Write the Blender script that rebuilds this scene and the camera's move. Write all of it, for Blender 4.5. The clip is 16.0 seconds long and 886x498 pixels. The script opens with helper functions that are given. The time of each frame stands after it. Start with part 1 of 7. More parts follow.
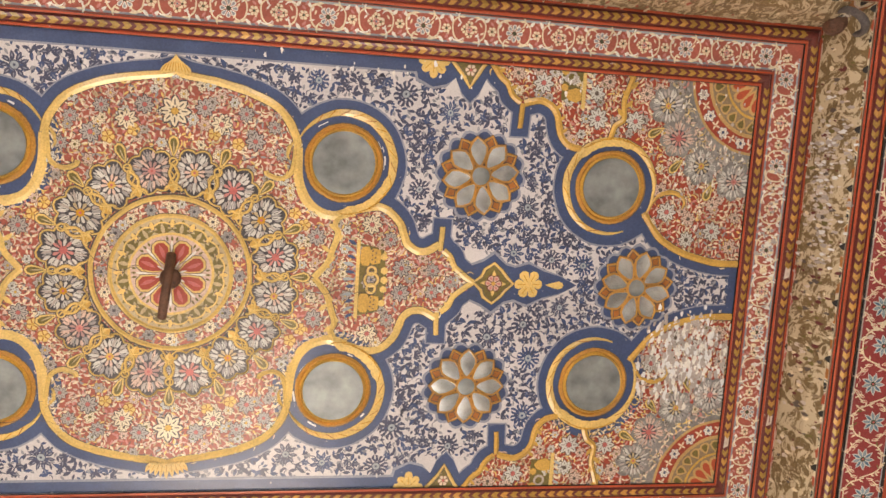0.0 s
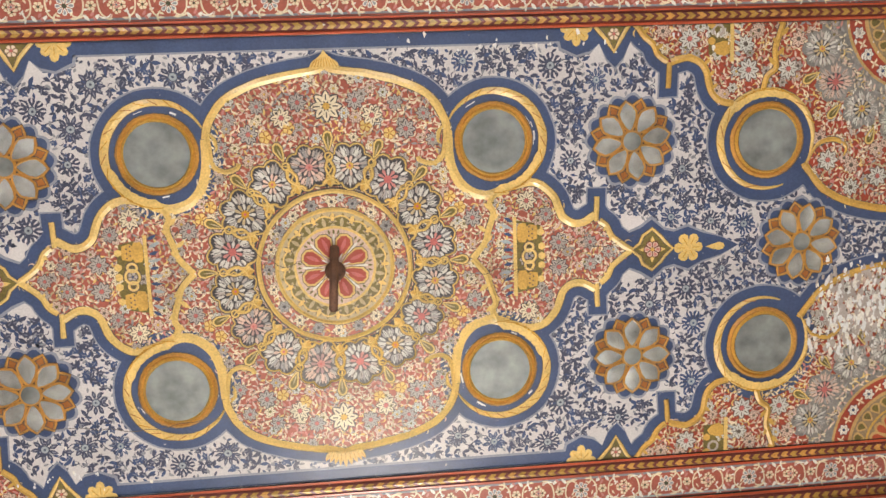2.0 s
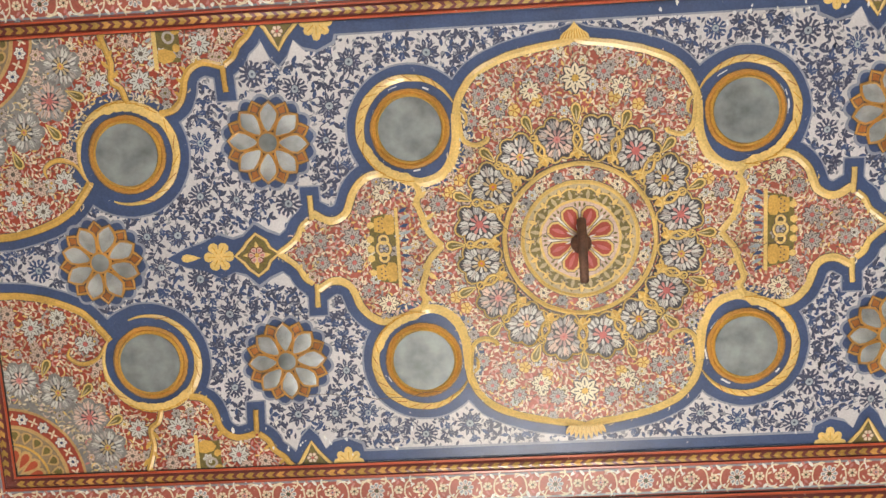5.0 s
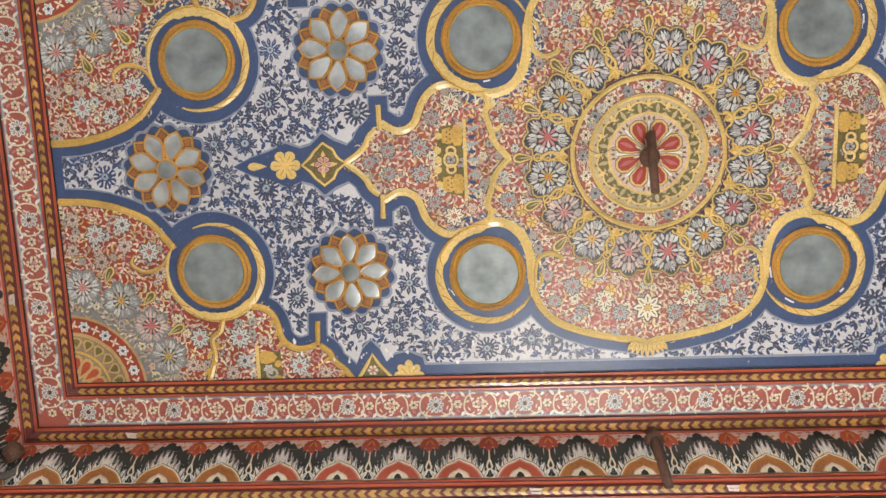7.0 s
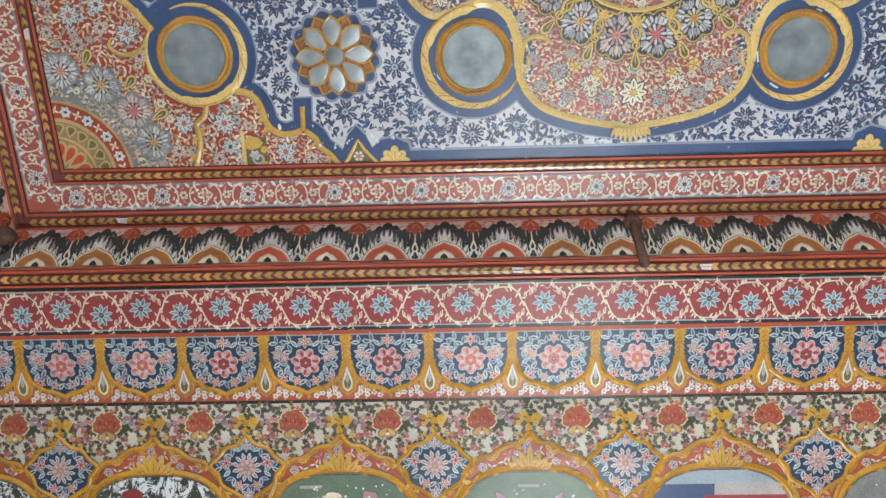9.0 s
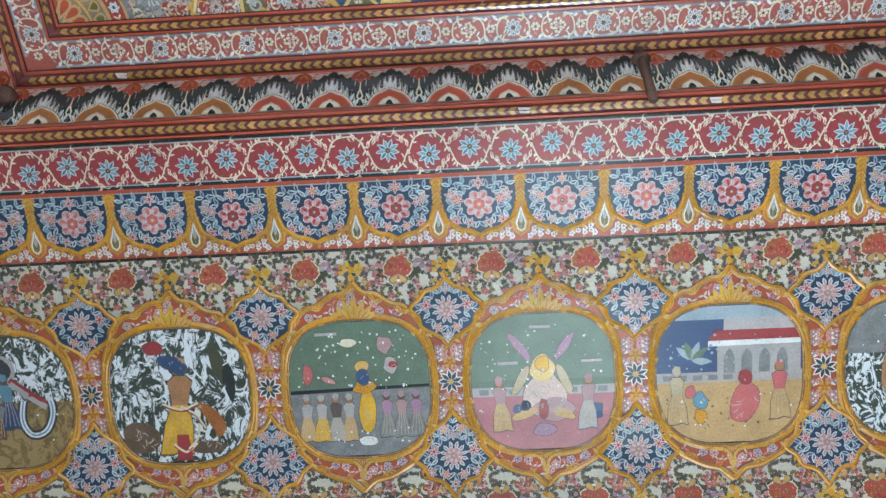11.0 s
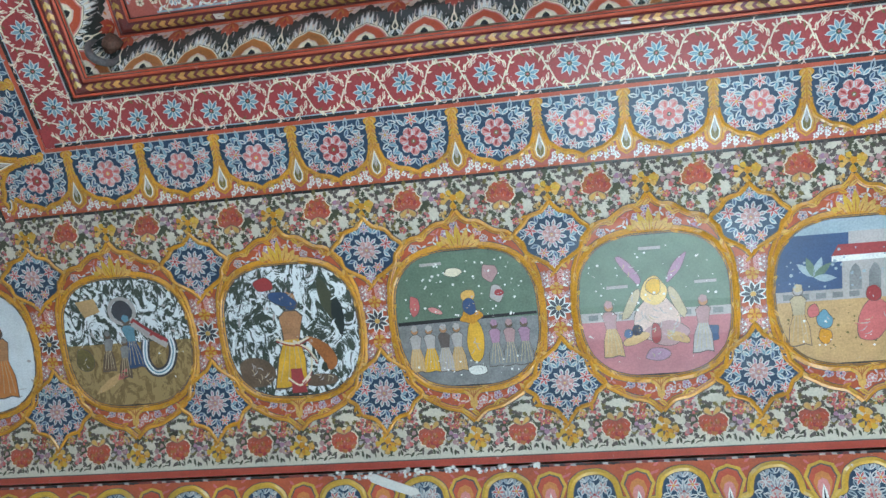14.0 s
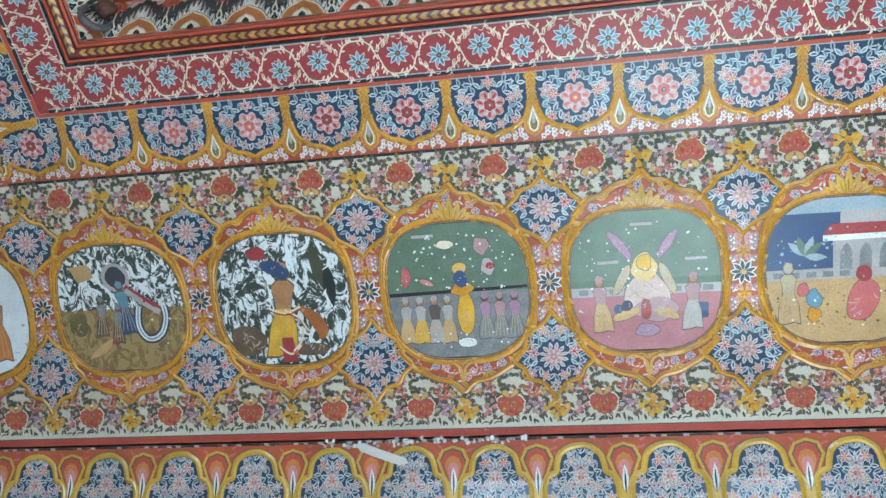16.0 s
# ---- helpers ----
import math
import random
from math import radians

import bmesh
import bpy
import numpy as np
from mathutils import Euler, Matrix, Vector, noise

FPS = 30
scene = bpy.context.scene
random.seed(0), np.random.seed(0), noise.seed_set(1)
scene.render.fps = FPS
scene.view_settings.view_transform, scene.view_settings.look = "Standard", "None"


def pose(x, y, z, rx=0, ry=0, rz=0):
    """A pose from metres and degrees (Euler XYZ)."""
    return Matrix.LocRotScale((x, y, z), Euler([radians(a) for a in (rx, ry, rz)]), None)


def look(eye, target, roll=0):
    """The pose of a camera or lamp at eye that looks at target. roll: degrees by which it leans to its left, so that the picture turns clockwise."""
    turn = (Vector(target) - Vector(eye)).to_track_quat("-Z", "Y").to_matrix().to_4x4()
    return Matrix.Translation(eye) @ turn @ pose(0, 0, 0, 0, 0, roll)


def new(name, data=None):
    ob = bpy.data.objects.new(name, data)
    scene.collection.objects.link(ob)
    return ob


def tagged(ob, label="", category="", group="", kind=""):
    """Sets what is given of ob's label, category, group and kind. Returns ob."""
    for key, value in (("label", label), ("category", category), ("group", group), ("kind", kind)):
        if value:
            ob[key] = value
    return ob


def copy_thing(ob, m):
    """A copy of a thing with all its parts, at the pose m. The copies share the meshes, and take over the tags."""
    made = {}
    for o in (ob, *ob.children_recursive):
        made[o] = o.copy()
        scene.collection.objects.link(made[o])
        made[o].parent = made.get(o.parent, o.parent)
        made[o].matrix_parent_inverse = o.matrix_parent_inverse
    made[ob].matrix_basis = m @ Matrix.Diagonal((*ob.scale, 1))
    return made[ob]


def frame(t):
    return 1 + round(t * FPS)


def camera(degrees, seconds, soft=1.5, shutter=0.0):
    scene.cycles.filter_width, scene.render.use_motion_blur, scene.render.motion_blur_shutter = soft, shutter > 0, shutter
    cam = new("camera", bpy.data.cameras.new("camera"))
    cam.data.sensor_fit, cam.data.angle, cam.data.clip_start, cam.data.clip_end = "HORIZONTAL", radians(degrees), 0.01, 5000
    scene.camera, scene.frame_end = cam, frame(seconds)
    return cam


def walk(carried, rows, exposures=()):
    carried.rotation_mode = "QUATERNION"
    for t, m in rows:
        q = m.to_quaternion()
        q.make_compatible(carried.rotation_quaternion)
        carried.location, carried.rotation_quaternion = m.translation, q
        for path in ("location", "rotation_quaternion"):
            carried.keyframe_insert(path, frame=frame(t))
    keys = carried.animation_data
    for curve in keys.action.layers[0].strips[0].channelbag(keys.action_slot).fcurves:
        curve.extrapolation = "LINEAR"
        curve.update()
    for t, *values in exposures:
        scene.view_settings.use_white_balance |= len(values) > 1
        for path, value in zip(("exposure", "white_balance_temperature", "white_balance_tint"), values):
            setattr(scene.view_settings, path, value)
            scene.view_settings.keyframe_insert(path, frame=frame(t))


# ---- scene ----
cam = camera(54.5, 16.0)
PATH = [
    (0, (0.293, -0.481, 1.23), (0.684, -0.208, 3.172), -52.1),
    (0.5, (0.259, -0.484, 1.24), (0.625, -0.198, 3.185), -50.0),
    (1, (0.19, -0.473, 1.255), (0.514, -0.178, 3.206), -47.1),
    (1.5, (0.138, -0.465, 1.263), (0.394, -0.162, 3.224), -41.1),
    (2, (0.082, -0.462, 1.272), (0.271, -0.143, 3.237), -33.2),
    (2.5, (0.024, -0.455, 1.273), (0.15, -0.125, 3.241), -24.6),
    (3, (-0.026, -0.442, 1.265), (0.036, -0.111, 3.237), -15.1),
    (3.5, (-0.056, -0.441, 1.273), (-0.058, -0.106, 3.245), -4.0),
    (4, (-0.155, -0.428, 1.276), (-0.18, -0.104, 3.249), 0.3),
    (4.5, (-0.234, -0.429, 1.278), (-0.295, -0.105, 3.251), 6.9),
    (4.7, (-0.264, -0.427, 1.277), (-0.339, -0.106, 3.25), 9.7),
    (6.8, (-0.508, -0.194, 1.229), (-0.607, 0.111, 3.203), 16.0),
    (7, (-0.511, -0.189, 1.227), (-0.606, 0.156, 3.195), 13.5),
    (7.5, (-0.516, -0.157, 1.216), (-0.602, 0.286, 3.164), 9.3),
    (8, (-0.525, -0.134, 1.203), (-0.598, 0.412, 3.125), 6.2),
    (8.5, (-0.528, -0.12, 1.194), (-0.593, 0.535, 3.083), 4.3),
    (9, (-0.537, -0.107, 1.182), (-0.591, 0.652, 3.032), 2.6),
    (9.5, (-0.533, -0.109, 1.182), (-0.586, 0.753, 2.986), 2.1),
    (10, (-0.493, 0.033, 1.161), (-0.574, 0.885, 2.968), 3.7),
    (10.2, (-0.529, 0.005, 1.151), (-0.587, 0.904, 2.936), 1.6),
    (12.3, (-0.498, 0.172, 1.102), (-0.714, 1.167, 2.823), 6.6),
    (12.5, (-0.489, 0.169, 1.107), (-0.73, 1.172, 2.821), 7.4),
    (13, (-0.509, 0.181, 1.098), (-0.782, 1.184, 2.807), 8.5),
    (13.5, (-0.513, 0.188, 1.1), (-0.827, 1.195, 2.799), 10.1),
    (14, (-0.552, 0.182, 1.096), (-0.876, 1.199, 2.787), 10.2),
    (14.5, (-0.547, 0.183, 1.097), (-0.892, 1.208, 2.779), 10.9),
    (15, (-0.532, 0.187, 1.097), (-0.889, 1.223, 2.771), 11.5),
    (15.5, (-0.51, 0.188, 1.105), (-0.868, 1.241, 2.767), 11.6),
    (16, (-0.511, 0.185, 1.099), (-0.849, 1.256, 2.754), 11.1),
]
walk(cam, [(t, look(eye, target, roll)) for t, eye, target, roll in PATH],
     exposures=[(0, 2.12, 7700, 19), (1.5, 2.15, 7050, 14), (4.5, 2.12, 6850, 11), (7.5, 2.12, 6250, 9), (10, 1.98, 5200, 1), (13, 2.05, 4850, -4), (16, 2.2, 4820, -5)])

# ---- light ----
world = bpy.data.worlds.new("sky")
scene.world = world
world.use_nodes = True
wn = world.node_tree.nodes
sky = wn.new("ShaderNodeTexSky")
sky.sky_type = "NISHITA"
sky.sun_disc = False
sky.sun_elevation = radians(46.6)
sky.sun_rotation = radians(2)
wn["Background"].inputs[1].default_value = 0.12
world.node_tree.links.new(sky.outputs[0], wn["Background"].inputs[0])

sun = new("sun", bpy.data.lights.new("sun", "SUN"))
sun.data.energy, sun.data.angle, sun.data.color = 5.0, radians(0.5), (1.0, 0.95, 0.86)
sun.matrix_world = look((0, 0, 0), (-0.02, -0.70, -0.74))

# ---- sizes of the room ----
PX, PY, PZ = 1.876, 0.708, 3.9          # half length, half width, height of the flat painted panel
# section of the ceiling outside the panel: offset from the panel, height
FLAT = [(0.0, 3.9), (0.192, 3.892)]
LOTUS = [(0.192, 3.892), (0.207, 3.838), (0.229, 3.772), (0.262, 3.722)]
BEAD = [(0.262, 3.716), (0.328, 3.697)]
RED = [(0.328, 3.692), (0.48, 3.664)]
BLUE = [(0.48, 3.662), (0.60, 3.639), (0.722, 3.612)]
FRIEZE = [(0.722, 3.610), (0.81, 3.572), (0.90, 3.537), (1.03, 3.499), (1.165, 3.455), (1.27, 3.408),
          (1.377, 3.350), (1.49, 3.272), (1.592, 3.186)]
ARCADE = [(1.597, 3.180), (1.70, 3.082), (1.79, 2.955), (1.86, 2.80), (1.90, 2.62)]
WX, WY = PX + 1.90, PY + 1.90
# unseen doorways: north placed from the sheen, south added to balance the light
NORTH_DOORS = [(0.1, 1.3)]
ADDED_SOUTH_DOORS = [(-1.5, 1.0), (1.0, 0.9)]
DOOR_H = 2.15

# fill lamps added in the unseen doorways to brighten the ceiling
for side, doors in ((1, NORTH_DOORS), (-1, ADDED_SOUTH_DOORS)):
    for cx, w in doors:
        lamp = new("unseen_door_fill", bpy.data.lights.new("unseen_door_fill", "AREA"))
        lamp.data.shape, lamp.data.size, lamp.data.size_y = "RECTANGLE", w, DOOR_H
        lamp.data.energy, lamp.data.color = (16 if side > 0 else 14) * w, (0.95, 0.97, 1.0)
        lamp.matrix_world = look((cx, side * (WY + 0.35), DOOR_H / 2), (cx, 0, DOOR_H / 2 - 0.3))

# ---- materials ----
def paint(name, rgb, vary=0.22, wear=0.5, rough=0.34, metal=0.0, scale=9.0, under=(0.62, 0.57, 0.5), coat=0.75):
    """Aged distemper paint: cloudy tone, fine brush grain, small chips to the plaster."""
    m = bpy.data.materials.new(name)
    m.use_nodes = True
    nt = m.node_tree
    N, L = nt.nodes, nt.links
    b = N["Principled BSDF"]
    pos = N.new("ShaderNodeNewGeometry").outputs["Position"]
    cloud = N.new("ShaderNodeTexNoise")
    cloud.inputs["Scale"].default_value, cloud.inputs["Detail"].default_value = scale, 5
    grain = N.new("ShaderNodeTexNoise")
    grain.inputs["Scale"].default_value, grain.inputs["Detail"].default_value = 170, 3
    chip = N.new("ShaderNodeTexNoise")
    chip.inputs["Scale"].default_value, chip.inputs["Detail"].default_value = 38, 6
    chip.inputs["Roughness"].default_value = 0.7
    for n in (cloud, grain, chip):
        L.new(pos, n.inputs["Vector"])
    mix = N.new("ShaderNodeMath")
    mix.operation = "ADD"
    L.new(cloud.outputs["Fac"], mix.inputs[0])
    L.new(grain.outputs["Fac"], mix.inputs[1])
    ramp = N.new("ShaderNodeMapRange")
    ramp.inputs[1].default_value, ramp.inputs[2].default_value = 0.7, 1.3
    ramp.inputs[3].default_value, ramp.inputs[4].default_value = 1 - vary, 1 + vary
    L.new(mix.outputs[0], ramp.inputs[0])
    tone = N.new("ShaderNodeVectorMath")
    tone.operation = "SCALE"
    tone.inputs[0].default_value = rgb
    L.new(ramp.outputs[0], tone.inputs["Scale"])
    cut = N.new("ShaderNodeMapRange")
    cut.inputs[1].default_value, cut.inputs[2].default_value = 0.70 - 0.06 * wear, 0.74 - 0.06 * wear
    L.new(chip.outputs["Fac"], cut.inputs[0])
    worn = N.new("ShaderNodeMix")
    worn.data_type = "RGBA"
    L.new(cut.outputs[0], worn.inputs[0])
    L.new(tone.outputs[0], worn.inputs[6])
    worn.inputs[7].default_value = (*under, 1)
    L.new(worn.outputs[2], b.inputs["Base Color"])
    rr = N.new("ShaderNodeMapRange")
    rr.inputs[3].default_value, rr.inputs[4].default_value = rough - 0.08, rough + 0.12
    L.new(cloud.outputs["Fac"], rr.inputs[0])
    L.new(rr.outputs[0], b.inputs["Roughness"])
    b.inputs["Metallic"].default_value = metal
    b.inputs["Coat Weight"].default_value = coat
    b.inputs["Coat Roughness"].default_value = 0.19
    b.inputs["Specular IOR Level"].default_value = 0.35
    bump = N.new("ShaderNodeBump")
    bump.inputs["Strength"].default_value, bump.inputs["Distance"].default_value = 0.25, 0.002
    L.new(mix.outputs[0], bump.inputs["Height"])
    L.new(bump.outputs[0], b.inputs["Normal"])
    return m


RED_P = paint("red_paint", (0.385, 0.098, 0.066), under=(0.55, 0.42, 0.36))
REDROSE = paint("faded_red_paint", (0.36, 0.085, 0.05), vary=0.3, wear=0.4)
CORNERRED = paint("brick_red_paint", (0.34, 0.052, 0.026), under=(0.55, 0.42, 0.36))
PETALRED = paint("petal_red_paint", (0.36, 0.05, 0.03), wear=0.2)
CRIMSON = paint("crimson_paint", (0.29, 0.04, 0.04), under=(0.55, 0.42, 0.4))
VERMIL = paint("vermilion_paint", (0.42, 0.075, 0.03), wear=0.3)
MAROON = paint("maroon_paint", (0.14, 0.03, 0.025))
GOLD = paint("gold_paint", (0.58, 0.345, 0.075), vary=0.3, rough=0.45, wear=0.25, coat=0.7)
PALEGOLD = paint("pale_gold_paint", (0.70, 0.49, 0.165), vary=0.26, rough=0.45, wear=0.25, coat=0.7)
OCHRE = paint("ochre_paint", (0.52, 0.245, 0.008), vary=0.35, wear=0.25, coat=0.45)
OLIVE = paint("olive_paint", (0.16, 0.125, 0.035), vary=0.35)
NAVY = paint("navy_paint", (0.045, 0.076, 0.168), wear=0.6, under=(0.5, 0.5, 0.52))
INK = paint("ink_blue_paint", (0.055, 0.064, 0.112), wear=0.3)
SLATE = paint("slate_black_paint", (0.055, 0.052, 0.06), wear=0.2)
FRAMERED = paint("orange_red_paint", (0.40, 0.085, 0.026), under=(0.55, 0.42, 0.36))
ASH = paint("ash_paint", (0.30, 0.29, 0.29), wear=0.2)
DEEPBLUE = paint("deep_blue_paint", (0.022, 0.045, 0.085), wear=0.3)
GROUND = paint("lime_white_ground", (0.62, 0.60, 0.60), vary=0.16, wear=0.3, scale=4)
CREAM = paint("cream_paint", (0.74, 0.64, 0.46), wear=0.2)
WHITE = paint("white_paint", (0.76, 0.74, 0.68), wear=0.2)
IVORY = paint("ivory_ground", (0.62, 0.56, 0.44), vary=0.18, wear=0.3, scale=5)
PEARL = paint("pearl_paint", (0.58, 0.575, 0.54), wear=0.3)
SALMON = paint("salmon_paint", (0.55, 0.29, 0.26), vary=0.3, wear=0.3)
PALEBLUE = paint("pale_blue_paint", (0.34, 0.39, 0.42), wear=0.3)
SKYBLUE = paint("sky_blue_paint", (0.15, 0.27, 0.34), wear=0.3)
GREY = paint("grey_blue_paint", (0.26, 0.27, 0.30), wear=0.3)
PINK = paint("pink_paint", (0.55, 0.22, 0.20), wear=0.3)
ROSE = paint("rose_paint", (0.50, 0.13, 0.12), wear=0.3)
LILAC = paint("lilac_paint", (0.36, 0.20, 0.28), wear=0.3)
DUSK = paint("dusky_white_paint", (0.42, 0.37, 0.34), wear=0.3)
MAUVE = paint("faded_mauve_paint", (0.40, 0.24, 0.23), wear=0.3)
KHAKI = paint("khaki_paint", (0.26, 0.19, 0.115), vary=0.35)
RUST = paint("rust_orange_paint", (0.36, 0.13, 0.03), vary=0.3)
OCHREGOLD = paint("ochre_gold_paint", (0.52, 0.265, 0.06), vary=0.3, rough=0.42, coat=0.8)
ORANGE = paint("orange_paint", (0.50, 0.19, 0.04), wear=0.2)
GREEN = paint("dull_green_paint", (0.13, 0.175, 0.115), vary=0.25, wear=0.4, scale=14)
LEAF = paint("leaf_green_paint", (0.066, 0.066, 0.034), wear=0.2)
DARK = paint("black_green_paint", (0.022, 0.028, 0.024), wear=0.7, under=(0.55, 0.53, 0.48))
BLACK = paint("black_paint", (0.018, 0.016, 0.015), wear=0.4)
BROWN = paint("brown_paint", (0.13, 0.085, 0.05), vary=0.35, scale=20)
TAN = paint("tan_paint", (0.40, 0.20, 0.085), vary=0.3, scale=20)
YELLOW = paint("yellow_paint", (0.66, 0.38, 0.02), vary=0.25, scale=16)
STONE = paint("grey_stone_paint", (0.22, 0.215, 0.205), vary=0.3, scale=20)
PLASTER = paint("bare_plaster", (0.60, 0.52, 0.45), vary=0.2, wear=0.2, rough=0.7)
LIMEWASH = paint("limewash", (0.68, 0.64, 0.58), vary=0.12, wear=0.2, rough=0.8, scale=3, coat=0.0)
FLOORSTONE = paint("floor_stone", (0.60, 0.57, 0.52), vary=0.2, wear=0.2, rough=0.35, scale=3)
IRON = paint("rusty_iron", (0.12, 0.06, 0.038), vary=0.4, coat=0.0, rough=0.6, scale=40, wear=0.1, under=(0.2, 0.1, 0.06))
def flaking(name, dark, pale, cut):
    """Dark paint scaled off in long ragged strokes down to the white priming."""
    m = paint(name, dark, vary=0.3, wear=0.1)
    N, L = m.node_tree.nodes, m.node_tree.links
    b = N["Principled BSDF"]
    old = b.inputs["Base Color"].links[0].from_socket
    mp = N.new("ShaderNodeMapping")
    mp.inputs["Rotation"].default_value = (0.3, 0.5, 0.9)
    mp.inputs["Scale"].default_value = (1.5, 1.0, 1.2)
    L.new(N.new("ShaderNodeNewGeometry").outputs["Position"], mp.inputs["Vector"])
    n = N.new("ShaderNodeTexNoise")
    n.inputs["Scale"].default_value, n.inputs["Detail"].default_value, n.inputs["Roughness"].default_value, n.inputs["Distortion"].default_value = 15, 9, 0.7, 1.8
    L.new(mp.outputs[0], n.inputs["Vector"])
    r = N.new("ShaderNodeMapRange")
    r.inputs[1].default_value, r.inputs[2].default_value = cut, cut + 0.03
    L.new(n.outputs["Fac"], r.inputs[0])
    mix = N.new("ShaderNodeMix")
    mix.data_type = "RGBA"
    L.new(r.outputs[0], mix.inputs[0])
    L.new(old, mix.inputs[6])
    mix.inputs[7].default_value = (*pale, 1)
    L.new(mix.outputs[2], b.inputs["Base Color"])
    return m


FLAKED = flaking("flaked_black_paint", (0.05, 0.058, 0.04), (0.78, 0.79, 0.78), 0.495)
WORN = flaking("worn_cove_paint", (0.19, 0.125, 0.055), (0.56, 0.46, 0.31), 0.495)
EARTH = flaking("patchy_earth_paint", (0.20, 0.13, 0.045), (0.34, 0.235, 0.085), 0.48)


def looking_glass(name, rgb, rough, metal):
    """Old silvered glass, clouded and spotted."""
    m = bpy.data.materials.new(name)
    m.use_nodes = True
    N, L = m.node_tree.nodes, m.node_tree.links
    b = N["Principled BSDF"]
    pos = N.new("ShaderNodeNewGeometry").outputs["Position"]
    n1 = N.new("ShaderNodeTexNoise")
    n1.inputs["Scale"].default_value, n1.inputs["Detail"].default_value = 16, 8
    L.new(pos, n1.inputs["Vector"])
    r = N.new("ShaderNodeValToRGB")
    r.color_ramp.elements[0].position, r.color_ramp.elements[1].position = 0.3, 0.72
    r.color_ramp.elements[0].color = (rgb[0] * 0.55, rgb[1] * 0.55, rgb[2] * 0.55, 1)
    r.color_ramp.elements[1].color = (rgb[0] * 1.2, rgb[1] * 1.2, rgb[2] * 1.2, 1)
    L.new(n1.outputs["Fac"], r.inputs[0])
    L.new(r.outputs[0], b.inputs["Base Color"])
    b.inputs["Metallic"].default_value = metal
    b.inputs["Roughness"].default_value = rough
    return m


GLASS = looking_glass("clouded_mirror", (0.29, 0.325, 0.33), 0.35, 0.4)
SHARD = looking_glass("mirror_inlay", (0.66, 0.72, 0.74), 0.25, 0.8)
PRIMING = paint("white_priming", (0.74, 0.75, 0.75), vary=0.15, wear=0.1)
ROSEGROUND = paint("rose_ground_paint", (0.40, 0.15, 0.16), vary=0.2)
SANDY = paint("sandy_paint", (0.50, 0.32, 0.13), vary=0.25)
YELLOWGOLD = paint("yellow_gold_paint", (0.55, 0.34, 0.03), vary=0.25, wear=0.2)
HAZEBLUE = paint("haze_blue_paint", (0.27, 0.29, 0.35), vary=0.2)
ROPE = paint("rope_gold_paint", (0.38, 0.22, 0.045), vary=0.35, metal=0.1)
BUFF = paint("buff_paint", (0.47, 0.37, 0.22), vary=0.25)
BLUSH = paint("blush_paint", (0.62, 0.45, 0.37), vary=0.25)
UMBER = paint("umber_line_paint", (0.11, 0.085, 0.07), vary=0.25, wear=0.1)
GREYIRON = paint("grey_iron", (0.12, 0.105, 0.1), vary=0.35, rough=0.55, scale=40, wear=0.1, coat=0.0)

# ---- drawing on surfaces ----
def spline(pts, n=6, closed=False):
    """A smooth curve through a few points."""
    out, c = [], len(pts)
    for i in range(c if closed else c - 1):
        p = [pts[(i + k) % c] if closed else pts[min(max(i + k, 0), c - 1)] for k in (-1, 0, 1, 2)]
        for s in range(n):
            t = s / n
            out.append(tuple(0.5 * (2 * p[1][a] + (p[2][a] - p[0][a]) * t + (2 * p[0][a] - 5 * p[1][a] + 4 * p[2][a] - p[3][a]) * t * t
                                    + (3 * p[1][a] - p[0][a] - 3 * p[2][a] + p[3][a]) * t ** 3) for a in (0, 1)))
    if not closed:
        out.append(pts[-1])
    return out


def circle(cx, cy, r, n=40, ry=None):
    ry = r if ry is None else ry
    return [(cx + r * math.cos(2 * math.pi * i / n), cy + ry * math.sin(2 * math.pi * i / n)) for i in range(n)]


def lobed(cx, cy, r, lobes, depth=0.14, turn=0.0, n=5):
    """A scalloped disc."""
    k = lobes * n
    return [(cx + r * (1 - depth + depth * abs(math.sin(lobes * a / 2))) * math.cos(a + turn),
             cy + r * (1 - depth + depth * abs(math.sin(lobes * a / 2))) * math.sin(a + turn)) for a in (2 * math.pi * i / k for i in range(k))]


def inside(p, poly):
    x, y = p
    hit = False
    for (x0, y0), (x1, y1) in zip(poly, poly[1:] + poly[:1]):
        if (y0 > y) != (y1 > y) and x < (x1 - x0) * (y - y0) / (y1 - y0) + x0:
            hit = not hit
    return hit


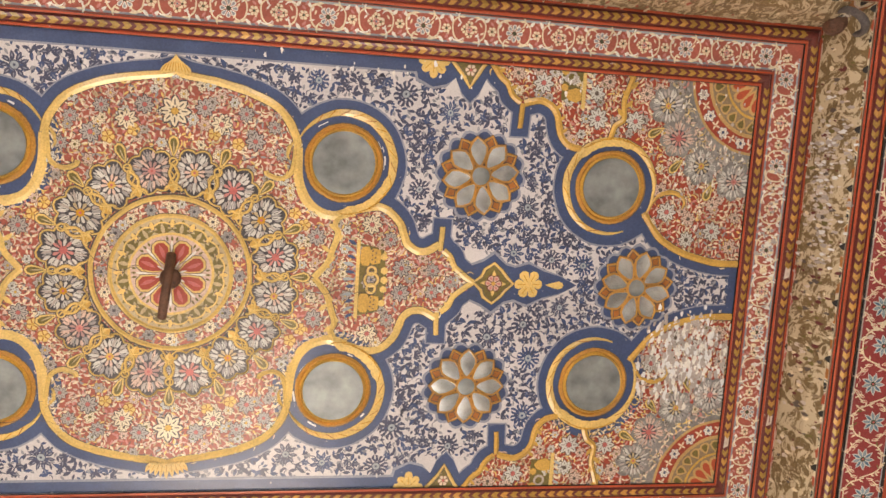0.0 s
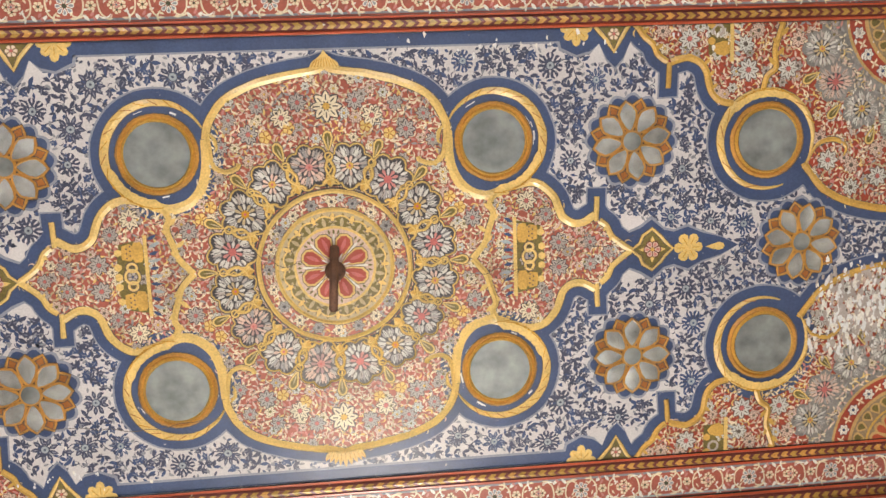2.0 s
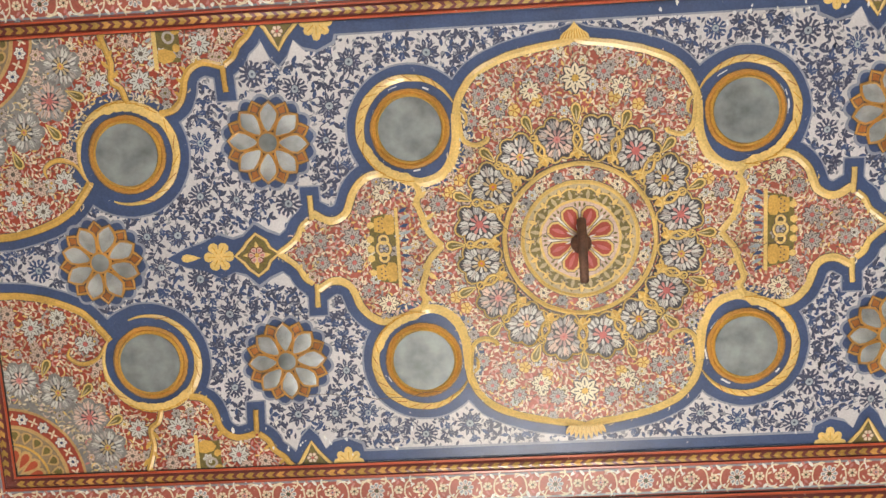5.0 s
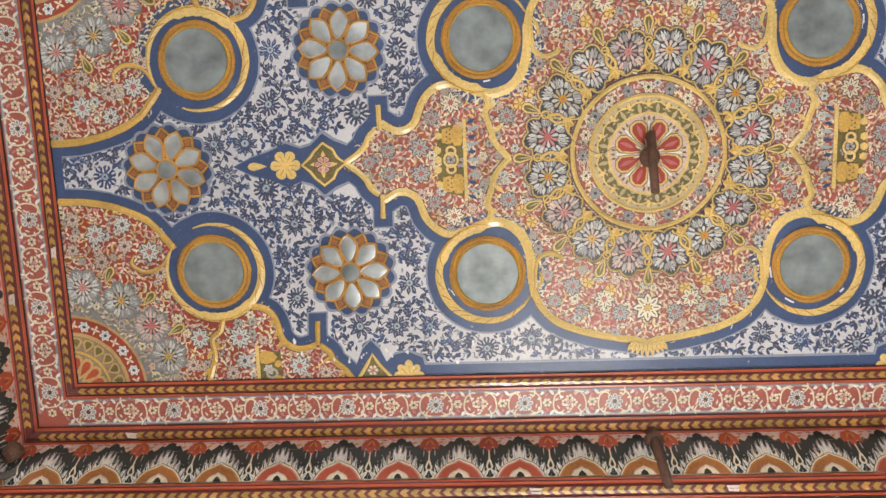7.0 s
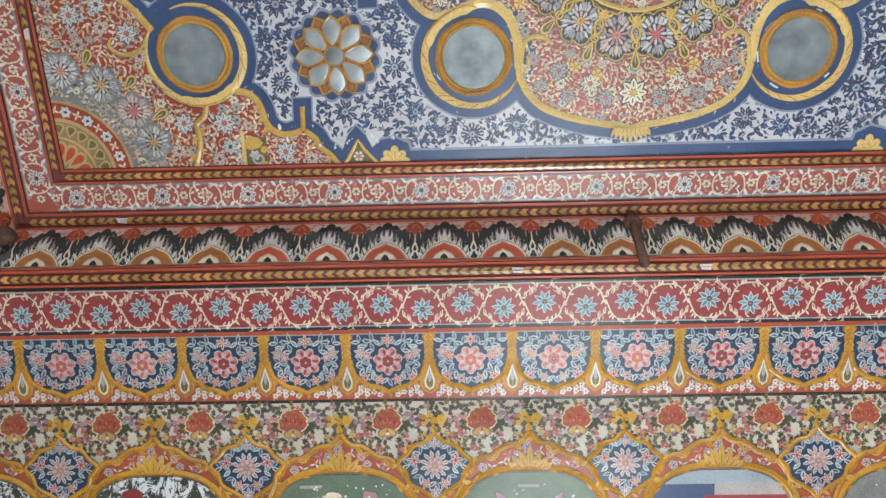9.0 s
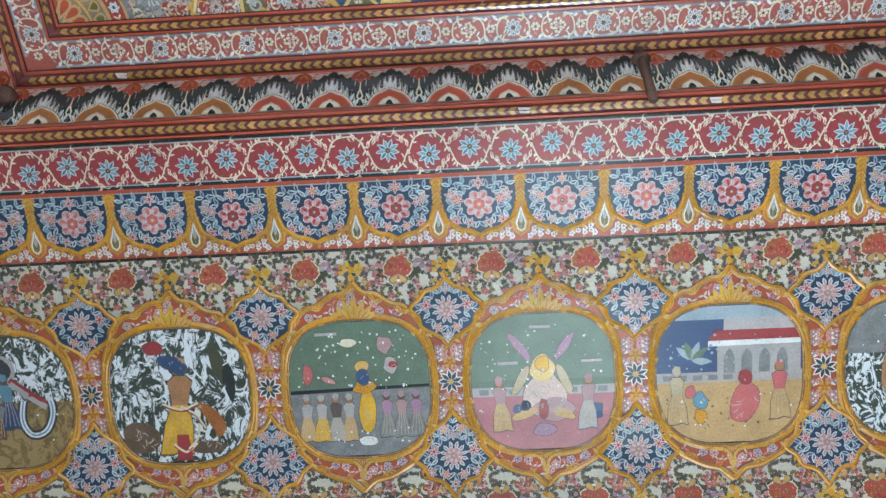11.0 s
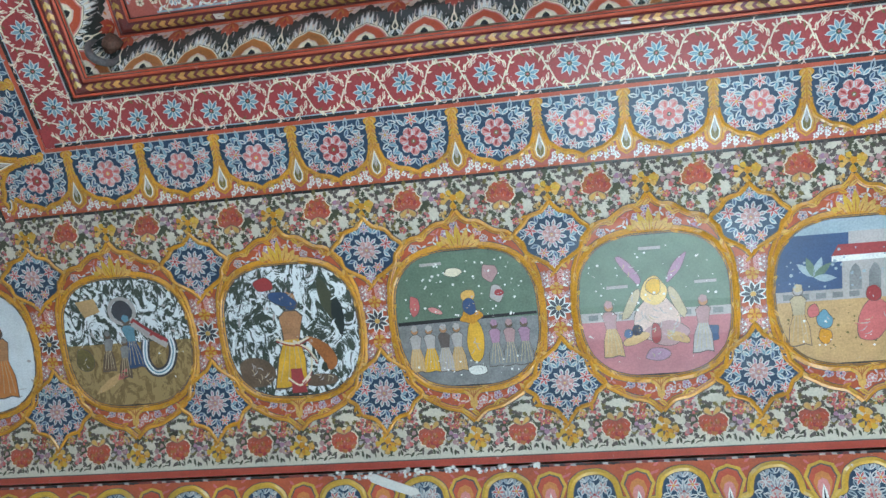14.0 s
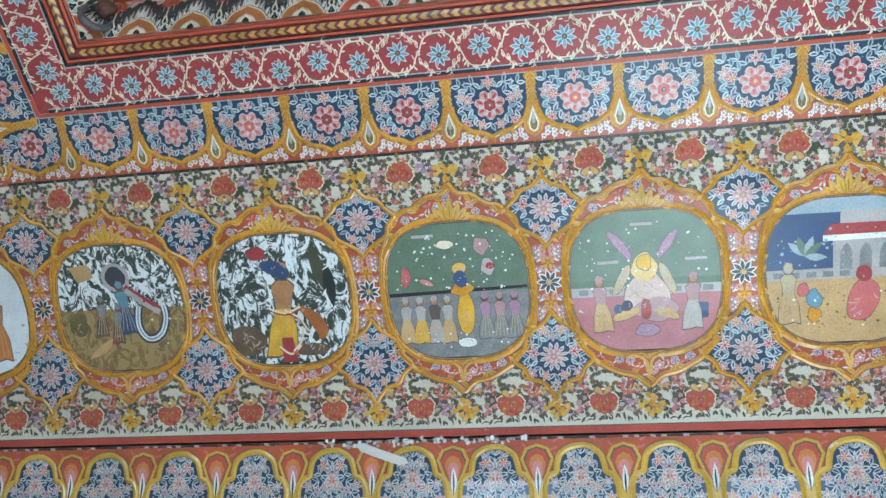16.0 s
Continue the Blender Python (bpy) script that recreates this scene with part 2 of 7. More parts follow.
class Canvas:
    """Gathers flat and raised shapes in (u, v), lays them on a surface and makes one mesh of them."""

    def __init__(self, at, folds=()):
        # the painter's hand is never quite steady
        def by_hand(u, v, h):
            p = Vector((u * 26, v * 26, 0.5))
            return at(u + 0.0019 * noise.noise(p), v + 0.0019 * noise.noise(p + Vector((9, 4, 2))), h)
        self.at, self.v, self.f, self.m = by_hand, [], [], []
        self.folds = list(folds)

    def strips(self, pts):
        """Cuts a shape where the surface under it bends."""
        lo, hi = min(p[1] for p in pts), max(p[1] for p in pts)
        cuts = [lo] + [k for k in self.folds if lo + 0.001 < k < hi - 0.001] + [hi]
        if len(cuts) == 2 or hi - lo < 0.02:
            return [pts]
        out = []
        for a, b in zip(cuts, cuts[1:]):
            poly = pts
            for lim, sign in ((a, 1), (b, -1)):
                got = []
                for p, q in zip(poly, poly[1:] + poly[:1]):
                    dp, dq = (p[1] - lim) * sign, (q[1] - lim) * sign
                    if dp >= 0:
                        got.append(p)
                    if (dp > 0 > dq) or (dp < 0 < dq):
                        t = dp / (dp - dq)
                        got.append((p[0] + (q[0] - p[0]) * t, lim))
                poly = got
            if len(poly) > 2:
                out.append(poly)
        return out

    def face(self, pts, h, mat):
        if self.folds:
            many = self.strips(list(pts))
            if len(many) > 1:
                for p in many:
                    base = len(self.v)
                    self.v += [self.at(u, v, h) for u, v in p]
                    self.f.append(tuple(range(base, base + len(p))))
                    self.m.append(mat)
                return
        base = len(self.v)
        h += 0.00003 * (len(self.f) % 11)
        self.v += [self.at(u, v, h) for u, v in pts]
        self.f.append(tuple(range(base, base + len(pts))))
        self.m.append(mat)

    def slab(self, pts, h, mat, edge=0.003):
        """A raised shape with its sides."""
        n = len(pts)
        self.face(pts, h, mat)
        base = len(self.v)
        self.v += [self.at(u, v, h) for u, v in pts] + [self.at(u, v, h - edge) for u, v in pts]
        for i in range(n):
            j = (i + 1) % n
            self.f.append((base + i, base + n + i, base + n + j, base + j))
            self.m.append(mat)

    def ribbon(self, pts, width, h, mat, closed=False, ridge=0.0, taper=False, shift=0.0):
        """A band along a curve; ridge: how far its middle stands proud."""
        n = len(pts)
        if ridge and width < 0.03:
            self.ribbon(pts, width + 0.0055, h + 0.0004, UMBER, closed, 0.0, taper, shift)
            h += 0.0008
        rows = []
        for i, (u, v) in enumerate(pts):
            a = pts[i - 1] if (i or closed) else pts[0]
            b = pts[(i + 1) % n] if (i < n - 1 or closed) else pts[-1]
            du, dv = b[0] - a[0], b[1] - a[1]
            d = math.hypot(du, dv) or 1
            nu, nv = -dv / d, du / d
            w = width / 2 * (math.sin(math.pi * (0.06 + 0.88 * i / (n - 1))) if taper else 1)
            steps = ((-1, 0), (0, 1), (1, 0)) if ridge else ((-1, 0), (1, 0))
            rows.append(len(self.v))
            for s, up in steps:
                self.v.append(self.at(u + nu * (w * s + shift), v + nv * (w * s + shift), h + ridge * up + 0.000012 * (i % 60)))
        k = 3 if ridge else 2
        for i in range(n if closed else n - 1):
            p, q = rows[i], rows[(i + 1) % n]
            for s in range(k - 1):
                self.f.append((p + s, p + s + 1, q + s + 1, q + s))
                self.m.append(mat)

    def leaf(self, u, v, length, wide, ang, h, mat):
        c, s = math.cos(ang), math.sin(ang)
        shape = ((0, 0), (0.22, 0.34), (0.5, 0.5), (0.78, 0.3), (1, 0), (0.76, -0.26), (0.5, -0.4), (0.22, -0.3))
        self.face([(u + length * a * c - wide * b * s, v + length * a * s + wide * b * c) for a, b in shape], h, mat)

    def jag(self, u, v, length, wide, ang, h, mat):
        """A leaf with two notches on each side."""
        c, s = math.cos(ang), math.sin(ang)
        side = ((0.12, 0.16), (0.3, 0.5), (0.4, 0.24), (0.6, 0.42), (0.68, 0.18))
        shape = ((0, 0),) + side + ((1, 0),) + tuple((a, -b) for a, b in reversed(side))
        self.face([(u + length * a * c - wide * b * s, v + length * a * s + wide * b * c) for a, b in shape], h, mat)

    def drop(self, u, v, length, wide, ang, h, mat, inner=None):
        """A petal with a rounded end."""
        c, s = math.cos(ang), math.sin(ang)
        shape = ((0, 0), (0.35, 0.3), (0.7, 0.5), (0.92, 0.34), (1, 0), (0.92, -0.34), (0.7, -0.5), (0.35, -0.3))
        self.face([(u + length * a * c - wide * b * s, v + length * a * s + wide * b * c) for a, b in shape], h, mat)
        if inner:
            self.drop(u + length * 0.2 * c, v + length * 0.2 * s, length * 0.68, wide * 0.6, ang, h + 0.0006, inner)

    def flower(self, u, v, r, n, petal, heart, h, rim=None, inner=None, turn=0.0):
        if rim:
            self.face(lobed(u, v, r * 1.14, n, 0.2, turn + math.pi / n), h - 0.0004, rim)
        for i in range(n):
            a = turn + 2 * math.pi * i / n
            self.drop(u + r * 0.2 * math.cos(a), v + r * 0.2 * math.sin(a), r * 0.8, r * 4.2 / n, a, h, petal, inner)
        self.face(circle(u, v, r * 0.27, 8), h + 0.001, heart)

    def star(self, u, v, r, n, petal, inner, heart, h, turn=0.0):
        """A flower of pointed petals."""
        for i in range(n):
            a = turn + 2 * math.pi * i / n
            self.leaf(u, v, r, r * 0.52, a, h, petal)
            self.leaf(u + 0.12 * r * math.cos(a), v + 0.12 * r * math.sin(a), r * 0.74, r * 0.3, a, h + 0.0006, inner)
        self.face(circle(u, v, r * 0.2, 7), h + 0.0014, heart)

    def wisp(self, u, v, r, ang, bend, width, h, mat):
        """A small curling tendril."""
        pts = []
        for i in range(7):
            a = ang + bend * i / 6 * 2.6
            u, v = u + r / 6 * math.cos(a), v + r / 6 * math.sin(a)
            pts.append((u, v))
        self.ribbon(pts, width, h, mat, taper=True)

    def mesh(self, name):
        me = bpy.data.meshes.new(name)
        me.from_pydata(self.v, [], self.f)
        used = []
        for m in self.m:
            if m not in used:
                used.append(m)
        for m in used:
            me.materials.append(m)
        index = {m: i for i, m in enumerate(used)}
        me.polygons.foreach_set("material_index", [index[m] for m in self.m])
        me.update()
        return me

    def part(self, name, parent=None, label=""):
        ob = new(name, self.mesh(name))
        if parent:
            ob.parent = parent
        return tagged(ob, label)


def panel_at(u, v, h):
    """On the flat panel, seen from below."""
    return (u, v, PZ - h)


def along(section):
    """A surface over the north side of the room: u to the east, v metres down the section, h out of it."""
    pts = [Vector(p) for p in section]
    lens = [0.0]
    for a, b in zip(pts, pts[1:]):
        lens.append(lens[-1] + (b - a).length)

    def at(u, v, h):
        s = v
        i = 0
        while i < len(pts) - 2 and s > lens[i + 1]:
            i += 1
        d = (pts[i + 1] - pts[i]).normalized()
        p = pts[i] + d * (s - lens[i])
        # soften the normal between the straight pieces
        return (u, PY + p.x + h * d.y, p.y - h * d.x)
    at.length = lens[-1]
    at.pts = pts
    at.lens = lens
    return at


def offset_at(at, v):
    """The offset from the panel at v on a section."""
    return at(0, v, 0)[1] - PY


def side_pose(side):
    """Turns what is built on the north side to another side."""
    return {"north": Matrix.Identity(4), "south": pose(0, 0, 0, 0, 0, 180),
            "east": pose(PX - PY, 0, 0, 0, 0, -90), "west": pose(PY - PX, 0, 0, 0, 0, 90)}[side]


SIDES = ("north", "south", "east", "west")


def half(side):
    return PX if side in ("north", "south") else PY


def box(bm, x0, x1, y0, y1, z0, z1):
    r = bmesh.ops.create_cube(bm, size=1)
    bmesh.ops.scale(bm, vec=(x1 - x0, y1 - y0, z1 - z0), verts=r["verts"])
    bmesh.ops.translate(bm, vec=((x0 + x1) / 2, (y0 + y1) / 2, (z0 + z1) / 2), verts=r["verts"])


def part(name, bm, material, parent=None, label=""):
    me = bpy.data.meshes.new(name)
    bm.to_mesh(me)
    bm.free()
    me.materials.append(material)
    ob = new(name, me)
    if parent:
        ob.parent = parent
    return tagged(ob, label)

# ---- the room ----
bm = bmesh.new()
box(bm, -WX - 0.4, WX + 0.4, -WY - 0.4, WY + 0.4, -0.12, 0)
floor = tagged(part("floor", bm, FLOORSTONE), "worn pale stone floor of the painted hall", "floor", kind="structure")


def wall_ns(name, sgn, doors):
    bm = bmesh.new()
    y0, y1 = sorted((sgn * WY, sgn * (WY + 0.4)))
    x = -WX - 0.4
    for cx, w in doors:
        box(bm, x, cx - w / 2, y0, y1, 0, 4.0)
        box(bm, cx - w / 2, cx + w / 2, y0, y1, DOOR_H, 4.0)
        x = cx + w / 2
    box(bm, x, WX + 0.4, y0, y1, 0, 4.0)
    return tagged(part(name, bm, LIMEWASH), "limewashed wall with unseen doorways placed to light the painted vault", "wall", kind="structure")


wall_ns("wall_north", 1, NORTH_DOORS)
wall_ns("wall_south", -1, ADDED_SOUTH_DOORS)
for name, sgn in (("wall_east", 1), ("wall_west", -1)):
    bm = bmesh.new()
    x0, x1 = sorted((sgn * WX, sgn * (WX + 0.4)))
    box(bm, x0, x1, -WY, WY, 0, 4.0)
    tagged(part(name, bm, LIMEWASH), "limewashed wall below the painted vault", "wall", kind="structure")
bm = bmesh.new()
box(bm, -60, 60, -60, 60, -0.3, -0.13)
tagged(part("ground", bm, FLOORSTONE), "pale courtyard ground outside the doorways", "ground", kind="structure")

bm = bmesh.new()
box(bm, -WX - 0.4, WX + 0.4, -WY - 0.4, WY + 0.4, 4.0, 4.2)
tagged(part("ceiling_slab", bm, LIMEWASH), "masonry slab over the painted ceiling", "ceiling", kind="structure")

c = Canvas(panel_at)
c.face([(-PX, -PY), (PX, -PY), (PX, PY), (-PX, PY)], 0, GROUND)
ceiling = tagged(c.part("ceiling_panel"), "flat lime-white ceiling panel painted with blue flowers", "ceiling", kind="structure")


def ring_band(name, section, mat, label, sides=SIDES):
    """One band of the vault, mitred round the four sides."""
    at = along(section)
    c = Canvas(lambda u, v, h: (u, v, h))
    for side in sides:
        m = side_pose(side)
        for a, b in zip(at.pts, at.pts[1:]):
            q = []
            for p, s in ((a, -1), (a, 1), (b, 1), (b, -1)):
                q.append(tuple(m @ Vector((s * (half(side) + p.x), PY + p.x, p.y))))
            base = len(c.v)
            c.v += q
            c.f.append((base, base + 1, base + 2, base + 3))
            c.m.append(mat)
    return tagged(c.part(name), label, "ceiling", kind="structure"), at


border, at_flat = ring_band("ceiling_border", FLAT, RED_P, "flat red floral border framing the ceiling panel")
cove, at_lotus = ring_band("ceiling_cove", LOTUS, PINK, "steep cove painted with dark lotus leaves")
bead_band, at_bead = ring_band("ceiling_moulding", BEAD, VERMIL, "vermilion moulding with a gold leaf rope")
red_band, at_red = ring_band("ceiling_red_band", RED, CRIMSON, "crimson band with blue star flowers and cream vines")
blue_band, at_blue = ring_band("ceiling_blue_band", BLUE, RED_P, "navy scalloped flower band with gold pendants")
frieze, at_frieze = ring_band("ceiling_frieze", FRIEZE, IVORY, "white curved frieze with framed picture medallions and flowers")
arcade, at_arcade = ring_band("ceiling_arcade_band", ARCADE, MAROON, "painted arcade band of gold arches over blue flowers")

# ---- painting of the flat panel ----
rng = random.Random(5)


def fill(c, test, area, step, draw, seed=1, jitter=0.35):
    """Scatters small motifs over an area."""
    r = random.Random(seed)
    u0, u1, v0, v1 = area
    row, v = 0, v0
    while v < v1:
        u = u0 + (step / 2 if row % 2 else 0)
        while u < u1:
            p = (u + r.uniform(-jitter, jitter) * step, v + r.uniform(-jitter, jitter) * step)
            if test(p):
                draw(c, p[0], p[1], r)
            u += step
        v += step * 0.87
        row += 1


def flow(u, v, k=5.0):
    return 6.0 * noise.noise(Vector((u * k, v * k, 0.3)))


MIRRORS = [(0.502, 0.362), (1.376, 0.331)]
ROSES = [(0.936, 0.35, 0.135), (1.497, 0.0, 0.125)]

# outline of the central cartouche, one quarter, from the top to the finial
Q_TOP = [(0.0, 0.602), (0.04, 0.59), (0.12, 0.578), (0.21, 0.556), (0.285, 0.523), (0.328, 0.482), (0.353, 0.435), (0.36, 0.40)]
Q_SIDE = [(0.36, 0.40), (0.362, 0.35), (0.368, 0.30), (0.388, 0.248), (0.425, 0.212), (0.478, 0.197), (0.535, 0.214)]
Q_LOBE = [(0.535, 0.214), (0.586, 0.228), (0.622, 0.23), (0.656, 0.215), (0.686, 0.184), (0.702, 0.145), (0.714, 0.118), (0.742, 0.098), (0.775, 0.096), (0.805, 0.112), (0.818, 0.12)]
Q_END = [(0.832, 0.1), (0.856, 0.08), (0.870, 0.052), (0.888, 0.034), (0.91, 0.016), (0.935, 0.0)]
Q_SPIKE = [(0.822, 0.1), (0.823, 0.14), (0.824, 0.176)]
quarter = spline(Q_TOP, 4)[:-1] + spline(Q_SIDE, 4)[:-1] + spline(Q_LOBE, 4) + spline(Q_END, 4)
C_OUT = ([(x, -y) for x, y in quarter] + [(x, y) for x, y in reversed(quarter[:-1])]
         + [(-x, y) for x, y in quarter[1:]] + [(-x, -y) for x, y in reversed(quarter[1:-1])])

# outline of a corner field, one quarter
K_A = [(0.94, PY), (0.958, 0.688), (0.976, 0.664), (1.005, 0.638), (1.022, 0.606), (1.05, 0.584)]
K_B = [(1.062, 0.582), (1.085, 0.59), (1.12, 0.595), (1.155, 0.578), (1.175, 0.55), (1.184, 0.512), (1.197, 0.48), (1.224, 0.457), (1.262, 0.449)]
K_C = [(1.53, 0.214), (1.582, 0.158), (1.675, 0.116), (1.778, 0.095), (PX, 0.093)]
K_SPIKE = [(1.057, 0.582), (1.055, 0.545), (1.052, 0.503)]
corner_curve = spline(K_A, 4) + spline(K_B, 4) + spline([K_B[-1], (1.44, 0.40), K_C[0]], 4)[1:-1] + spline(K_C, 4)
K_OUT = corner_curve + [(PX, PY)]


def taken(p, margin=0.0):
    """Whether a point of the panel belongs to something else than the blue flowered ground."""
    x, y = abs(p[0]), abs(p[1])
    if y > PY - 0.062 - margin and x < 1.0:
        return True
    if x > PX - 0.03 - margin:
        return True
    for mx, my in MIRRORS:
        if math.hypot(x - mx, y - my) < 0.198 + margin:
            return True
    for mx, my, r in ROSES:
        if math.hypot(x - mx, y - my) < r + 0.014 + margin:
            return True
    if inside((x, y), K_OUT) or inside((x, -y), C_OUT):
        return True
    if 0.9 < x < 1.29 and y < 0.085 * (1.31 - x) / 0.3 + margin:
        return True
    if 0.8 < x < 0.95 and y > 0.59 - margin:
        return True
    for q in quarter[::2] + corner_curve[::2] + Q_SPIKE + K_SPIKE:
        if math.hypot(x - q[0], y - q[1]) < 0.042 + margin:
            return True
    return False


# blue flowers and vines on the white ground
c = Canvas(panel_at)
blooms, leaves = [], []


def clear(u, v, d):
    return all(abs(u - a) > d or abs(v - b) > d or math.hypot(u - a, v - b) > d for a, b in leaves)


def bloom(c, u, v, r):
    if any(math.hypot(u - a, v - b) < 0.098 for a, b in blooms):
        return
    blooms.append((u, v))
    size, turn, kind = r.uniform(0.034, 0.044), r.random(), r.random()
    mat = r.choice((INK, NAVY, INK))
    if kind < 0.5:
        n = r.choice((9, 10, 11))
        for i in range(n):
            a = turn + 2 * math.pi * i / n
            c.leaf(u + 0.3 * size * math.cos(a), v + 0.3 * size * math.sin(a), size * 0.74, size * 3.6 / n, a, 0.0014, mat)
            c.leaf(u + 0.5 * size * math.cos(a), v + 0.5 * size * math.sin(a), size * 0.36, size * 0.9 / n, a, 0.0019, HAZEBLUE)
    else:
        n = r.choice((7, 8))
        for i in range(n):
            a = turn + 2 * math.pi * i / n
            c.drop(u + 0.26 * size * math.cos(a), v + 0.26 * size * math.sin(a), size * 0.74, size * 4.4 / n, a, 0.0014, mat)
            c.leaf(u + 0.55 * size * math.cos(a), v + 0.55 * size * math.sin(a), size * 0.5, size * 1.3 / n, a, 0.0019, GROUND)
    c.face(circle(u, v, size * 0.36, 12), 0.0022, mat)
    c.face(circle(u, v, size * 0.28, 12), 0.0026, PALEBLUE)
    c.face(circle(u, v, size * 0.1, 6), 0.003, mat)
    for i in range(12):
        a = 2 * math.pi * i / 12
        leaves.append((u + size * math.cos(a), v + size * math.sin(a)))
    leaves.append((u, v))


fill(c, lambda p: not taken(p, 0.026), (-PX, PX, -PY, PY), 0.1, bloom, seed=3, jitter=0.42)


def foliage(c, u, v, a, r, k=1.0):
    if taken((u + 0.014 * math.cos(a), v + 0.014 * math.sin(a)), -0.002) or not clear(u + 0.014 * k * math.cos(a), v + 0.014 * k * math.sin(a), 0.0122):
        return
    mat = r.choice((INK, INK, NAVY))
    leaves.append((u + 0.014 * k * math.cos(a), v + 0.014 * k * math.sin(a)))
    if r.random() < 0.45:
        c.jag(u, v, 0.036 * k, 0.03 * k, a, 0.001, mat)
        c.leaf(u + 0.008 * math.cos(a), v + 0.008 * math.sin(a), 0.02 * k, 0.003, a, 0.0015, HAZEBLUE)
    else:
        c.leaf(u, v, 0.033 * k, 0.016 * k, a + r.uniform(-0.2, 0.2), 0.001, mat)


# stems run from bloom to bloom with leaves on both sides
r = random.Random(18)
for i, (u, v) in enumerate(blooms):
    near = sorted((math.hypot(a - u, b - v), a, b) for a, b in blooms if (a, b) != (u, v))[:3]
    for d, a, b in near:
        if d > 0.2 or (a, b) < (u, v):
            continue
        bow = r.choice((-1, 1)) * 0.22
        pts = spline([(u, v), (u + (a - u) * 0.33 - (b - v) * bow, v + (b - v) * 0.33 + (a - u) * bow),
                      (u + (a - u) * 0.67 + (b - v) * bow * 0.5, v + (b - v) * 0.67 - (a - u) * bow * 0.5), (a, b)], 5)
        if any(taken(p) for p in pts):
            continue
        c.ribbon(pts[3:-3], 0.0034, 0.0009, INK)
        for j in range(3, len(pts) - 3):
            g = math.atan2(pts[j + 1][1] - pts[j][1], pts[j + 1][0] - pts[j][0])
            foliage(c, *pts[j], g + (0.9 if j % 2 else -0.9), r, 0.85)


def spray(c, u, v, r):
    a = flow(u, v) + r.uniform(-0.4, 0.4)
    if not clear(u, v, 0.0142):
        return
    c.wisp(u, v, 0.022, a + 2.6, r.choice((1, -1)), 0.003, 0.0009, INK)
    for s in (0, 1.25, -1.25):
        foliage(c, u, v, a + s, r, r.uniform(0.7, 0.95))


fill(c, lambda p: not taken(p, 0.006), (-PX, PX, -PY, PY), 0.025, spray, seed=8)


def pip(c, u, v, r):
    if clear(u, v, 0.0108):
        leaves.append((u, v))
        c.leaf(u, v, r.uniform(0.014, 0.022), 0.0095, r.uniform(0, 6.28), 0.001, r.choice((INK, NAVY, GREY)))


fill(c, lambda p: not taken(p, 0.002), (-PX, PX, -PY, PY), 0.0125, pip, seed=9)
c.part("blue_flower_painting", ceiling, "navy flowers on leafy vines over white")

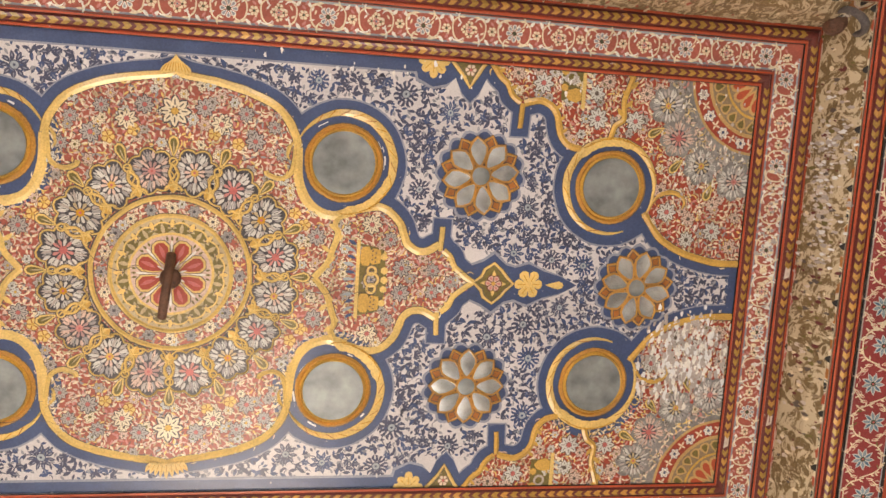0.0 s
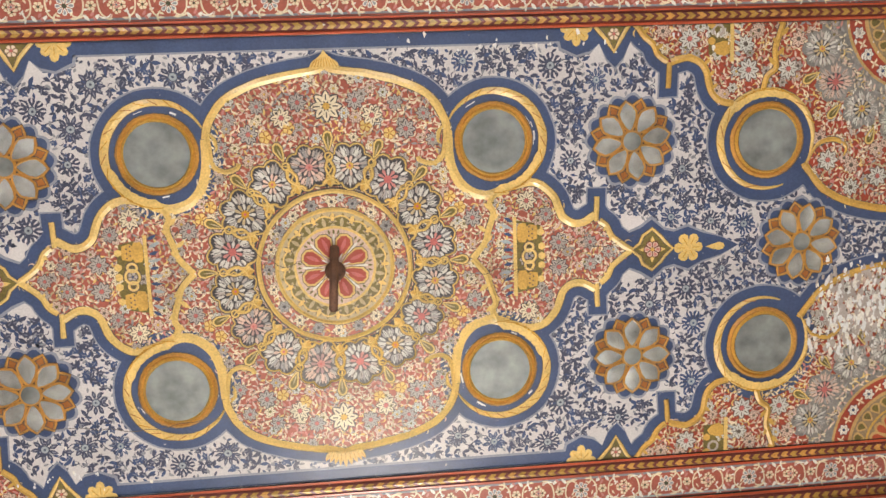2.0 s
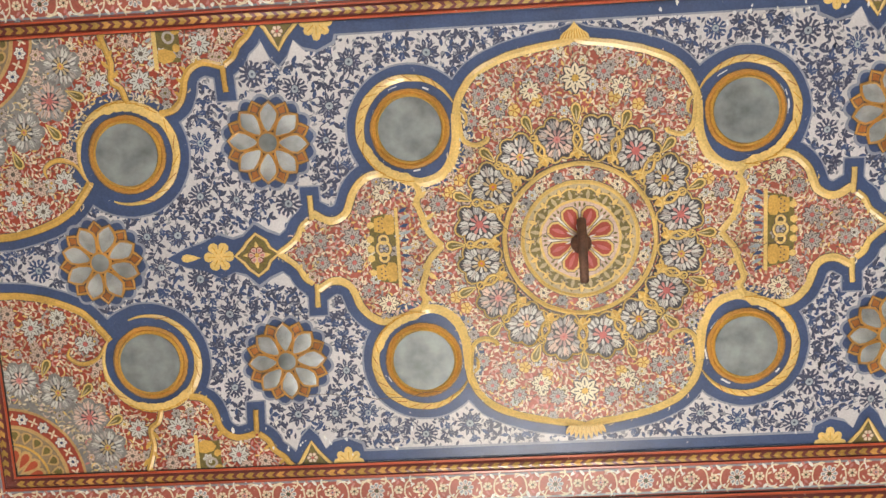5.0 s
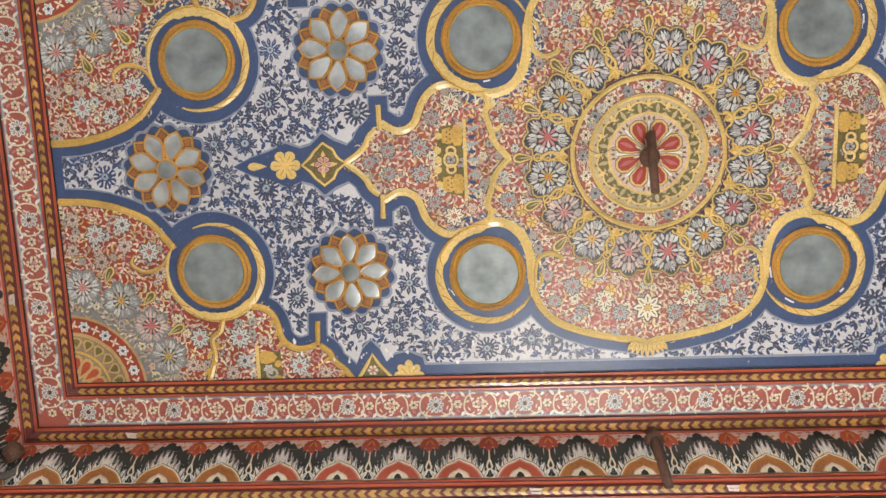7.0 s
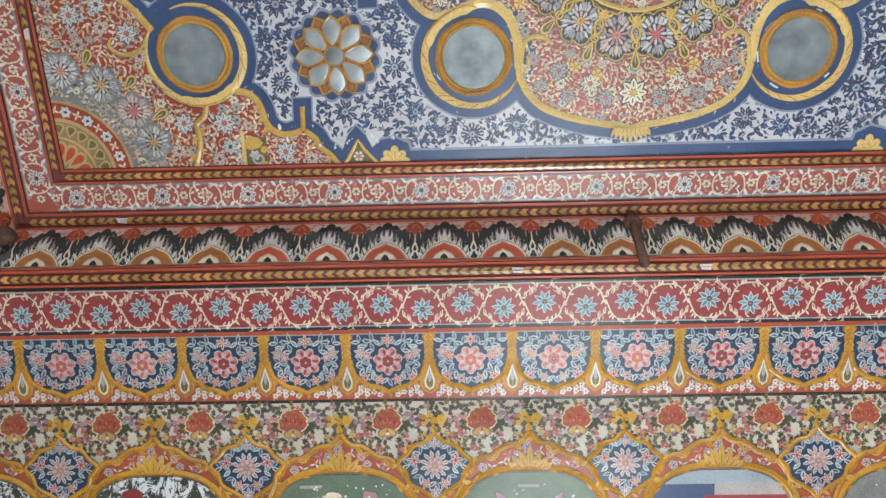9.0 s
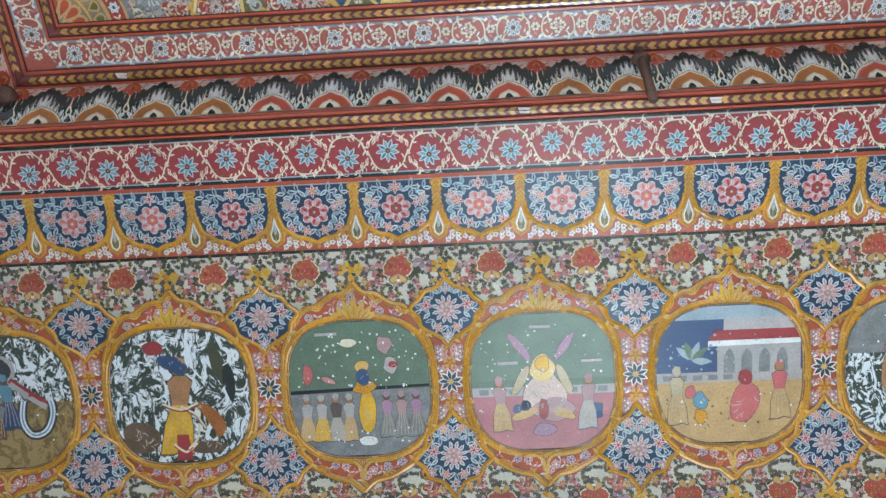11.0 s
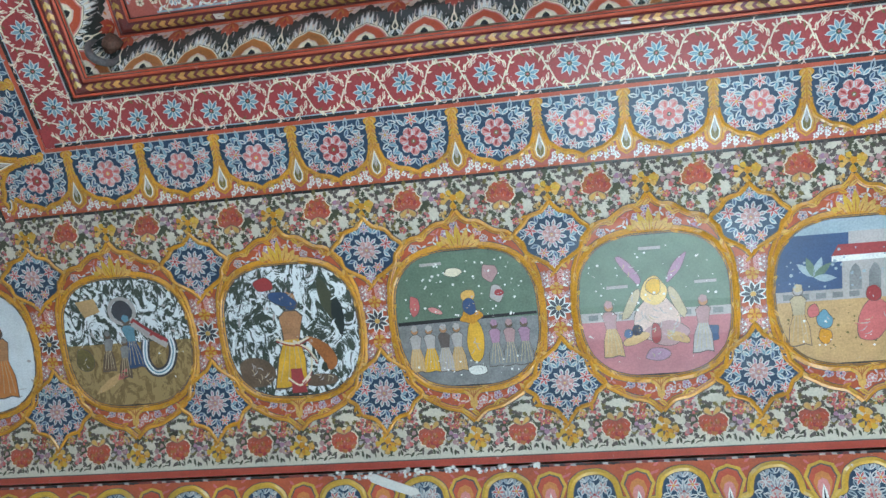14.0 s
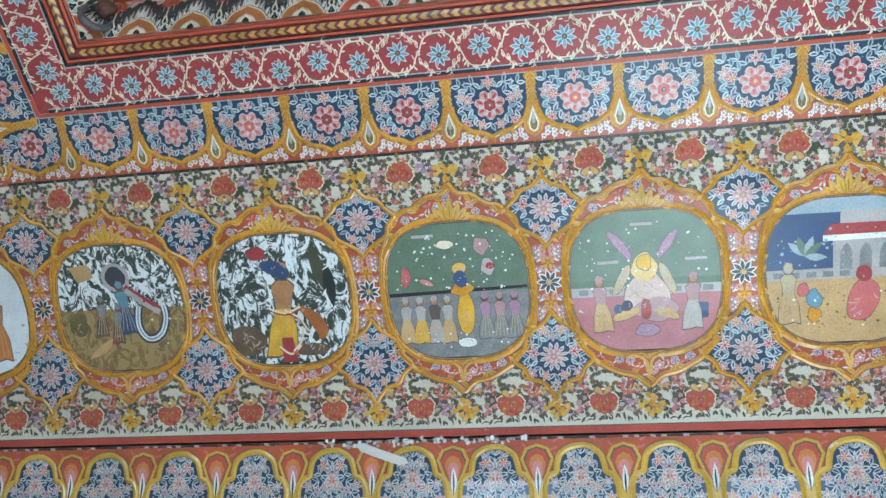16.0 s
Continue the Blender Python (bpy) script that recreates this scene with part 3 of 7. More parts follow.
# navy margins
c = Canvas(panel_at)
c.ribbon(C_OUT, 0.093, 0.0012, HAZEBLUE, closed=True)
c.ribbon(C_OUT, 0.084, 0.0018, NAVY, closed=True)
for sx in (1, -1):
    for sy in (1, -1):
        q = [(sx * x, sy * y) for x, y in corner_curve]
        c.ribbon(q, 0.090, 0.0012, HAZEBLUE)
        c.ribbon(q, 0.080, 0.0018, NAVY)
        for pts, d in ((Q_SPIKE, 1), (K_SPIKE, -1)):
            (x0, y0), (x1, y1) = pts[0], pts[-1]
            for w, up, h, mat in ((0.034, 0.031, 0.0012, HAZEBLUE), (0.029, 0.026, 0.0020, NAVY)):
                c.face([(sx * (x0 - w), sy * y0), (sx * (x1 - w), sy * (y1 + d * up)), (sx * (x1 + w), sy * (y1 + d * up)), (sx * (x0 + w), sy * y0)], h, mat)
        for mx, my in MIRRORS:
            c.face(circle(sx * mx, sy * my, 0.198, 48), 0.0014, HAZEBLUE)
            c.face(circle(sx * mx, sy * my, 0.192, 48), 0.0024, NAVY)
        # blossom and trefoil standing on the long edge
        for w, h, mat in ((0.008, 0.0013, HAZEBLUE), (0.0, 0.0021, NAVY)):
            c.face([(sx * x, sy * y) for x, y in ((0.70 - w, PY), (0.718 - w, 0.634 - w), (0.765, 0.612 - w), (0.808, 0.622 - w), (0.836, 0.645), (0.858, 0.60 - w), (0.885, 0.572 - w),
                                                  (0.912, 0.60 - w), (0.935, 0.65), (0.97, PY))], h, mat)
        trefoil = [(0.81, PY), (0.838, 0.678), (0.862, 0.652), (0.882, 0.618), (0.9, 0.65), (0.918, 0.682), (0.94, PY)]
        c.face([(sx * x, sy * y) for x, y in trefoil], 0.0030, OLIVE)
        c.flower(sx * 0.882, sy * 0.672, 0.018, 6, BLUSH, ROSE, 0.0036, inner=CREAM)
        c.ribbon([(sx * x, sy * y) for x, y in trefoil], 0.011, 0.0036, PALEGOLD, ridge=0.003)
        for i in range(5):
            a = math.pi * (0.02 + 0.24 * i) + (math.pi if sy > 0 else 0)
            c.drop(sx * 0.764, sy * (PY - 0.014), 0.056 if i == 2 else 0.05, 0.028, a, 0.003 + 0.0003 * i, PALEGOLD)
            c.ribbon([(sx * 0.764 + t * math.cos(a), sy * (PY - 0.014) + t * math.sin(a)) for t in (0.012, 0.038)], 0.002, 0.0046, OCHRE)
    for y0, y1, m in ((PY - 0.052, PY - 0.012, NAVY), (PY - 0.058, PY - 0.05, HAZEBLUE), (PY - 0.015, PY - 0.008, PRIMING)):
        c.face([(-0.78, sx * y0), (0.78, sx * y0), (0.78, sx * y1), (-0.78, sx * y1)], 0.0016, m)
    # finials on the long axis
    fin = [(0.90, 0.045), (0.965, 0.07), (1.003, 0.095), (1.042, 0.06), (1.075, 0.052), (1.12, 0.068), (1.17, 0.045), (1.23, 0.028), (1.29, 0.0)]
    for k, h, mat in ((1.14, 0.0012, HAZEBLUE), (1.0, 0.0022, NAVY)):
        c.face([(sx * x, y * k) for x, y in fin] + [(sx * x, -y * k) for x, y in reversed(fin[:-1])], h, mat)
    star = [(0.935, 0), (0.962, 0.022), (0.972, 0.045), (1.003, 0.066), (1.03, 0.042), (1.045, 0.022), (1.07, 0), (1.045, -0.022), (1.03, -0.042), (1.003, -0.066), (0.972, -0.045), (0.962, -0.022)]
    c.slab([(sx * x, y) for x, y in star], 0.004, OLIVE, 0.003)
    c.ribbon([(sx * x, y) for x, y in star], 0.009, 0.0044, PALEGOLD, closed=True, ridge=0.003)
    for i in range(4):
        a = math.pi / 2 * i
        c.leaf(sx * 1.003, 0, 0.044, 0.018, a, 0.0046, PALEGOLD)
    c.flower(sx * 1.003, 0, 0.026, 6, BLUSH, GOLD, 0.0052, rim=MAROON, inner=PINK)
    for i in range(6):
        a = math.pi / 3 * i
        c.drop(sx * 1.122, 0, 0.048, 0.033, a, 0.004 + 0.0004 * i, PALEGOLD)
        c.ribbon([(sx * 1.122 + t * math.cos(a), t * math.sin(a)) for t in (0.012, 0.036)], 0.0022, 0.0066, OCHRE)
    c.drop(sx * 1.18, 0, 0.062, 0.026, 0 if sx > 0 else math.pi, 0.004, PALEGOLD)
    c.ribbon([(sx * (PX - 0.022), -0.07), (sx * (PX - 0.022), 0.07)], 0.04, 0.0018, NAVY)
c.part("navy_margin", ceiling, "navy painted margins with gilt finials")


def daisy(c, u, v, r, h, pet, eye, rim=UMBER, n=8):
    """A pale flower of pointed petals with dark lines between them."""
    c.face(lobed(u, v, r * 1.05, n, 0.3, math.pi / n), h, rim)
    for i in range(n):
        a = 2 * math.pi * i / n
        c.leaf(u + 0.2 * r * math.cos(a), v + 0.2 * r * math.sin(a), r * 0.8, r * 4.2 / n, a, h + 0.0005, pet)
        c.ribbon([(u + t * r * math.cos(a), v + t * r * math.sin(a)) for t in (0.4, 0.75)], r * 0.08, h + 0.0011, rim)
    c.face(circle(u, v, r * 0.24, 8), h + 0.0014, eye)


def peony(c, u, v, r, h, pale, heart, eye, turn=0.0, line=True):
    """A full-blown flower: a scalloped dark ground, many narrow pale petals, a bright heart."""
    c.slab(lobed(u, v, r, 7, 0.2, turn), h, SLATE if line else STONE, 0.001)
    if line:
        c.ribbon(lobed(u, v, r * 1.02, 7, 0.2, turn), r * 0.07, h + 0.0002, PALEGOLD, closed=True, ridge=0.003)
    q = random.Random(int(900 * r + 50 * turn))
    for i in range(7):
        a = turn + 2 * math.pi * (i + 0.5) / 7
        for k in (-0.33, -0.17, 0, 0.17, 0.33):
            n, l = 0.36 + 0.5 * abs(k) * q.random(), (0.56 - 0.5 * abs(k)) * q.uniform(0.85, 1.05)
            c.leaf(u + n * r * math.cos(a + k), v + n * r * math.sin(a + k), r * l, r * 0.145, a + 0.8 * k, h + 0.0012, q.choice((pale, pale, DUSK, ASH)))
            if k in (-0.17, 0.17):
                c.leaf(u + (n + 0.06) * r * math.cos(a + k), v + (n + 0.06) * r * math.sin(a + k), r * l * 0.7, r * 0.04, a + 0.8 * k, h + 0.0018, SLATE)
    c.face(lobed(u, v, r * 0.44, 11, 0.2, turn), h + 0.0016, SLATE)
    for i in range(11):
        a = turn + 2 * math.pi * i / 11
        c.drop(u + 0.1 * r * math.cos(a), v + 0.1 * r * math.sin(a), r * 0.33, r * 0.13, a, h + 0.0022 + 0.00004 * i, heart if i % 3 else pale)
    c.face(lobed(u, v, r * 0.17, 6, 0.2), h + 0.0032, eye)
    c.face(circle(u, v, r * 0.06, 6), h + 0.0036, ROSE)


def pod(c, u, v, length, ang, h):
    """A gilt-edged olive leaf with its midrib."""
    c.drop(u, v, length, length * 0.52, ang, h, UMBER)
    c.drop(u + 0.02 * length * math.cos(ang), v + 0.02 * length * math.sin(ang), length * 0.95, length * 0.45, ang, h + 0.0004, PALEGOLD)
    c.drop(u + 0.16 * length * math.cos(ang), v + 0.16 * length * math.sin(ang), length * 0.72, length * 0.28, ang, h + 0.0008, OLIVE)
    c.leaf(u + 0.2 * length * math.cos(ang), v + 0.2 * length * math.sin(ang), length * 0.55, length * 0.07, ang, h + 0.0012, BUFF)


def scroll(c, u, v, r, h=0.0034):
    a = flow(u, v, 8) + r.uniform(-0.5, 0.5)
    pick = r.random()
    if pick < 0.66:
        m = r.choice((CREAM, CREAM, BLUSH, BUFF, PALEGOLD))
        c.wisp(u, v, 0.034, a, r.choice((1, -1)), 0.0046, h, m)
        c.leaf(u, v, 0.018, 0.0075, a + 2.2, h + 0.0003, m)
        c.leaf(u, v, 0.016, 0.007, a - 1.9, h + 0.0003, r.choice((CREAM, BLUSH, BUFF)))
        c.leaf(u, v, 0.013, 0.004, a + 0.9, h + 0.0006, UMBER)
    elif pick < 0.9:
        for k in range(3):
            c.leaf(u, v, 0.021, 0.0085, a + 2.1 * k, h, r.choice((CREAM, BLUSH, PINK, ASH)))
        c.leaf(u, v, 0.016, 0.005, a + 1.0, h + 0.0004, UMBER)
    else:
        daisy(c, u, v, r.uniform(0.014, 0.019), h + 0.0006, r.choice((PEARL, DUSK, CREAM, BLUSH)), r.choice((UMBER, OLIVE, GOLD)), UMBER, 6)


def in_cart(p):
    x, y = abs(p[0]), abs(p[1])
    return inside((x, -y), C_OUT) and math.hypot(x - 0.502, y - 0.362) > 0.15 and math.hypot(x, y) > 0.235


c = Canvas(panel_at)
c.slab(C_OUT, 0.0026, RED_P, 0.001)
fill(c, in_cart, (-0.93, 0.93, -0.6, 0.6), 0.0225, scroll, seed=4)
for sx in (1, -1):
    for sy in (1, -1):
        for fu, fv, fr in ((0.0, 0.485, 0.046), (0.085, 0.50, 0.028), (0.135, 0.455, 0.032), (0.205, 0.49, 0.024), (0.235, 0.41, 0.03), (0.29, 0.455, 0.022), (0.315, 0.375, 0.022),
                           (0.43, 0.13, 0.028), (0.60, 0.175, 0.032), (0.66, 0.13, 0.024), (0.70, 0.04, 0.03), (0.80, 0.035, 0.024), (0.86, 0.0, 0.022)):
            if (fu == 0 and sx < 0) or (fv == 0 and sy < 0):
                continue
            daisy(c, sx * fu, sy * fv, fr, 0.0046, CREAM if fr > 0.03 else DUSK, GOLD if fr > 0.04 else ROSE, SLATE)
        for fu, fv in ((0.115, 0.425), (0.185, 0.40), (0.39, 0.165), (0.36, 0.2)):
            c.flower(sx * fu, sy * fv, 0.018, 5, PALEGOLD, GOLD, 0.005, rim=RUST)
c.part("cartouche_field", ceiling, "red central field crowded with cream scrollwork")

for sx in (1, -1):
    for sy in (1, -1):
        c = Canvas(panel_at)
        pts = [(sx * x, sy * y) for x, y in K_OUT]
        c.slab(pts, 0.0026, CORNERRED, 0.001)
        # quarter fan in the corner with a bed of flowers round it
        n = 14
        arc = lambda r, a0=0.0, a1=90.0: [(sx * (PX - r * math.cos(radians(a0 + (a1 - a0) * i / n))), sy * (PY - r * math.sin(radians(a0 + (a1 - a0) * i / n)))) for i in range(n + 1)]
        tip = (sx * PX, sy * PY)
        c.face([tip] + arc(0.33), 0.0030, STONE)
        for r0, h, mat in ((0.247, 0.0036, SANDY), (0.238, 0.0040, CORNERRED), (0.19, 0.0044, SANDY), (0.178, 0.0048, KHAKI), (0.128, 0.0052, GOLD), (0.12, 0.0056, KHAKI)):
            c.face([tip] + arc(r0), h, mat)
        for i in range(9):
            a = radians(5 + 80 * i / 8)
            u, v = sx * (PX - 0.213 * math.cos(a)), sy * (PY - 0.213 * math.sin(a))
            if i % 2:
                daisy(c, u, v, 0.02, 0.0044, WHITE, NAVY, INK, 6)
            else:
                for k in range(4):
                    c.leaf(u, v, 0.018, 0.008, 1.57 * k + 0.5, 0.0044, CREAM)
        for i in range(6):
            a = radians(9 + 72 * i / 5)
            d = math.atan2(-sy * math.sin(a), -sx * math.cos(a))
            c.drop(sx * (PX - 0.13 * math.cos(a)), sy * (PY - 0.13 * math.sin(a)), 0.044, 0.04, d, 0.0056 + 0.0002 * (i % 2), SANDY, OLIVE)
        for i in range(4):
            a = radians(12 + 66 * i / 3)
            d = math.atan2(-sy * math.sin(a), -sx * math.cos(a))
            c.drop(sx * (PX - 0.03 * math.cos(a)), sy * (PY - 0.03 * math.sin(a)), 0.086, 0.044, d, 0.0062 + 0.0003 * (i % 2), SANDY, VERMIL)

        def in_corner(p):
            x, y = abs(p[0]), abs(p[1])
            return inside((x, y), K_OUT) and math.hypot(x - MIRRORS[1][0], y - MIRRORS[1][1]) > 0.17 and math.hypot(x - PX, y - PY) > 0.26

        b = (0.9, PX, 0.09, PY) if sx > 0 else (-PX, -0.9, 0.09, PY)
        b = b if sy > 0 else (b[0], b[1], -PY, -0.09)
        fill(c, in_corner, b, 0.0235, scroll, seed=11 + sx + 3 * sy)
        for i, (a, rr) in enumerate(((17, 0.342), (36, 0.346), (57, 0.346), (79, 0.343))):
            fu, fv = sx * (PX - rr * math.cos(radians(a))), sy * (PY - rr * math.sin(radians(a)))
            peony(c, fu, fv, 0.066, 0.0048, (PEARL, BLUSH, PEARL, PEARL)[i], (BUFF, PINK, BUFF, BLUSH)[i], (GOLD, ROSE, GOLD, PINK)[i], 0.7 * i, line=False)
            am = radians(a + 10.5)
            pod(c, sx * (PX - 0.37 * math.cos(am)), sy * (PY - 0.37 * math.sin(am)), 0.07, math.atan2(-sy * math.sin(am), -sx * math.cos(am)), 0.0060)
        # gilt vase on a bracket
        c.face([(sx * x, sy * y) for x, y in ((1.18, PY), (1.18, 0.60), (1.25, 0.60), (1.25, PY))], 0.0044, OLIVE)
        c.slab([(sx * x, sy * y) for x, y in ((1.25, PY), (1.25, 0.578), (1.262, 0.578), (1.262, PY))], 0.0056, PALEGOLD)
        c.slab([(sx * x, sy * y) for x, y in ((1.248, 0.606), (1.232, 0.596), (1.206, 0.602), (1.192, 0.618), (1.202, 0.634), (1.228, 0.642), (1.248, 0.638))], 0.0062, GOLD)
        c.slab(lobed(sx * 1.19, sy * 0.642, 0.012, 6, 0.1), 0.0064, GOLD)
        c.ribbon(circle(sx * 1.212, sy * 0.674, 0.016, 14), 0.008, 0.0056, DUSK, closed=True)
        c.slab(lobed(sx * 1.19, sy * 0.695, 0.014, 6, 0.1), 0.0058, GOLD)
        for i in range(7):
            c.leaf(sx * 1.262, sy * (0.59 + 0.017 * i), 0.026, 0.012, (0.5 if sx > 0 else 2.64), 0.005, PALEBLUE if i % 2 else CREAM)
        for fu, fv, fr in ((1.035, 0.675, 0.024), (1.12, 0.65, 0.034), (1.10, 0.69, 0.022), (1.31, 0.55, 0.036), (1.30, 0.63, 0.028), (1.34, 0.67, 0.024), (1.44, 0.55, 0.034), (1.47, 0.64, 0.026),
                           (1.58, 0.26, 0.034), (1.66, 0.24, 0.026), (1.66, 0.17, 0.028), (1.75, 0.2, 0.034), (1.82, 0.15, 0.026), (1.74, 0.29, 0.026), (1.83, 0.25, 0.022), (1.55, 0.33, 0.026)):
            daisy(c, sx * fu, sy * fv, fr, 0.0048, PEARL if fr > 0.027 else BLUSH, UMBER if fr < 0.03 else ROSE, UMBER)
        c.ribbon([(sx * x, sy * y) for x, y in spline([(1.36, 0.49), (1.372, 0.53), (1.40, 0.555), (1.395, 0.61), (1.41, 0.66), (1.425, PY)], 5)], 0.018, 0.0046, GOLD, ridge=0.004)
        c.ribbon([(sx * x, sy * y) for x, y in spline([(1.515, 0.26), (1.545, 0.31), (1.60, 0.325), (1.64, 0.30), (1.632, 0.27)], 5)], 0.015, 0.0046, GOLD, ridge=0.004, taper=True)
        for t in range(5):
            c.leaf(sx * (1.395 + 0.006 * t), sy * (0.56 + 0.03 * t), 0.036, 0.016, math.atan2(sy, sx * (0.8 if t % 2 else -0.8)), 0.0085, GOLD)
        c.part("corner_field", ceiling, "red corner field with a flower fan and a gilt vase")

# raised gold mouldings
c = Canvas(panel_at)
for sx in (1, -1):
    for sy in (1, -1):
        m = lambda pts: [(sx * x, sy * y) for x, y in pts]
        c.ribbon(m(spline(Q_TOP, 6)), 0.023, 0.003, PALEGOLD, ridge=0.0045)
        c.ribbon(m(spline(Q_SIDE, 6)), 0.030, 0.003, PALEGOLD, ridge=0.0045)
        c.ribbon(m(spline(Q_LOBE, 6)), 0.023, 0.003, PALEGOLD, ridge=0.0045)
        c.ribbon(m(spline(Q_END, 5)), 0.018, 0.003, PALEGOLD, ridge=0.0045)
        c.ribbon(m(spline(Q_SPIKE, 4)), 0.015, 0.003, PALEGOLD, ridge=0.0045)
        # curl inside the shoulder, and the cresting down to the axis
        c.ribbon(m(spline([(0.356, 0.44), (0.352, 0.36), (0.34, 0.318), (0.31, 0.303), (0.275, 0.312), (0.268, 0.325)], 5)), 0.015, 0.003, PALEGOLD, ridge=0.006)
        c.ribbon(m(spline([(0.352, 0.42), (0.335, 0.4), (0.33, 0.375), (0.338, 0.362)], 5)), 0.012, 0.003, PALEGOLD, ridge=0.005, taper=True)
        c.ribbon(m(spline([(0.50, 0.2), (0.485, 0.168), (0.495, 0.14), (0.48, 0.09), (0.465, 0.045), (0.425, 0.0)], 5)), 0.019, 0.003, PALEGOLD, ridge=0.006)
        for i in range(4):
            c.leaf(sx * (0.492 - 0.01 * i), sy * (0.15 - 0.034 * i), 0.036, 0.017, math.atan2(sy * 0.8, sx * (1 if i % 2 else -1)), 0.0075, PALEGOLD)
        for x, y, a in ((0.69, 0.2, 0.5), (0.7, 0.16, 0.1), (0.66, 0.225, 1.0), (0.712, 0.13, -0.3), (0.86, 0.085, 0.7), (0.875, 0.056, 0.5)):
            c.leaf(sx * x, sy * y, 0.026, 0.013, math.atan2(-sy * math.cos(a), -sx * math.sin(a)), 0.0072, PALEGOLD)
        for mx, my in MIRRORS:
            a0, a1 = (-95, 152) if mx < 1 else (-38, 292)
            ring = [(sx * (mx + 0.153 * math.cos(radians(a0 + (a1 - a0) * i / 48))), sy * (my + 0.153 * math.sin(radians(a0 + (a1 - a0) * i / 48)))) for i in range(49)]
            c.ribbon(ring, 0.026, 0.003, PALEGOLD, ridge=0.0045, taper=True)
            for i in range(8, 44, 3):
                (u, v), (u2, v2) = ring[i], ring[i + 2]
                wu, wv = u - sx * mx, v - sy * my
                c.ribbon([(u + wu * 0.06, v + wv * 0.06), (u2 - wu * 0.05, v2 - wv * 0.05)], 0.0026, 0.0088, RUST if i % 2 else OCHRE)
            # leaves wrapped round the ring where the mouldings meet
            for i in range(6):
                a = radians((-92 if mx < 1 else 62) + (11 if mx < 1 else 11) * i)
                u, v = mx + 0.157 * math.cos(a), my + 0.157 * math.sin(a)
                c.leaf(sx * u, sy * v, 0.062, 0.03, math.atan2(sy * (math.cos(a) - 0.5 * math.sin(a)), sx * (-math.sin(a) - 0.5 * math.cos(a))), 0.009 + 0.0003 * i, PALEGOLD)
                c.ribbon([(sx * u, sy * v), (sx * (u - 0.04 * math.sin(a)), sy * (v + 0.04 * math.cos(a)))], 0.0026, 0.0118, OCHRE)
            # losses of paint in the navy gap
            rr = random.Random(int(100 * mx) + 7 * sx + sy)
            for i in range(6):
                a, d = rr.uniform(0, 6.28), rr.uniform(0.119, 0.134)
                c.ribbon([(sx * mx + d * math.cos(a + t), sy * my + d * math.sin(a + t)) for t in (0, rr.uniform(0.03, 0.12), rr.uniform(0.13, 0.3))], rr.uniform(0.002, 0.006), 0.003, PRIMING)
        c.face(circle(sx * 1.376, sy * 0.331, 0.15, 48), 0.0032, NAVY)
        c.ribbon(m(spline(K_A, 6)), 0.018, 0.003, GOLD, ridge=0.0045)
        c.ribbon(m(spline(K_B, 5)), 0.021, 0.003, GOLD, ridge=0.0045)
        c.ribbon(m(spline(K_SPIKE, 4)), 0.015, 0.003, GOLD, ridge=0.0045)
        c.ribbon(m(spline([(1.50, 0.255)] + K_C, 6)), 0.022, 0.003, GOLD, ridge=0.0045)
        for x, y in ((1.18, 0.535), (1.19, 0.495), (1.165, 0.57), (1.015, 0.62), (0.97, 0.67)):
            c.leaf(sx * x, sy * y, 0.028, 0.013, math.atan2(sy * 0.7, sx * 0.8), 0.0072, GOLD)
for sy in (1, -1):
    for i in range(9):
        a = (math.pi / 2 + (i - 4) * 0.14) * sy
        c.leaf(sy * (4 - i) * 0.011, sy * 0.592, 0.058 - 0.005 * abs(i - 4), 0.018, a, 0.0102 + 0.0003 * i, PALEGOLD)
        c.ribbon([(sy * (4 - i) * 0.011 + t * math.cos(a), sy * 0.592 + t * math.sin(a)) for t in (0.01, 0.034)], 0.002, 0.0133, OCHRE)
c.part("gold_moulding", ceiling, "raised gilt scroll moulding")

# hairline cracks that wander across the panel
c = Canvas(panel_at)
for k, (a, b) in enumerate((((-0.98, 0.46), (-0.28, 0.475)), ((-0.28, 0.475), (-0.05, 0.50)), ((-0.27, -0.05), (-0.06, 0.01)), ((0.4, 0.05), (0.62, 0.04)), ((0.62, 0.04), (0.95, -0.05)))):
    pts = []
    for i in range(25):
        t = i / 24
        pts.append((a[0] + (b[0] - a[0]) * t, a[1] + (b[1] - a[1]) * t + 0.035 * noise.noise(Vector((t * 3 + k * 9, 2.0, 0))) + 0.008 * noise.noise(Vector((t * 14 + k * 5, 7.0, 0)))))
    c.ribbon(pts, 0.0024, 0.0128, UMBER, taper=True)
tagged(c.part("hairline_crack", ceiling, "fine dark cracks in the plaster"), kind="stuff")

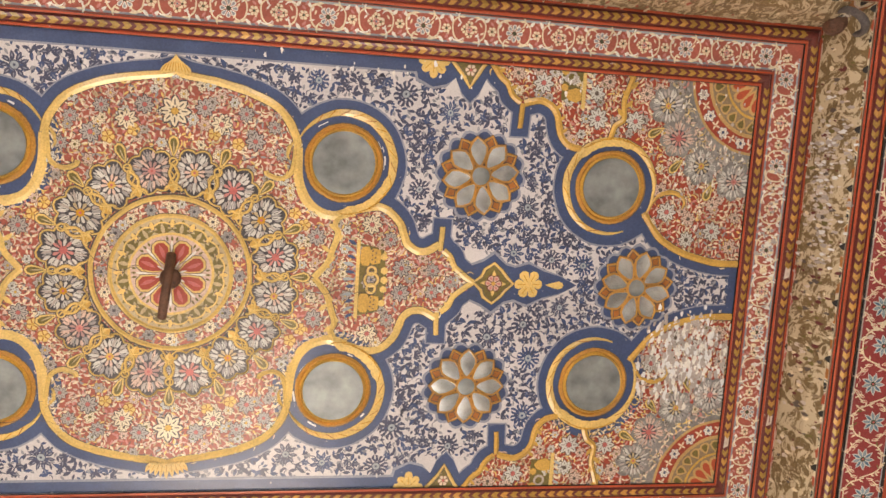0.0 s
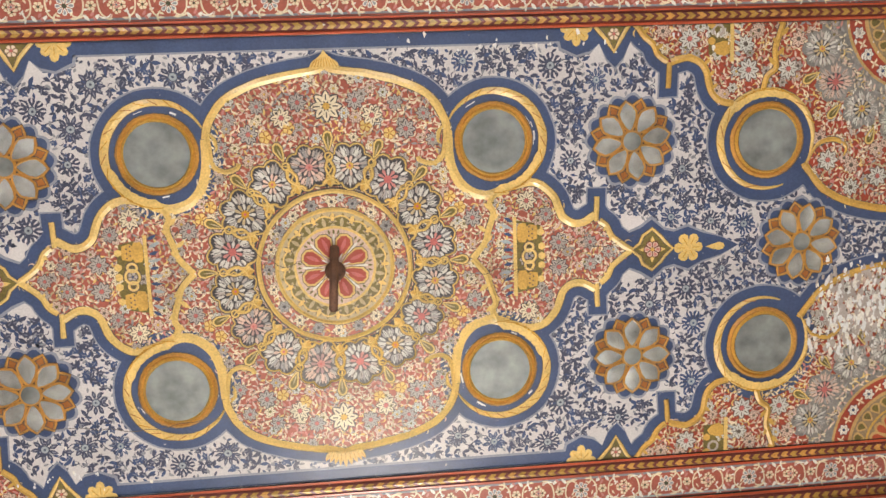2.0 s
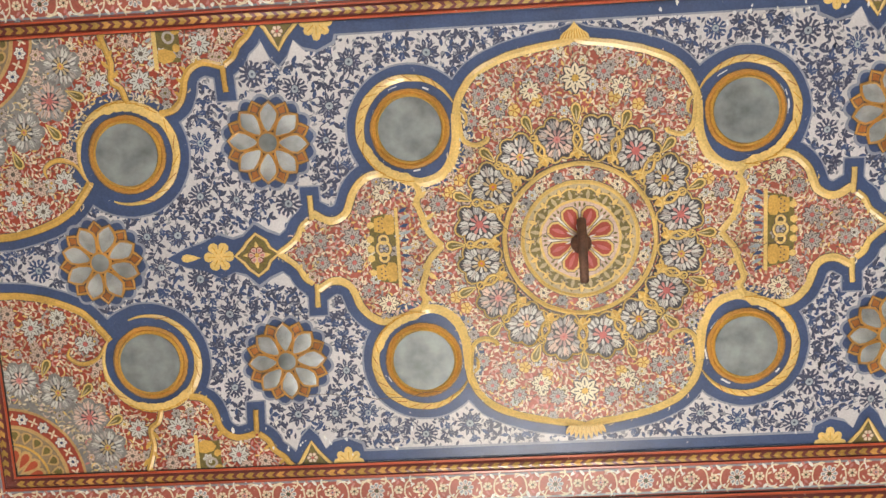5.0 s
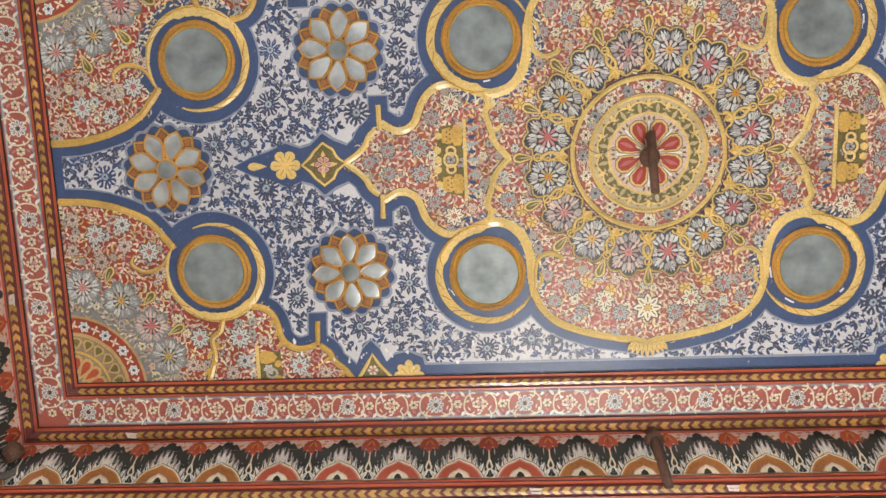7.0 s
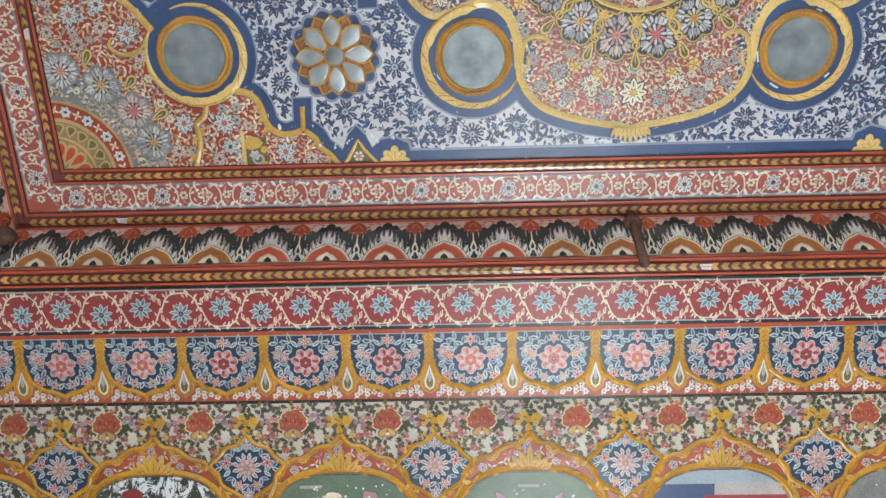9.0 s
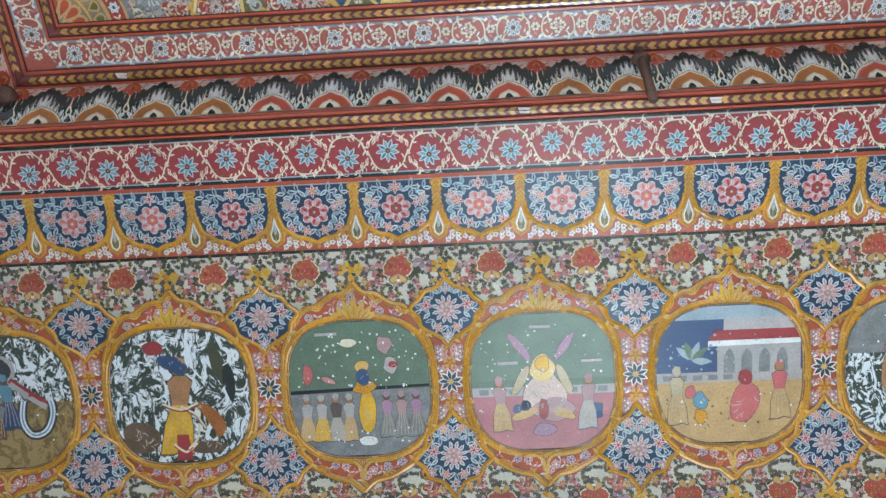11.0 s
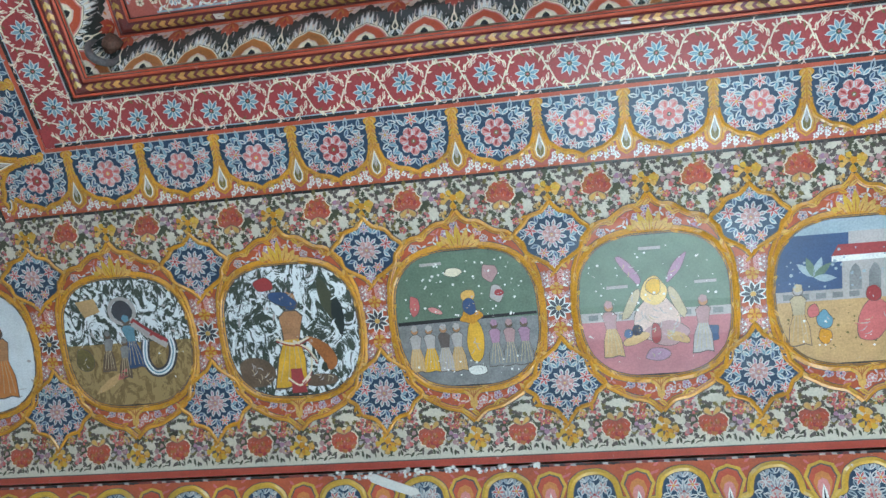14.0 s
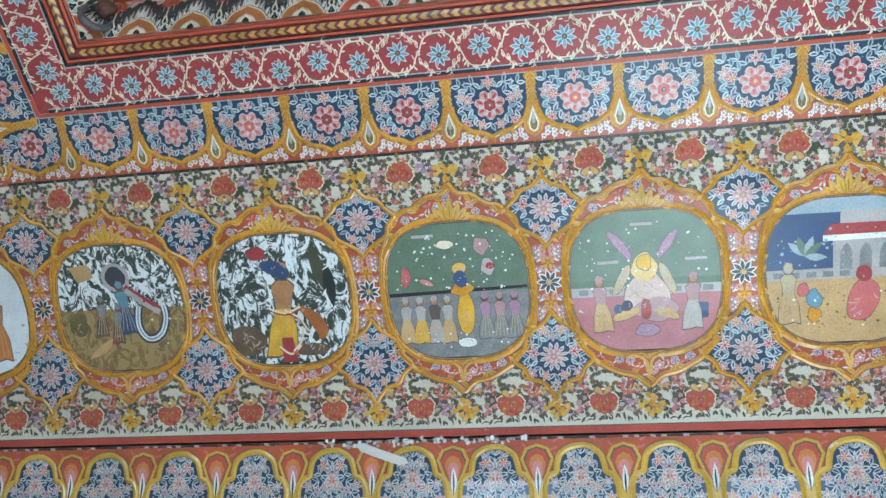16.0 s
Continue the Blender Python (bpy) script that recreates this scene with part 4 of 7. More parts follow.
# gilt tray with two vases on each side of the medallion
for sx in (1, -1):
    c = Canvas(panel_at)
    c.slab([(sx * x, y) for x, y in ((0.555, -0.125), (0.566, -0.125), (0.566, 0.125), (0.555, 0.125))], 0.0075, PALEGOLD, 0.004)
    c.face([(sx * x, y) for x, y in ((0.566, -0.115), (0.64, -0.1), (0.655, 0), (0.64, 0.1), (0.566, 0.115))], 0.0040, OLIVE)
    for y in (-0.075, 0.075):
        c.slab([(sx * (0.568 + 0.062 * a), y + 0.062 * b) for a, b in ((0, -0.3), (0.1, -0.48), (0.42, -0.5), (0.5, -0.3), (0.62, -0.42), (1, -0.34), (1.05, 0), (1, 0.34), (0.62, 0.42), (0.5, 0.3), (0.42, 0.5), (0.1, 0.48), (0, 0.3))], 0.0075, GOLD, 0.004)
        for i in range(6):
            c.face(circle(sx * (0.605 + 0.011 * (i % 2)), y - 0.018 + 0.007 * i, 0.003, 5), 0.0082, UMBER)
        c.slab(lobed(sx * 0.642, y, 0.011, 6, 0.1), 0.0078, PALEGOLD)
    for y, rr in ((0.0, 0.021), (-0.028, 0.013), (0.028, 0.013)):
        c.ribbon(circle(sx * 0.605, y, rr, 18), 0.008, 0.0072, PALEGOLD, closed=True, ridge=0.002)
    c.flower(sx * 0.605, 0, 0.014, 5, DUSK, NAVY, 0.0074)
    for y in (-0.03, 0, 0.03):
        c.slab(lobed(sx * 0.645, y, 0.012, 6, 0.12), 0.0074, PALEGOLD)
    for i in range(11):
        y = -0.11 + 0.022 * i
        c.leaf(sx * 0.553, y, 0.04 if i % 2 else 0.03, 0.013, math.pi + 0.5 - 0.1 * i if sx > 0 else -0.5 + 0.1 * i, 0.006 + 0.0002 * (i % 2), PALEBLUE if i % 2 else NAVY)
    c.part("vase_tray", ceiling, "gilt tray with two vases")

# ---- central medallion ----
medallion = tagged(new("ceiling_medallion"), "round ceiling medallion with gilt rings and red petals", "medallion")
medallion.location = (0, 0, PZ - 0.004)


def med_at(u, v, h):
    return (u, v, -h)


c = Canvas(med_at)
c.slab(circle(0, 0, 0.243, 64), 0.001, UMBER, 0.004)
c.slab(circle(0, 0, 0.228, 64), 0.002, RED_P, 0.002)
fill(c, lambda p: 0.186 < math.hypot(*p) < 0.218, (-0.23, 0.23, -0.23, 0.23), 0.019, lambda c, u, v, r: scroll(c, u, v, r, 0.0026), seed=21)
for i in range(20):
    a = 2 * math.pi * i / 20
    daisy(c, 0.2 * math.cos(a), 0.2 * math.sin(a), 0.019, 0.0034, CREAM if i % 2 else ASH, SLATE, UMBER, 6)
c.part("red_ring", medallion, "red ring with small white flowers")
c = Canvas(med_at)
c.ribbon(circle(0, 0, 0.231, 64), 0.014, 0.002, PALEGOLD, closed=True, ridge=0.006)
c.part("outer_gilt_ring", medallion)
c = Canvas(med_at)
c.ribbon(circle(0, 0, 0.176, 64), 0.013, 0.002, PALEGOLD, closed=True, ridge=0.006)
c.part("middle_gilt_ring", medallion)
c = Canvas(med_at)
c.slab(circle(0, 0, 0.17, 64), 0.0035, BUFF, 0.002)
for i in range(16):
    a = 2 * math.pi * (i + 0.5) / 16
    c.jag(0.118 * math.cos(a), 0.118 * math.sin(a), 0.05, 0.058, a, 0.0042, OLIVE)
    c.leaf(0.122 * math.cos(a), 0.122 * math.sin(a), 0.034, 0.014, a, 0.0048, BUFF)
    c.ribbon([(0.122 * math.cos(a) + 0.036 * math.cos(a + t), 0.122 * math.sin(a) + 0.036 * math.sin(a + t)) for t in (-1.1, -0.7, -0.3, 0, 0.3, 0.7, 1.1)], 0.005, 0.005, PALEGOLD)
    b = a + math.pi / 16
    c.leaf(0.166 * math.cos(b), 0.166 * math.sin(b), 0.03, 0.026, b + math.pi, 0.0046, UMBER)
    c.leaf(0.167 * math.cos(b), 0.167 * math.sin(b), 0.022, 0.015, b + math.pi, 0.0051, PALEGOLD)
c.part("scalloped_ring", medallion, "cream and olive scalloped ring")
c = Canvas(med_at)
c.slab(circle(0, 0, 0.126, 48), 0.006, PALEGOLD, 0.002)
c.face(circle(0, 0, 0.118, 48), 0.0066, BLUSH)
for i in range(8):
    a = 2 * math.pi * i / 8
    for k in (-0.12, 0, 0.12):
        c.leaf(0.055 * math.cos(a + k), 0.055 * math.sin(a + k), 0.052, 0.011, a + 1.6 * k, 0.007, WHITE if k == 0 else DUSK)
        c.leaf(0.1 * math.cos(a + k), 0.1 * math.sin(a + k), 0.016, 0.008, a + 2 * k, 0.0074, OLIVE)
c.part("inner_disc", medallion, "rose-white disc")
petal = Canvas(med_at)
petal.drop(0.018, 0, 0.092, 0.062, 0, 0.0078, UMBER)
petal.drop(0.02, 0, 0.088, 0.056, 0, 0.0083, PALEGOLD)
petal.drop(0.026, 0, 0.075, 0.043, 0, 0.0088, PETALRED)
petal.leaf(0.05, 0, 0.046, 0.014, 0, 0.0093, ROSE)
petal.leaf(0.02, 0.004, 0.03, 0.006, 0.1, 0.0097, WHITE)
pm = petal.mesh("petal")
for i in range(8):
    ob = new("petal", pm)
    ob.parent = medallion
    ob.rotation_euler = (0, 0, 2 * math.pi * (i + 0.5) / 8)
wm = []
for k, (pale, heart, eye) in enumerate(((PEARL, BLUSH, GOLD), (PEARL, PINK, ROSE), (BLUSH, MAUVE, PINK), (PEARL, BUFF, OCHRE))):
    wf = Canvas(med_at)
    peony(wf, 0, 0, 0.073, 0.0014, pale, heart, eye, 0.4 * k)
    wm.append(wf.mesh("wreath_flower"))
wl = Canvas(med_at)
wl.face([(0.245, -0.03), (0.345, -0.042), (0.345, 0.042), (0.245, 0.03)], 0.0008, SLATE)
pod(wl, 0.345, 0, 0.072, 0, 0.003)
wt = Canvas(med_at)
wt.ribbon(circle(0.337, 0, 0.011, 12), 0.0055, 0.0034, PALEGOLD, closed=True, ridge=0.002)
wt.ribbon(spline([(0.33, 0.0), (0.30, 0.014), (0.275, 0.004), (0.262, -0.018), (0.25, -0.022)], 4), 0.008, 0.003, PALEGOLD, ridge=0.003)
wt.ribbon(spline([(0.33, 0.0), (0.305, -0.012), (0.28, -0.002), (0.262, 0.02), (0.25, 0.024)], 4), 0.007, 0.0034, PALEGOLD, ridge=0.003)
wt.leaf(0.245, 0.0, 0.04, 0.018, 0.3, 0.0044, PALEGOLD)
wt.leaf(0.245, 0.0, 0.04, 0.018, -0.3, 0.0046, GOLD)
tm = wt.mesh("wreath_tendril")
lm = wl.mesh("wreath_leaf")
for i in range(16):
    a = 2 * math.pi * (i + 0.5) / 16
    ob = new("wreath_flower", wm[(i * 5 // 3) % 4])
    ob.parent, ob.location, ob.rotation_euler = medallion, (0.312 * math.cos(a), 0.312 * math.sin(a), 0), (0, 0, a * 1.7)
    ob.scale = (1.0 + 0.06 * math.sin(5 * i), 1.0 + 0.06 * math.sin(5 * i), 1)
    for name, mesh in (("wreath_leaf", lm), ("wreath_tendril", tm)):
        ob = new(name, mesh)
        ob.parent, ob.rotation_euler = medallion, (0, 0, a + math.pi / 16)


# ---- round mirrors ----
def round_mirror():
    th = tagged(new("ceiling_mirror"), "round clouded mirror in a gilt rope ring set in the ceiling", "mirror", "ceiling mirrors")
    bm = bmesh.new()
    bmesh.ops.create_cone(bm, cap_ends=True, segments=48, radius1=0.096, radius2=0.093, depth=0.006)
    part("glass", bm, GLASS, th, "grey clouded mirror glass").location = (0, 0, -0.006)
    for r, w, up, mat in ((0.099, 0.012, 0.011, GOLD), (0.112, 0.015, 0.008, OCHREGOLD)):
        c = Canvas(med_at)
        n = 72
        pts = [(r * (1 + 0.010 * (i % 2)) * math.cos(2 * math.pi * i / n), r * (1 + 0.010 * (i % 2)) * math.sin(2 * math.pi * i / n)) for i in range(n)]
        c.ribbon(pts, w, 0.002, mat, closed=True, ridge=up)
        c.part("gilt_ring", th)
    return th


first = round_mirror()
places = [(sx * mx, sy * my) for mx, my in MIRRORS for sx in (1, -1) for sy in (1, -1)]
first.matrix_basis = pose(places[0][0], places[0][1], PZ - 0.002)
for i, (x, y) in enumerate(places[1:]):
    copy_thing(first, pose(x, y, PZ - 0.002, 0, 0, 23 * i))


# ---- mirror rosettes ----
def rosette():
    th = tagged(new("mirror_rosette"), "flower of inlaid mirror petals in an orange gilt rim", "rosette", "mirror rosettes")
    c = Canvas(med_at)
    c.slab(lobed(0, 0, 0.15, 16, 0.1), 0.0009, HAZEBLUE, 0.001)
    c.slab(lobed(0, 0, 0.141, 16, 0.12), 0.0014, NAVY, 0.001)
    c.part("navy_ground", th)
    tip = [(0.0, 0.0), (0.06, 0.03), (0.098, 0.027), (0.114, 0.015), (0.13, 0.0), (0.114, -0.015), (0.098, -0.027), (0.06, -0.03)]
    o = Canvas(med_at)
    o.slab(tip, 0.004, RUST, 0.003)
    o.ribbon(tip[2:7], 0.008, 0.004, OCHREGOLD, ridge=0.004)
    om = o.mesh("outer_petal")
    shape = [(0.030 + 0.092 * a, 0.060 * b) for a, b in ((0, 0), (0.14, 0.2), (0.4, 0.42), (0.64, 0.48), (0.84, 0.3), (1, 0), (0.84, -0.3), (0.64, -0.48), (0.4, -0.42), (0.14, -0.2))]
    g = Canvas(med_at)
    n = len(shape)
    mid = (0.084, 0.0)
    g.v += [med_at(u, v, 0.0075) for u, v in shape] + [med_at(mid[0] + 0.6 * (u - mid[0]), 0.6 * v, 0.0090) for u, v in shape] + [med_at(*mid, 0.0094)]
    for i in range(n):
        j = (i + 1) % n
        g.f += [(i, n + i, n + j, j), (n + i, 2 * n, n + j)]
        g.m += [SHARD, SHARD]
    gm = g.mesh("mirror_petal")
    gm.polygons.foreach_set("use_smooth", [True] * len(gm.polygons))
    e = Canvas(med_at)
    e.ribbon(shape, 0.014, 0.0046, RUST, closed=True)
    e.ribbon(shape, 0.009, 0.005, OCHREGOLD, closed=True, ridge=0.008)
    em = e.mesh("petal_rim")
    for i in range(8):
        for mesh, name, k in ((om, "outer_petal", 0.5), (gm, "mirror_petal", 0), (em, "petal_rim", 0)):
            ob = new(name, mesh)
            ob.parent, ob.rotation_euler = th, (0, 0, 2 * math.pi * (i + k) / 8)
    bm = bmesh.new()
    bmesh.ops.create_uvsphere(bm, u_segments=24, v_segments=10, radius=0.03)
    bmesh.ops.scale(bm, vec=(1, 1, 0.08), verts=bm.verts)
    for f in bm.faces:
        f.smooth = True
    part("mirror_centre", bm, GLASS, th).location = (0, 0, -0.010)
    c = Canvas(med_at)
    c.ribbon(circle(0, 0, 0.031, 32), 0.011, 0.005, OCHREGOLD, closed=True, ridge=0.011)
    c.part("centre_rim", th)
    return th


rose = rosette()
spots = [(sx * 0.936, sy * 0.345) for sx in (1, -1) for sy in (1, -1)] + [(1.497, 0), (-1.497, 0)]
rose.matrix_basis = pose(*spots[0], PZ - 0.002)
for i, (x, y) in enumerate(spots[1:]):
    copy_thing(rose, pose(x, y, PZ - 0.002, 0, 0, 7 * i - 9))


# ---- iron hooks ----
def rod(a, b, r0, r1, name, parent, label=""):
    a, b = Vector(a), Vector(b)
    bm = bmesh.new()
    bmesh.ops.create_cone(bm, cap_ends=True, segments=14, radius1=r0, radius2=r1, depth=(b - a).length)
    bmesh.ops.bevel(bm, geom=[e for e in bm.edges if len(e.link_faces) == 2 and e.calc_face_angle() > 1], offset=0.003, segments=2, affect="EDGES")
    for f in bm.faces:
        f.smooth = True
    ob = part(name, bm, IRON, parent, label)
    ob.matrix_basis = Matrix.Translation((a + b) / 2) @ (b - a).to_track_quat("Z", "Y").to_matrix().to_4x4()
    return ob


def hook(name, label, at, peg_a, peg_b, rod_r=0.0145, boss=0.032):
    th = tagged(new(name), label, "hook")
    th.location = at
    bm = bmesh.new()
    bmesh.ops.create_uvsphere(bm, u_segments=18, v_segments=10, radius=boss)
    bmesh.ops.scale(bm, vec=(1, 1, 0.7), verts=bm.verts)
    part("boss", bm, IRON, th, "dark iron boss")
    rod(peg_a, peg_b, rod_r, rod_r * 0.9, "rod", th, "rusty brown rod")
    return th


hook("ceiling_hook", "rusty hanging rod fixed in the middle of the medallion", (0, 0.01, PZ - 0.03), (0.002, -0.075, 0.0), (-0.008, 0.095, -0.125))

# ---- painted bands of the vault ----
def pieces(mesh_for, name, parent, pitch, phase, at, v, sides=SIDES, reach=None, spare=0.0):
    """Lays copies of one motif along a band, each an object of its own."""
    k = offset_at(at, v)
    for side in sides:
        m = side_pose(side)
        lim = half(side) + k - spare
        shift = phase if side == "north" else 0.0
        i = math.ceil((-lim - shift) / pitch)
        while shift + i * pitch <= lim:
            u = shift + i * pitch
            i += 1
            if reach and not reach(side, u):
                continue
            ob = new(name, mesh_for(i))
            ob.parent = parent
            ob.matrix_basis = m @ Matrix.Translation((u, 0, 0))


def moulding(name, parent, k0, z0, k1, z1, up, label):
    """A half-round bead round the room, red with a leaf rope of gold along it."""
    d = Vector((k1 - k0, z1 - z0))
    w = d.length
    d.normalize()
    nrm = Vector((d.y, -d.x))
    prof = [Vector((k0, z0)) + d * (w * a) + nrm * (up * b) for a, b in ((0, 0), (0.04, 0.45), (0.16, 0.5), (0.22, 0.25), (0.34, 0.85), (0.5, 1), (0.66, 0.85), (0.78, 0.25), (0.84, 0.5), (0.96, 0.45), (1, 0))]
    mats = [BLACK, VERMIL, VERMIL, MAROON, MAROON, MAROON, MAROON, MAROON, VERMIL, BLACK]
    c = Canvas(lambda u, v, h: (u, v, h))
    for side in SIDES:
        m = side_pose(side)
        for a, b, mat in zip(prof, prof[1:], mats):
            base = len(c.v)
            c.v += [tuple(m @ Vector((s * (half(side) + p.x), PY + p.x, p.y))) for p, s in ((a, -1), (a, 1), (b, 1), (b, -1))]
            c.f.append((base, base + 1, base + 2, base + 3))
            c.m.append(mat)
    body = c.part(name, parent, label)
    mid = along([tuple(prof[4] + nrm * 0.0008), tuple(prof[5] + nrm * 0.0012), tuple(prof[6] + nrm * 0.0008)])
    lo, hi = -0.3 * w + 0.16 * w, mid.length + 0.14 * w
    r = random.Random(int(k0 * 1000))
    for side in SIDES:
        m = side_pose(side)
        c = Canvas(lambda u, v, h: tuple(m @ Vector(mid(u, v, h))))
        lim = half(side) + k0
        u = -lim
        L = mid.length
        while u < lim:
            q = 0.033
            if r.random() > 0.012:
                g = r.choice((ROPE, ROPE, OCHREGOLD))
                c.face([(u, L / 2), (u + q * 0.42, -0.1 * L), (u + q * 0.92, -0.02 * L), (u + q * 0.62, L / 2)], 0.001, g)
                c.face([(u, L / 2), (u + q * 0.62, L / 2), (u + q * 0.92, 1.02 * L), (u + q * 0.42, 1.1 * L)], 0.001, g)
            else:
                c.face([(u, 0), (u + q * 1.3, 0.1 * L), (u + q * 1.1, L), (u + 0.2 * q, 0.9 * L)], 0.001, PLASTER)
            u += q
        tagged(c.part("leaf_rope", parent, "gold leaf rope"), kind="stuff")
    return body


moulding("inner_bead", border, -0.016, 3.894, 0.037, 3.893, 0.013, "vermilion bead")
moulding("outer_bead", border, 0.133, 3.8905, 0.196, 3.888, 0.014, "vermilion bead")
moulding("lower_bead", bead_band, 0.268, 3.714, 0.326, 3.697, 0.016, "vermilion bead")

# flat border: florets and curling vines
FH = at_flat.length


def floret_cell(kind):
    c = Canvas(at_flat, at_flat.lens[1:-1])
    m = 0.085
    if kind == 0:
        c.flower(0, m, 0.027, 8, WHITE, LEAF, 0.0018, inner=GREY)
        for i in range(4):
            a = math.pi / 4 + math.pi / 2 * i
            c.wisp(0.02 * math.cos(a), m + 0.02 * math.sin(a), 0.045, a + 0.5, -0.8, 0.006, 0.0014, CREAM)
    else:
        for i in range(4):
            a = math.pi / 2 * i
            c.flower(0.014 * math.cos(a), m + 0.014 * math.sin(a), 0.0125, 5, CREAM, LEAF, 0.0018)
        c.flower(0, m, 0.01, 5, PINK, NAVY, 0.0026)
        for i in range(4):
            a = math.pi / 4 + math.pi / 2 * i
            c.wisp(0.022 * math.cos(a), m + 0.022 * math.sin(a), 0.045, a - 0.5, 0.8, 0.006, 0.0014, WHITE)
    for s in (1, -1):
        c.flower(s * 0.0722, m, 0.0145, 6, CREAM, LEAF, 0.0018)
        c.ribbon(spline([(s * 0.03, m - 0.036), (s * 0.048, m - 0.018), (s * 0.052, m + 0.018), (s * 0.034, m + 0.036)], 4), 0.005, 0.0013, CREAM)
        for t in (-1, 1):
            c.leaf(s * 0.05, m + t * 0.024, 0.024, 0.012, t * 0.9 if s > 0 else math.pi - t * 0.9, 0.0015, WHITE)
            c.leaf(s * 0.068, m + t * 0.03, 0.018, 0.009, s * t * 2.2, 0.0015, PINK)
            c.leaf(s * 0.012, m + t * 0.037, 0.024, 0.008, 0 if s > 0 else math.pi, 0.0015, CREAM)
    r = random.Random(70 + kind)
    for _ in range(16):
        u, v = r.uniform(-0.068, 0.068), m + r.uniform(-0.034, 0.034)
        if math.hypot(u, v - m) > 0.024:
            c.leaf(u, v, 0.017, 0.007, r.uniform(0, 6.28), 0.0011, r.choice((WHITE, CREAM, BLUSH)))
    for v in (0.046, 0.127):
        c.face([(-0.0722, v - 0.0035), (0.0722, v - 0.0035), (0.0722, v + 0.0035), (-0.0722, v + 0.0035)], 0.0012, GREY if v < 0.1 else PALEBLUE)
    return c.mesh("floret")


fm = [floret_cell(0), floret_cell(1)]
pieces(lambda i: fm[i % 2], "floret", border, 0.1445, 0.0405, at_flat, 0.085, spare=0.03)


# cove: dark lotus leaves with flame hearts, tulips between
def lotus_cell(warm):
    c = Canvas(at_lotus, at_lotus.lens[1:-1])
    L, q = at_lotus.length, 0.095
    c.face([(-q, 0.004), (q, 0.004), (q, L * 0.5), (-q, L * 0.5)], 0.0004, BLUSH)
    c.face([(-q, L * 0.48), (q, L * 0.48), (q, L), (-q, L)], 0.0006, CREAM)
    # the dark leaf: three-lobed peaks above, fingers hanging below
    top = [(0, 0.05), (0.012, 0.09), (0.018, 0.17), (0.03, 0.14), (0.04, 0.24), (0.048, 0.30), (0.06, 0.24), (0.07, 0.34), (0.082, 0.36), (0.095, 0.32)]
    low = [(0.095, 0.99), (0.086, 0.98), (0.080, 0.92), (0.078, 0.76), (0.074, 0.88), (0.066, 0.92), (0.058, 0.86), (0.056, 0.60), (0.053, 0.74), (0.045, 0.79), (0.037, 0.70), (0.035, 0.44), (0.032, 0.58), (0.025, 0.64), (0.018, 0.56), (0.016, 0.30), (0.012, 0.44), (0.006, 0.46), (0, 0.28)]
    for s in (1, -1):
        c.face([(s * u, v * L) for u, v in top + low], 0.0018 + 0.0001 * s, DARK)
        for u, v, l, w, a in ((0.026, 0.56, 0.34, 0.010, 0.1), (0.045, 0.7, 0.3, 0.010, 0.22), (0.062, 0.8, 0.26, 0.010, 0.34), (0.01, 0.46, 0.24, 0.009, 0.0)):
            c.ribbon([(s * (u - 0.006), (v - 0.2) * L), (s * (u - 0.005), (v - 0.03) * L), (s * u, v * L), (s * (u + 0.005), (v - 0.03) * L), (s * (u + 0.006), (v - 0.16) * L)], 0.0028, 0.0026, DUSK)
        for u, v, l, a in ((0.012, 0.86, 0.5, 0.06), (0.034, 0.9, 0.36, 0.3), (0.054, 0.95, 0.26, 0.5), (0.074, 0.98, 0.18, 0.6)):
            c.leaf(s * u, v * L, l * L, 0.013, -math.pi / 2 + s * a, 0.0024, WHITE)
            c.leaf(s * u, v * L, l * L * 0.8, 0.0035, -math.pi / 2 + s * a, 0.0029, ASH)
    c.leaf(0, 0.86 * L, 0.56 * L, 0.015, -math.pi / 2, 0.0026, WHITE)
    # layered hump
    main, line = (RUST, ORANGE) if warm else (VERMIL, PINK)
    for w, hgt, mat, h in ((0.080, 0.40, UMBER, 0.0032), (0.077, 0.385, CREAM, 0.0035), (0.072, 0.35, line, 0.0038), (0.066, 0.32, main, 0.0042), (0.036, 0.18, BLUSH, 0.0046), (0.032, 0.145, CREAM, 0.0050), (0.013, 0.11, BLACK, 0.0058)):
        c.face([(w * t, L * (0.998 - hgt * (0.80 * (1 - abs(t) ** 3) + 0.2 * max(0, 1 - 2.5 * abs(t)) ** 1.5))) for t in (1 - i / 8 for i in range(17))], h, mat)
    for s in (1, -1):
        # half of a red tulip with its hanging drop
        e = 0.0001 * s
        for t, l in ((0, 0.34), (0.45, 0.26), (-0.45, 0.26)):
            c.leaf(s * q, 0.06 * L, (l + 0.1) * L, 0.034, math.pi / 2 + t, 0.0030 + e, VERMIL if warm else CORNERRED)
            c.leaf(s * q, 0.12 * L, l * L * 0.7, 0.008, math.pi / 2 + t, 0.0036 + e, ORANGE if t else CRIMSON)
        for k in range(5):
            c.leaf(s * (q - 0.03 - 0.012 * k), (0.1 + 0.05 * (k % 2)) * L, 0.022, 0.010, 2.4 * k, 0.0012, (ROSE, ORANGE, PINK, MAUVE, ROSE)[k])
        c.ribbon([(s * q, 0.42 * L), (s * q, 0.66 * L)], 0.0036, 0.0034 + e, CREAM)
        c.drop(s * q, 0.62 * L, 0.24 * L, 0.022, math.pi / 2, 0.0036 + e, CREAM)
        c.drop(s * q, 0.70 * L, 0.13 * L, 0.011, math.pi / 2, 0.0041 + e, DARK)
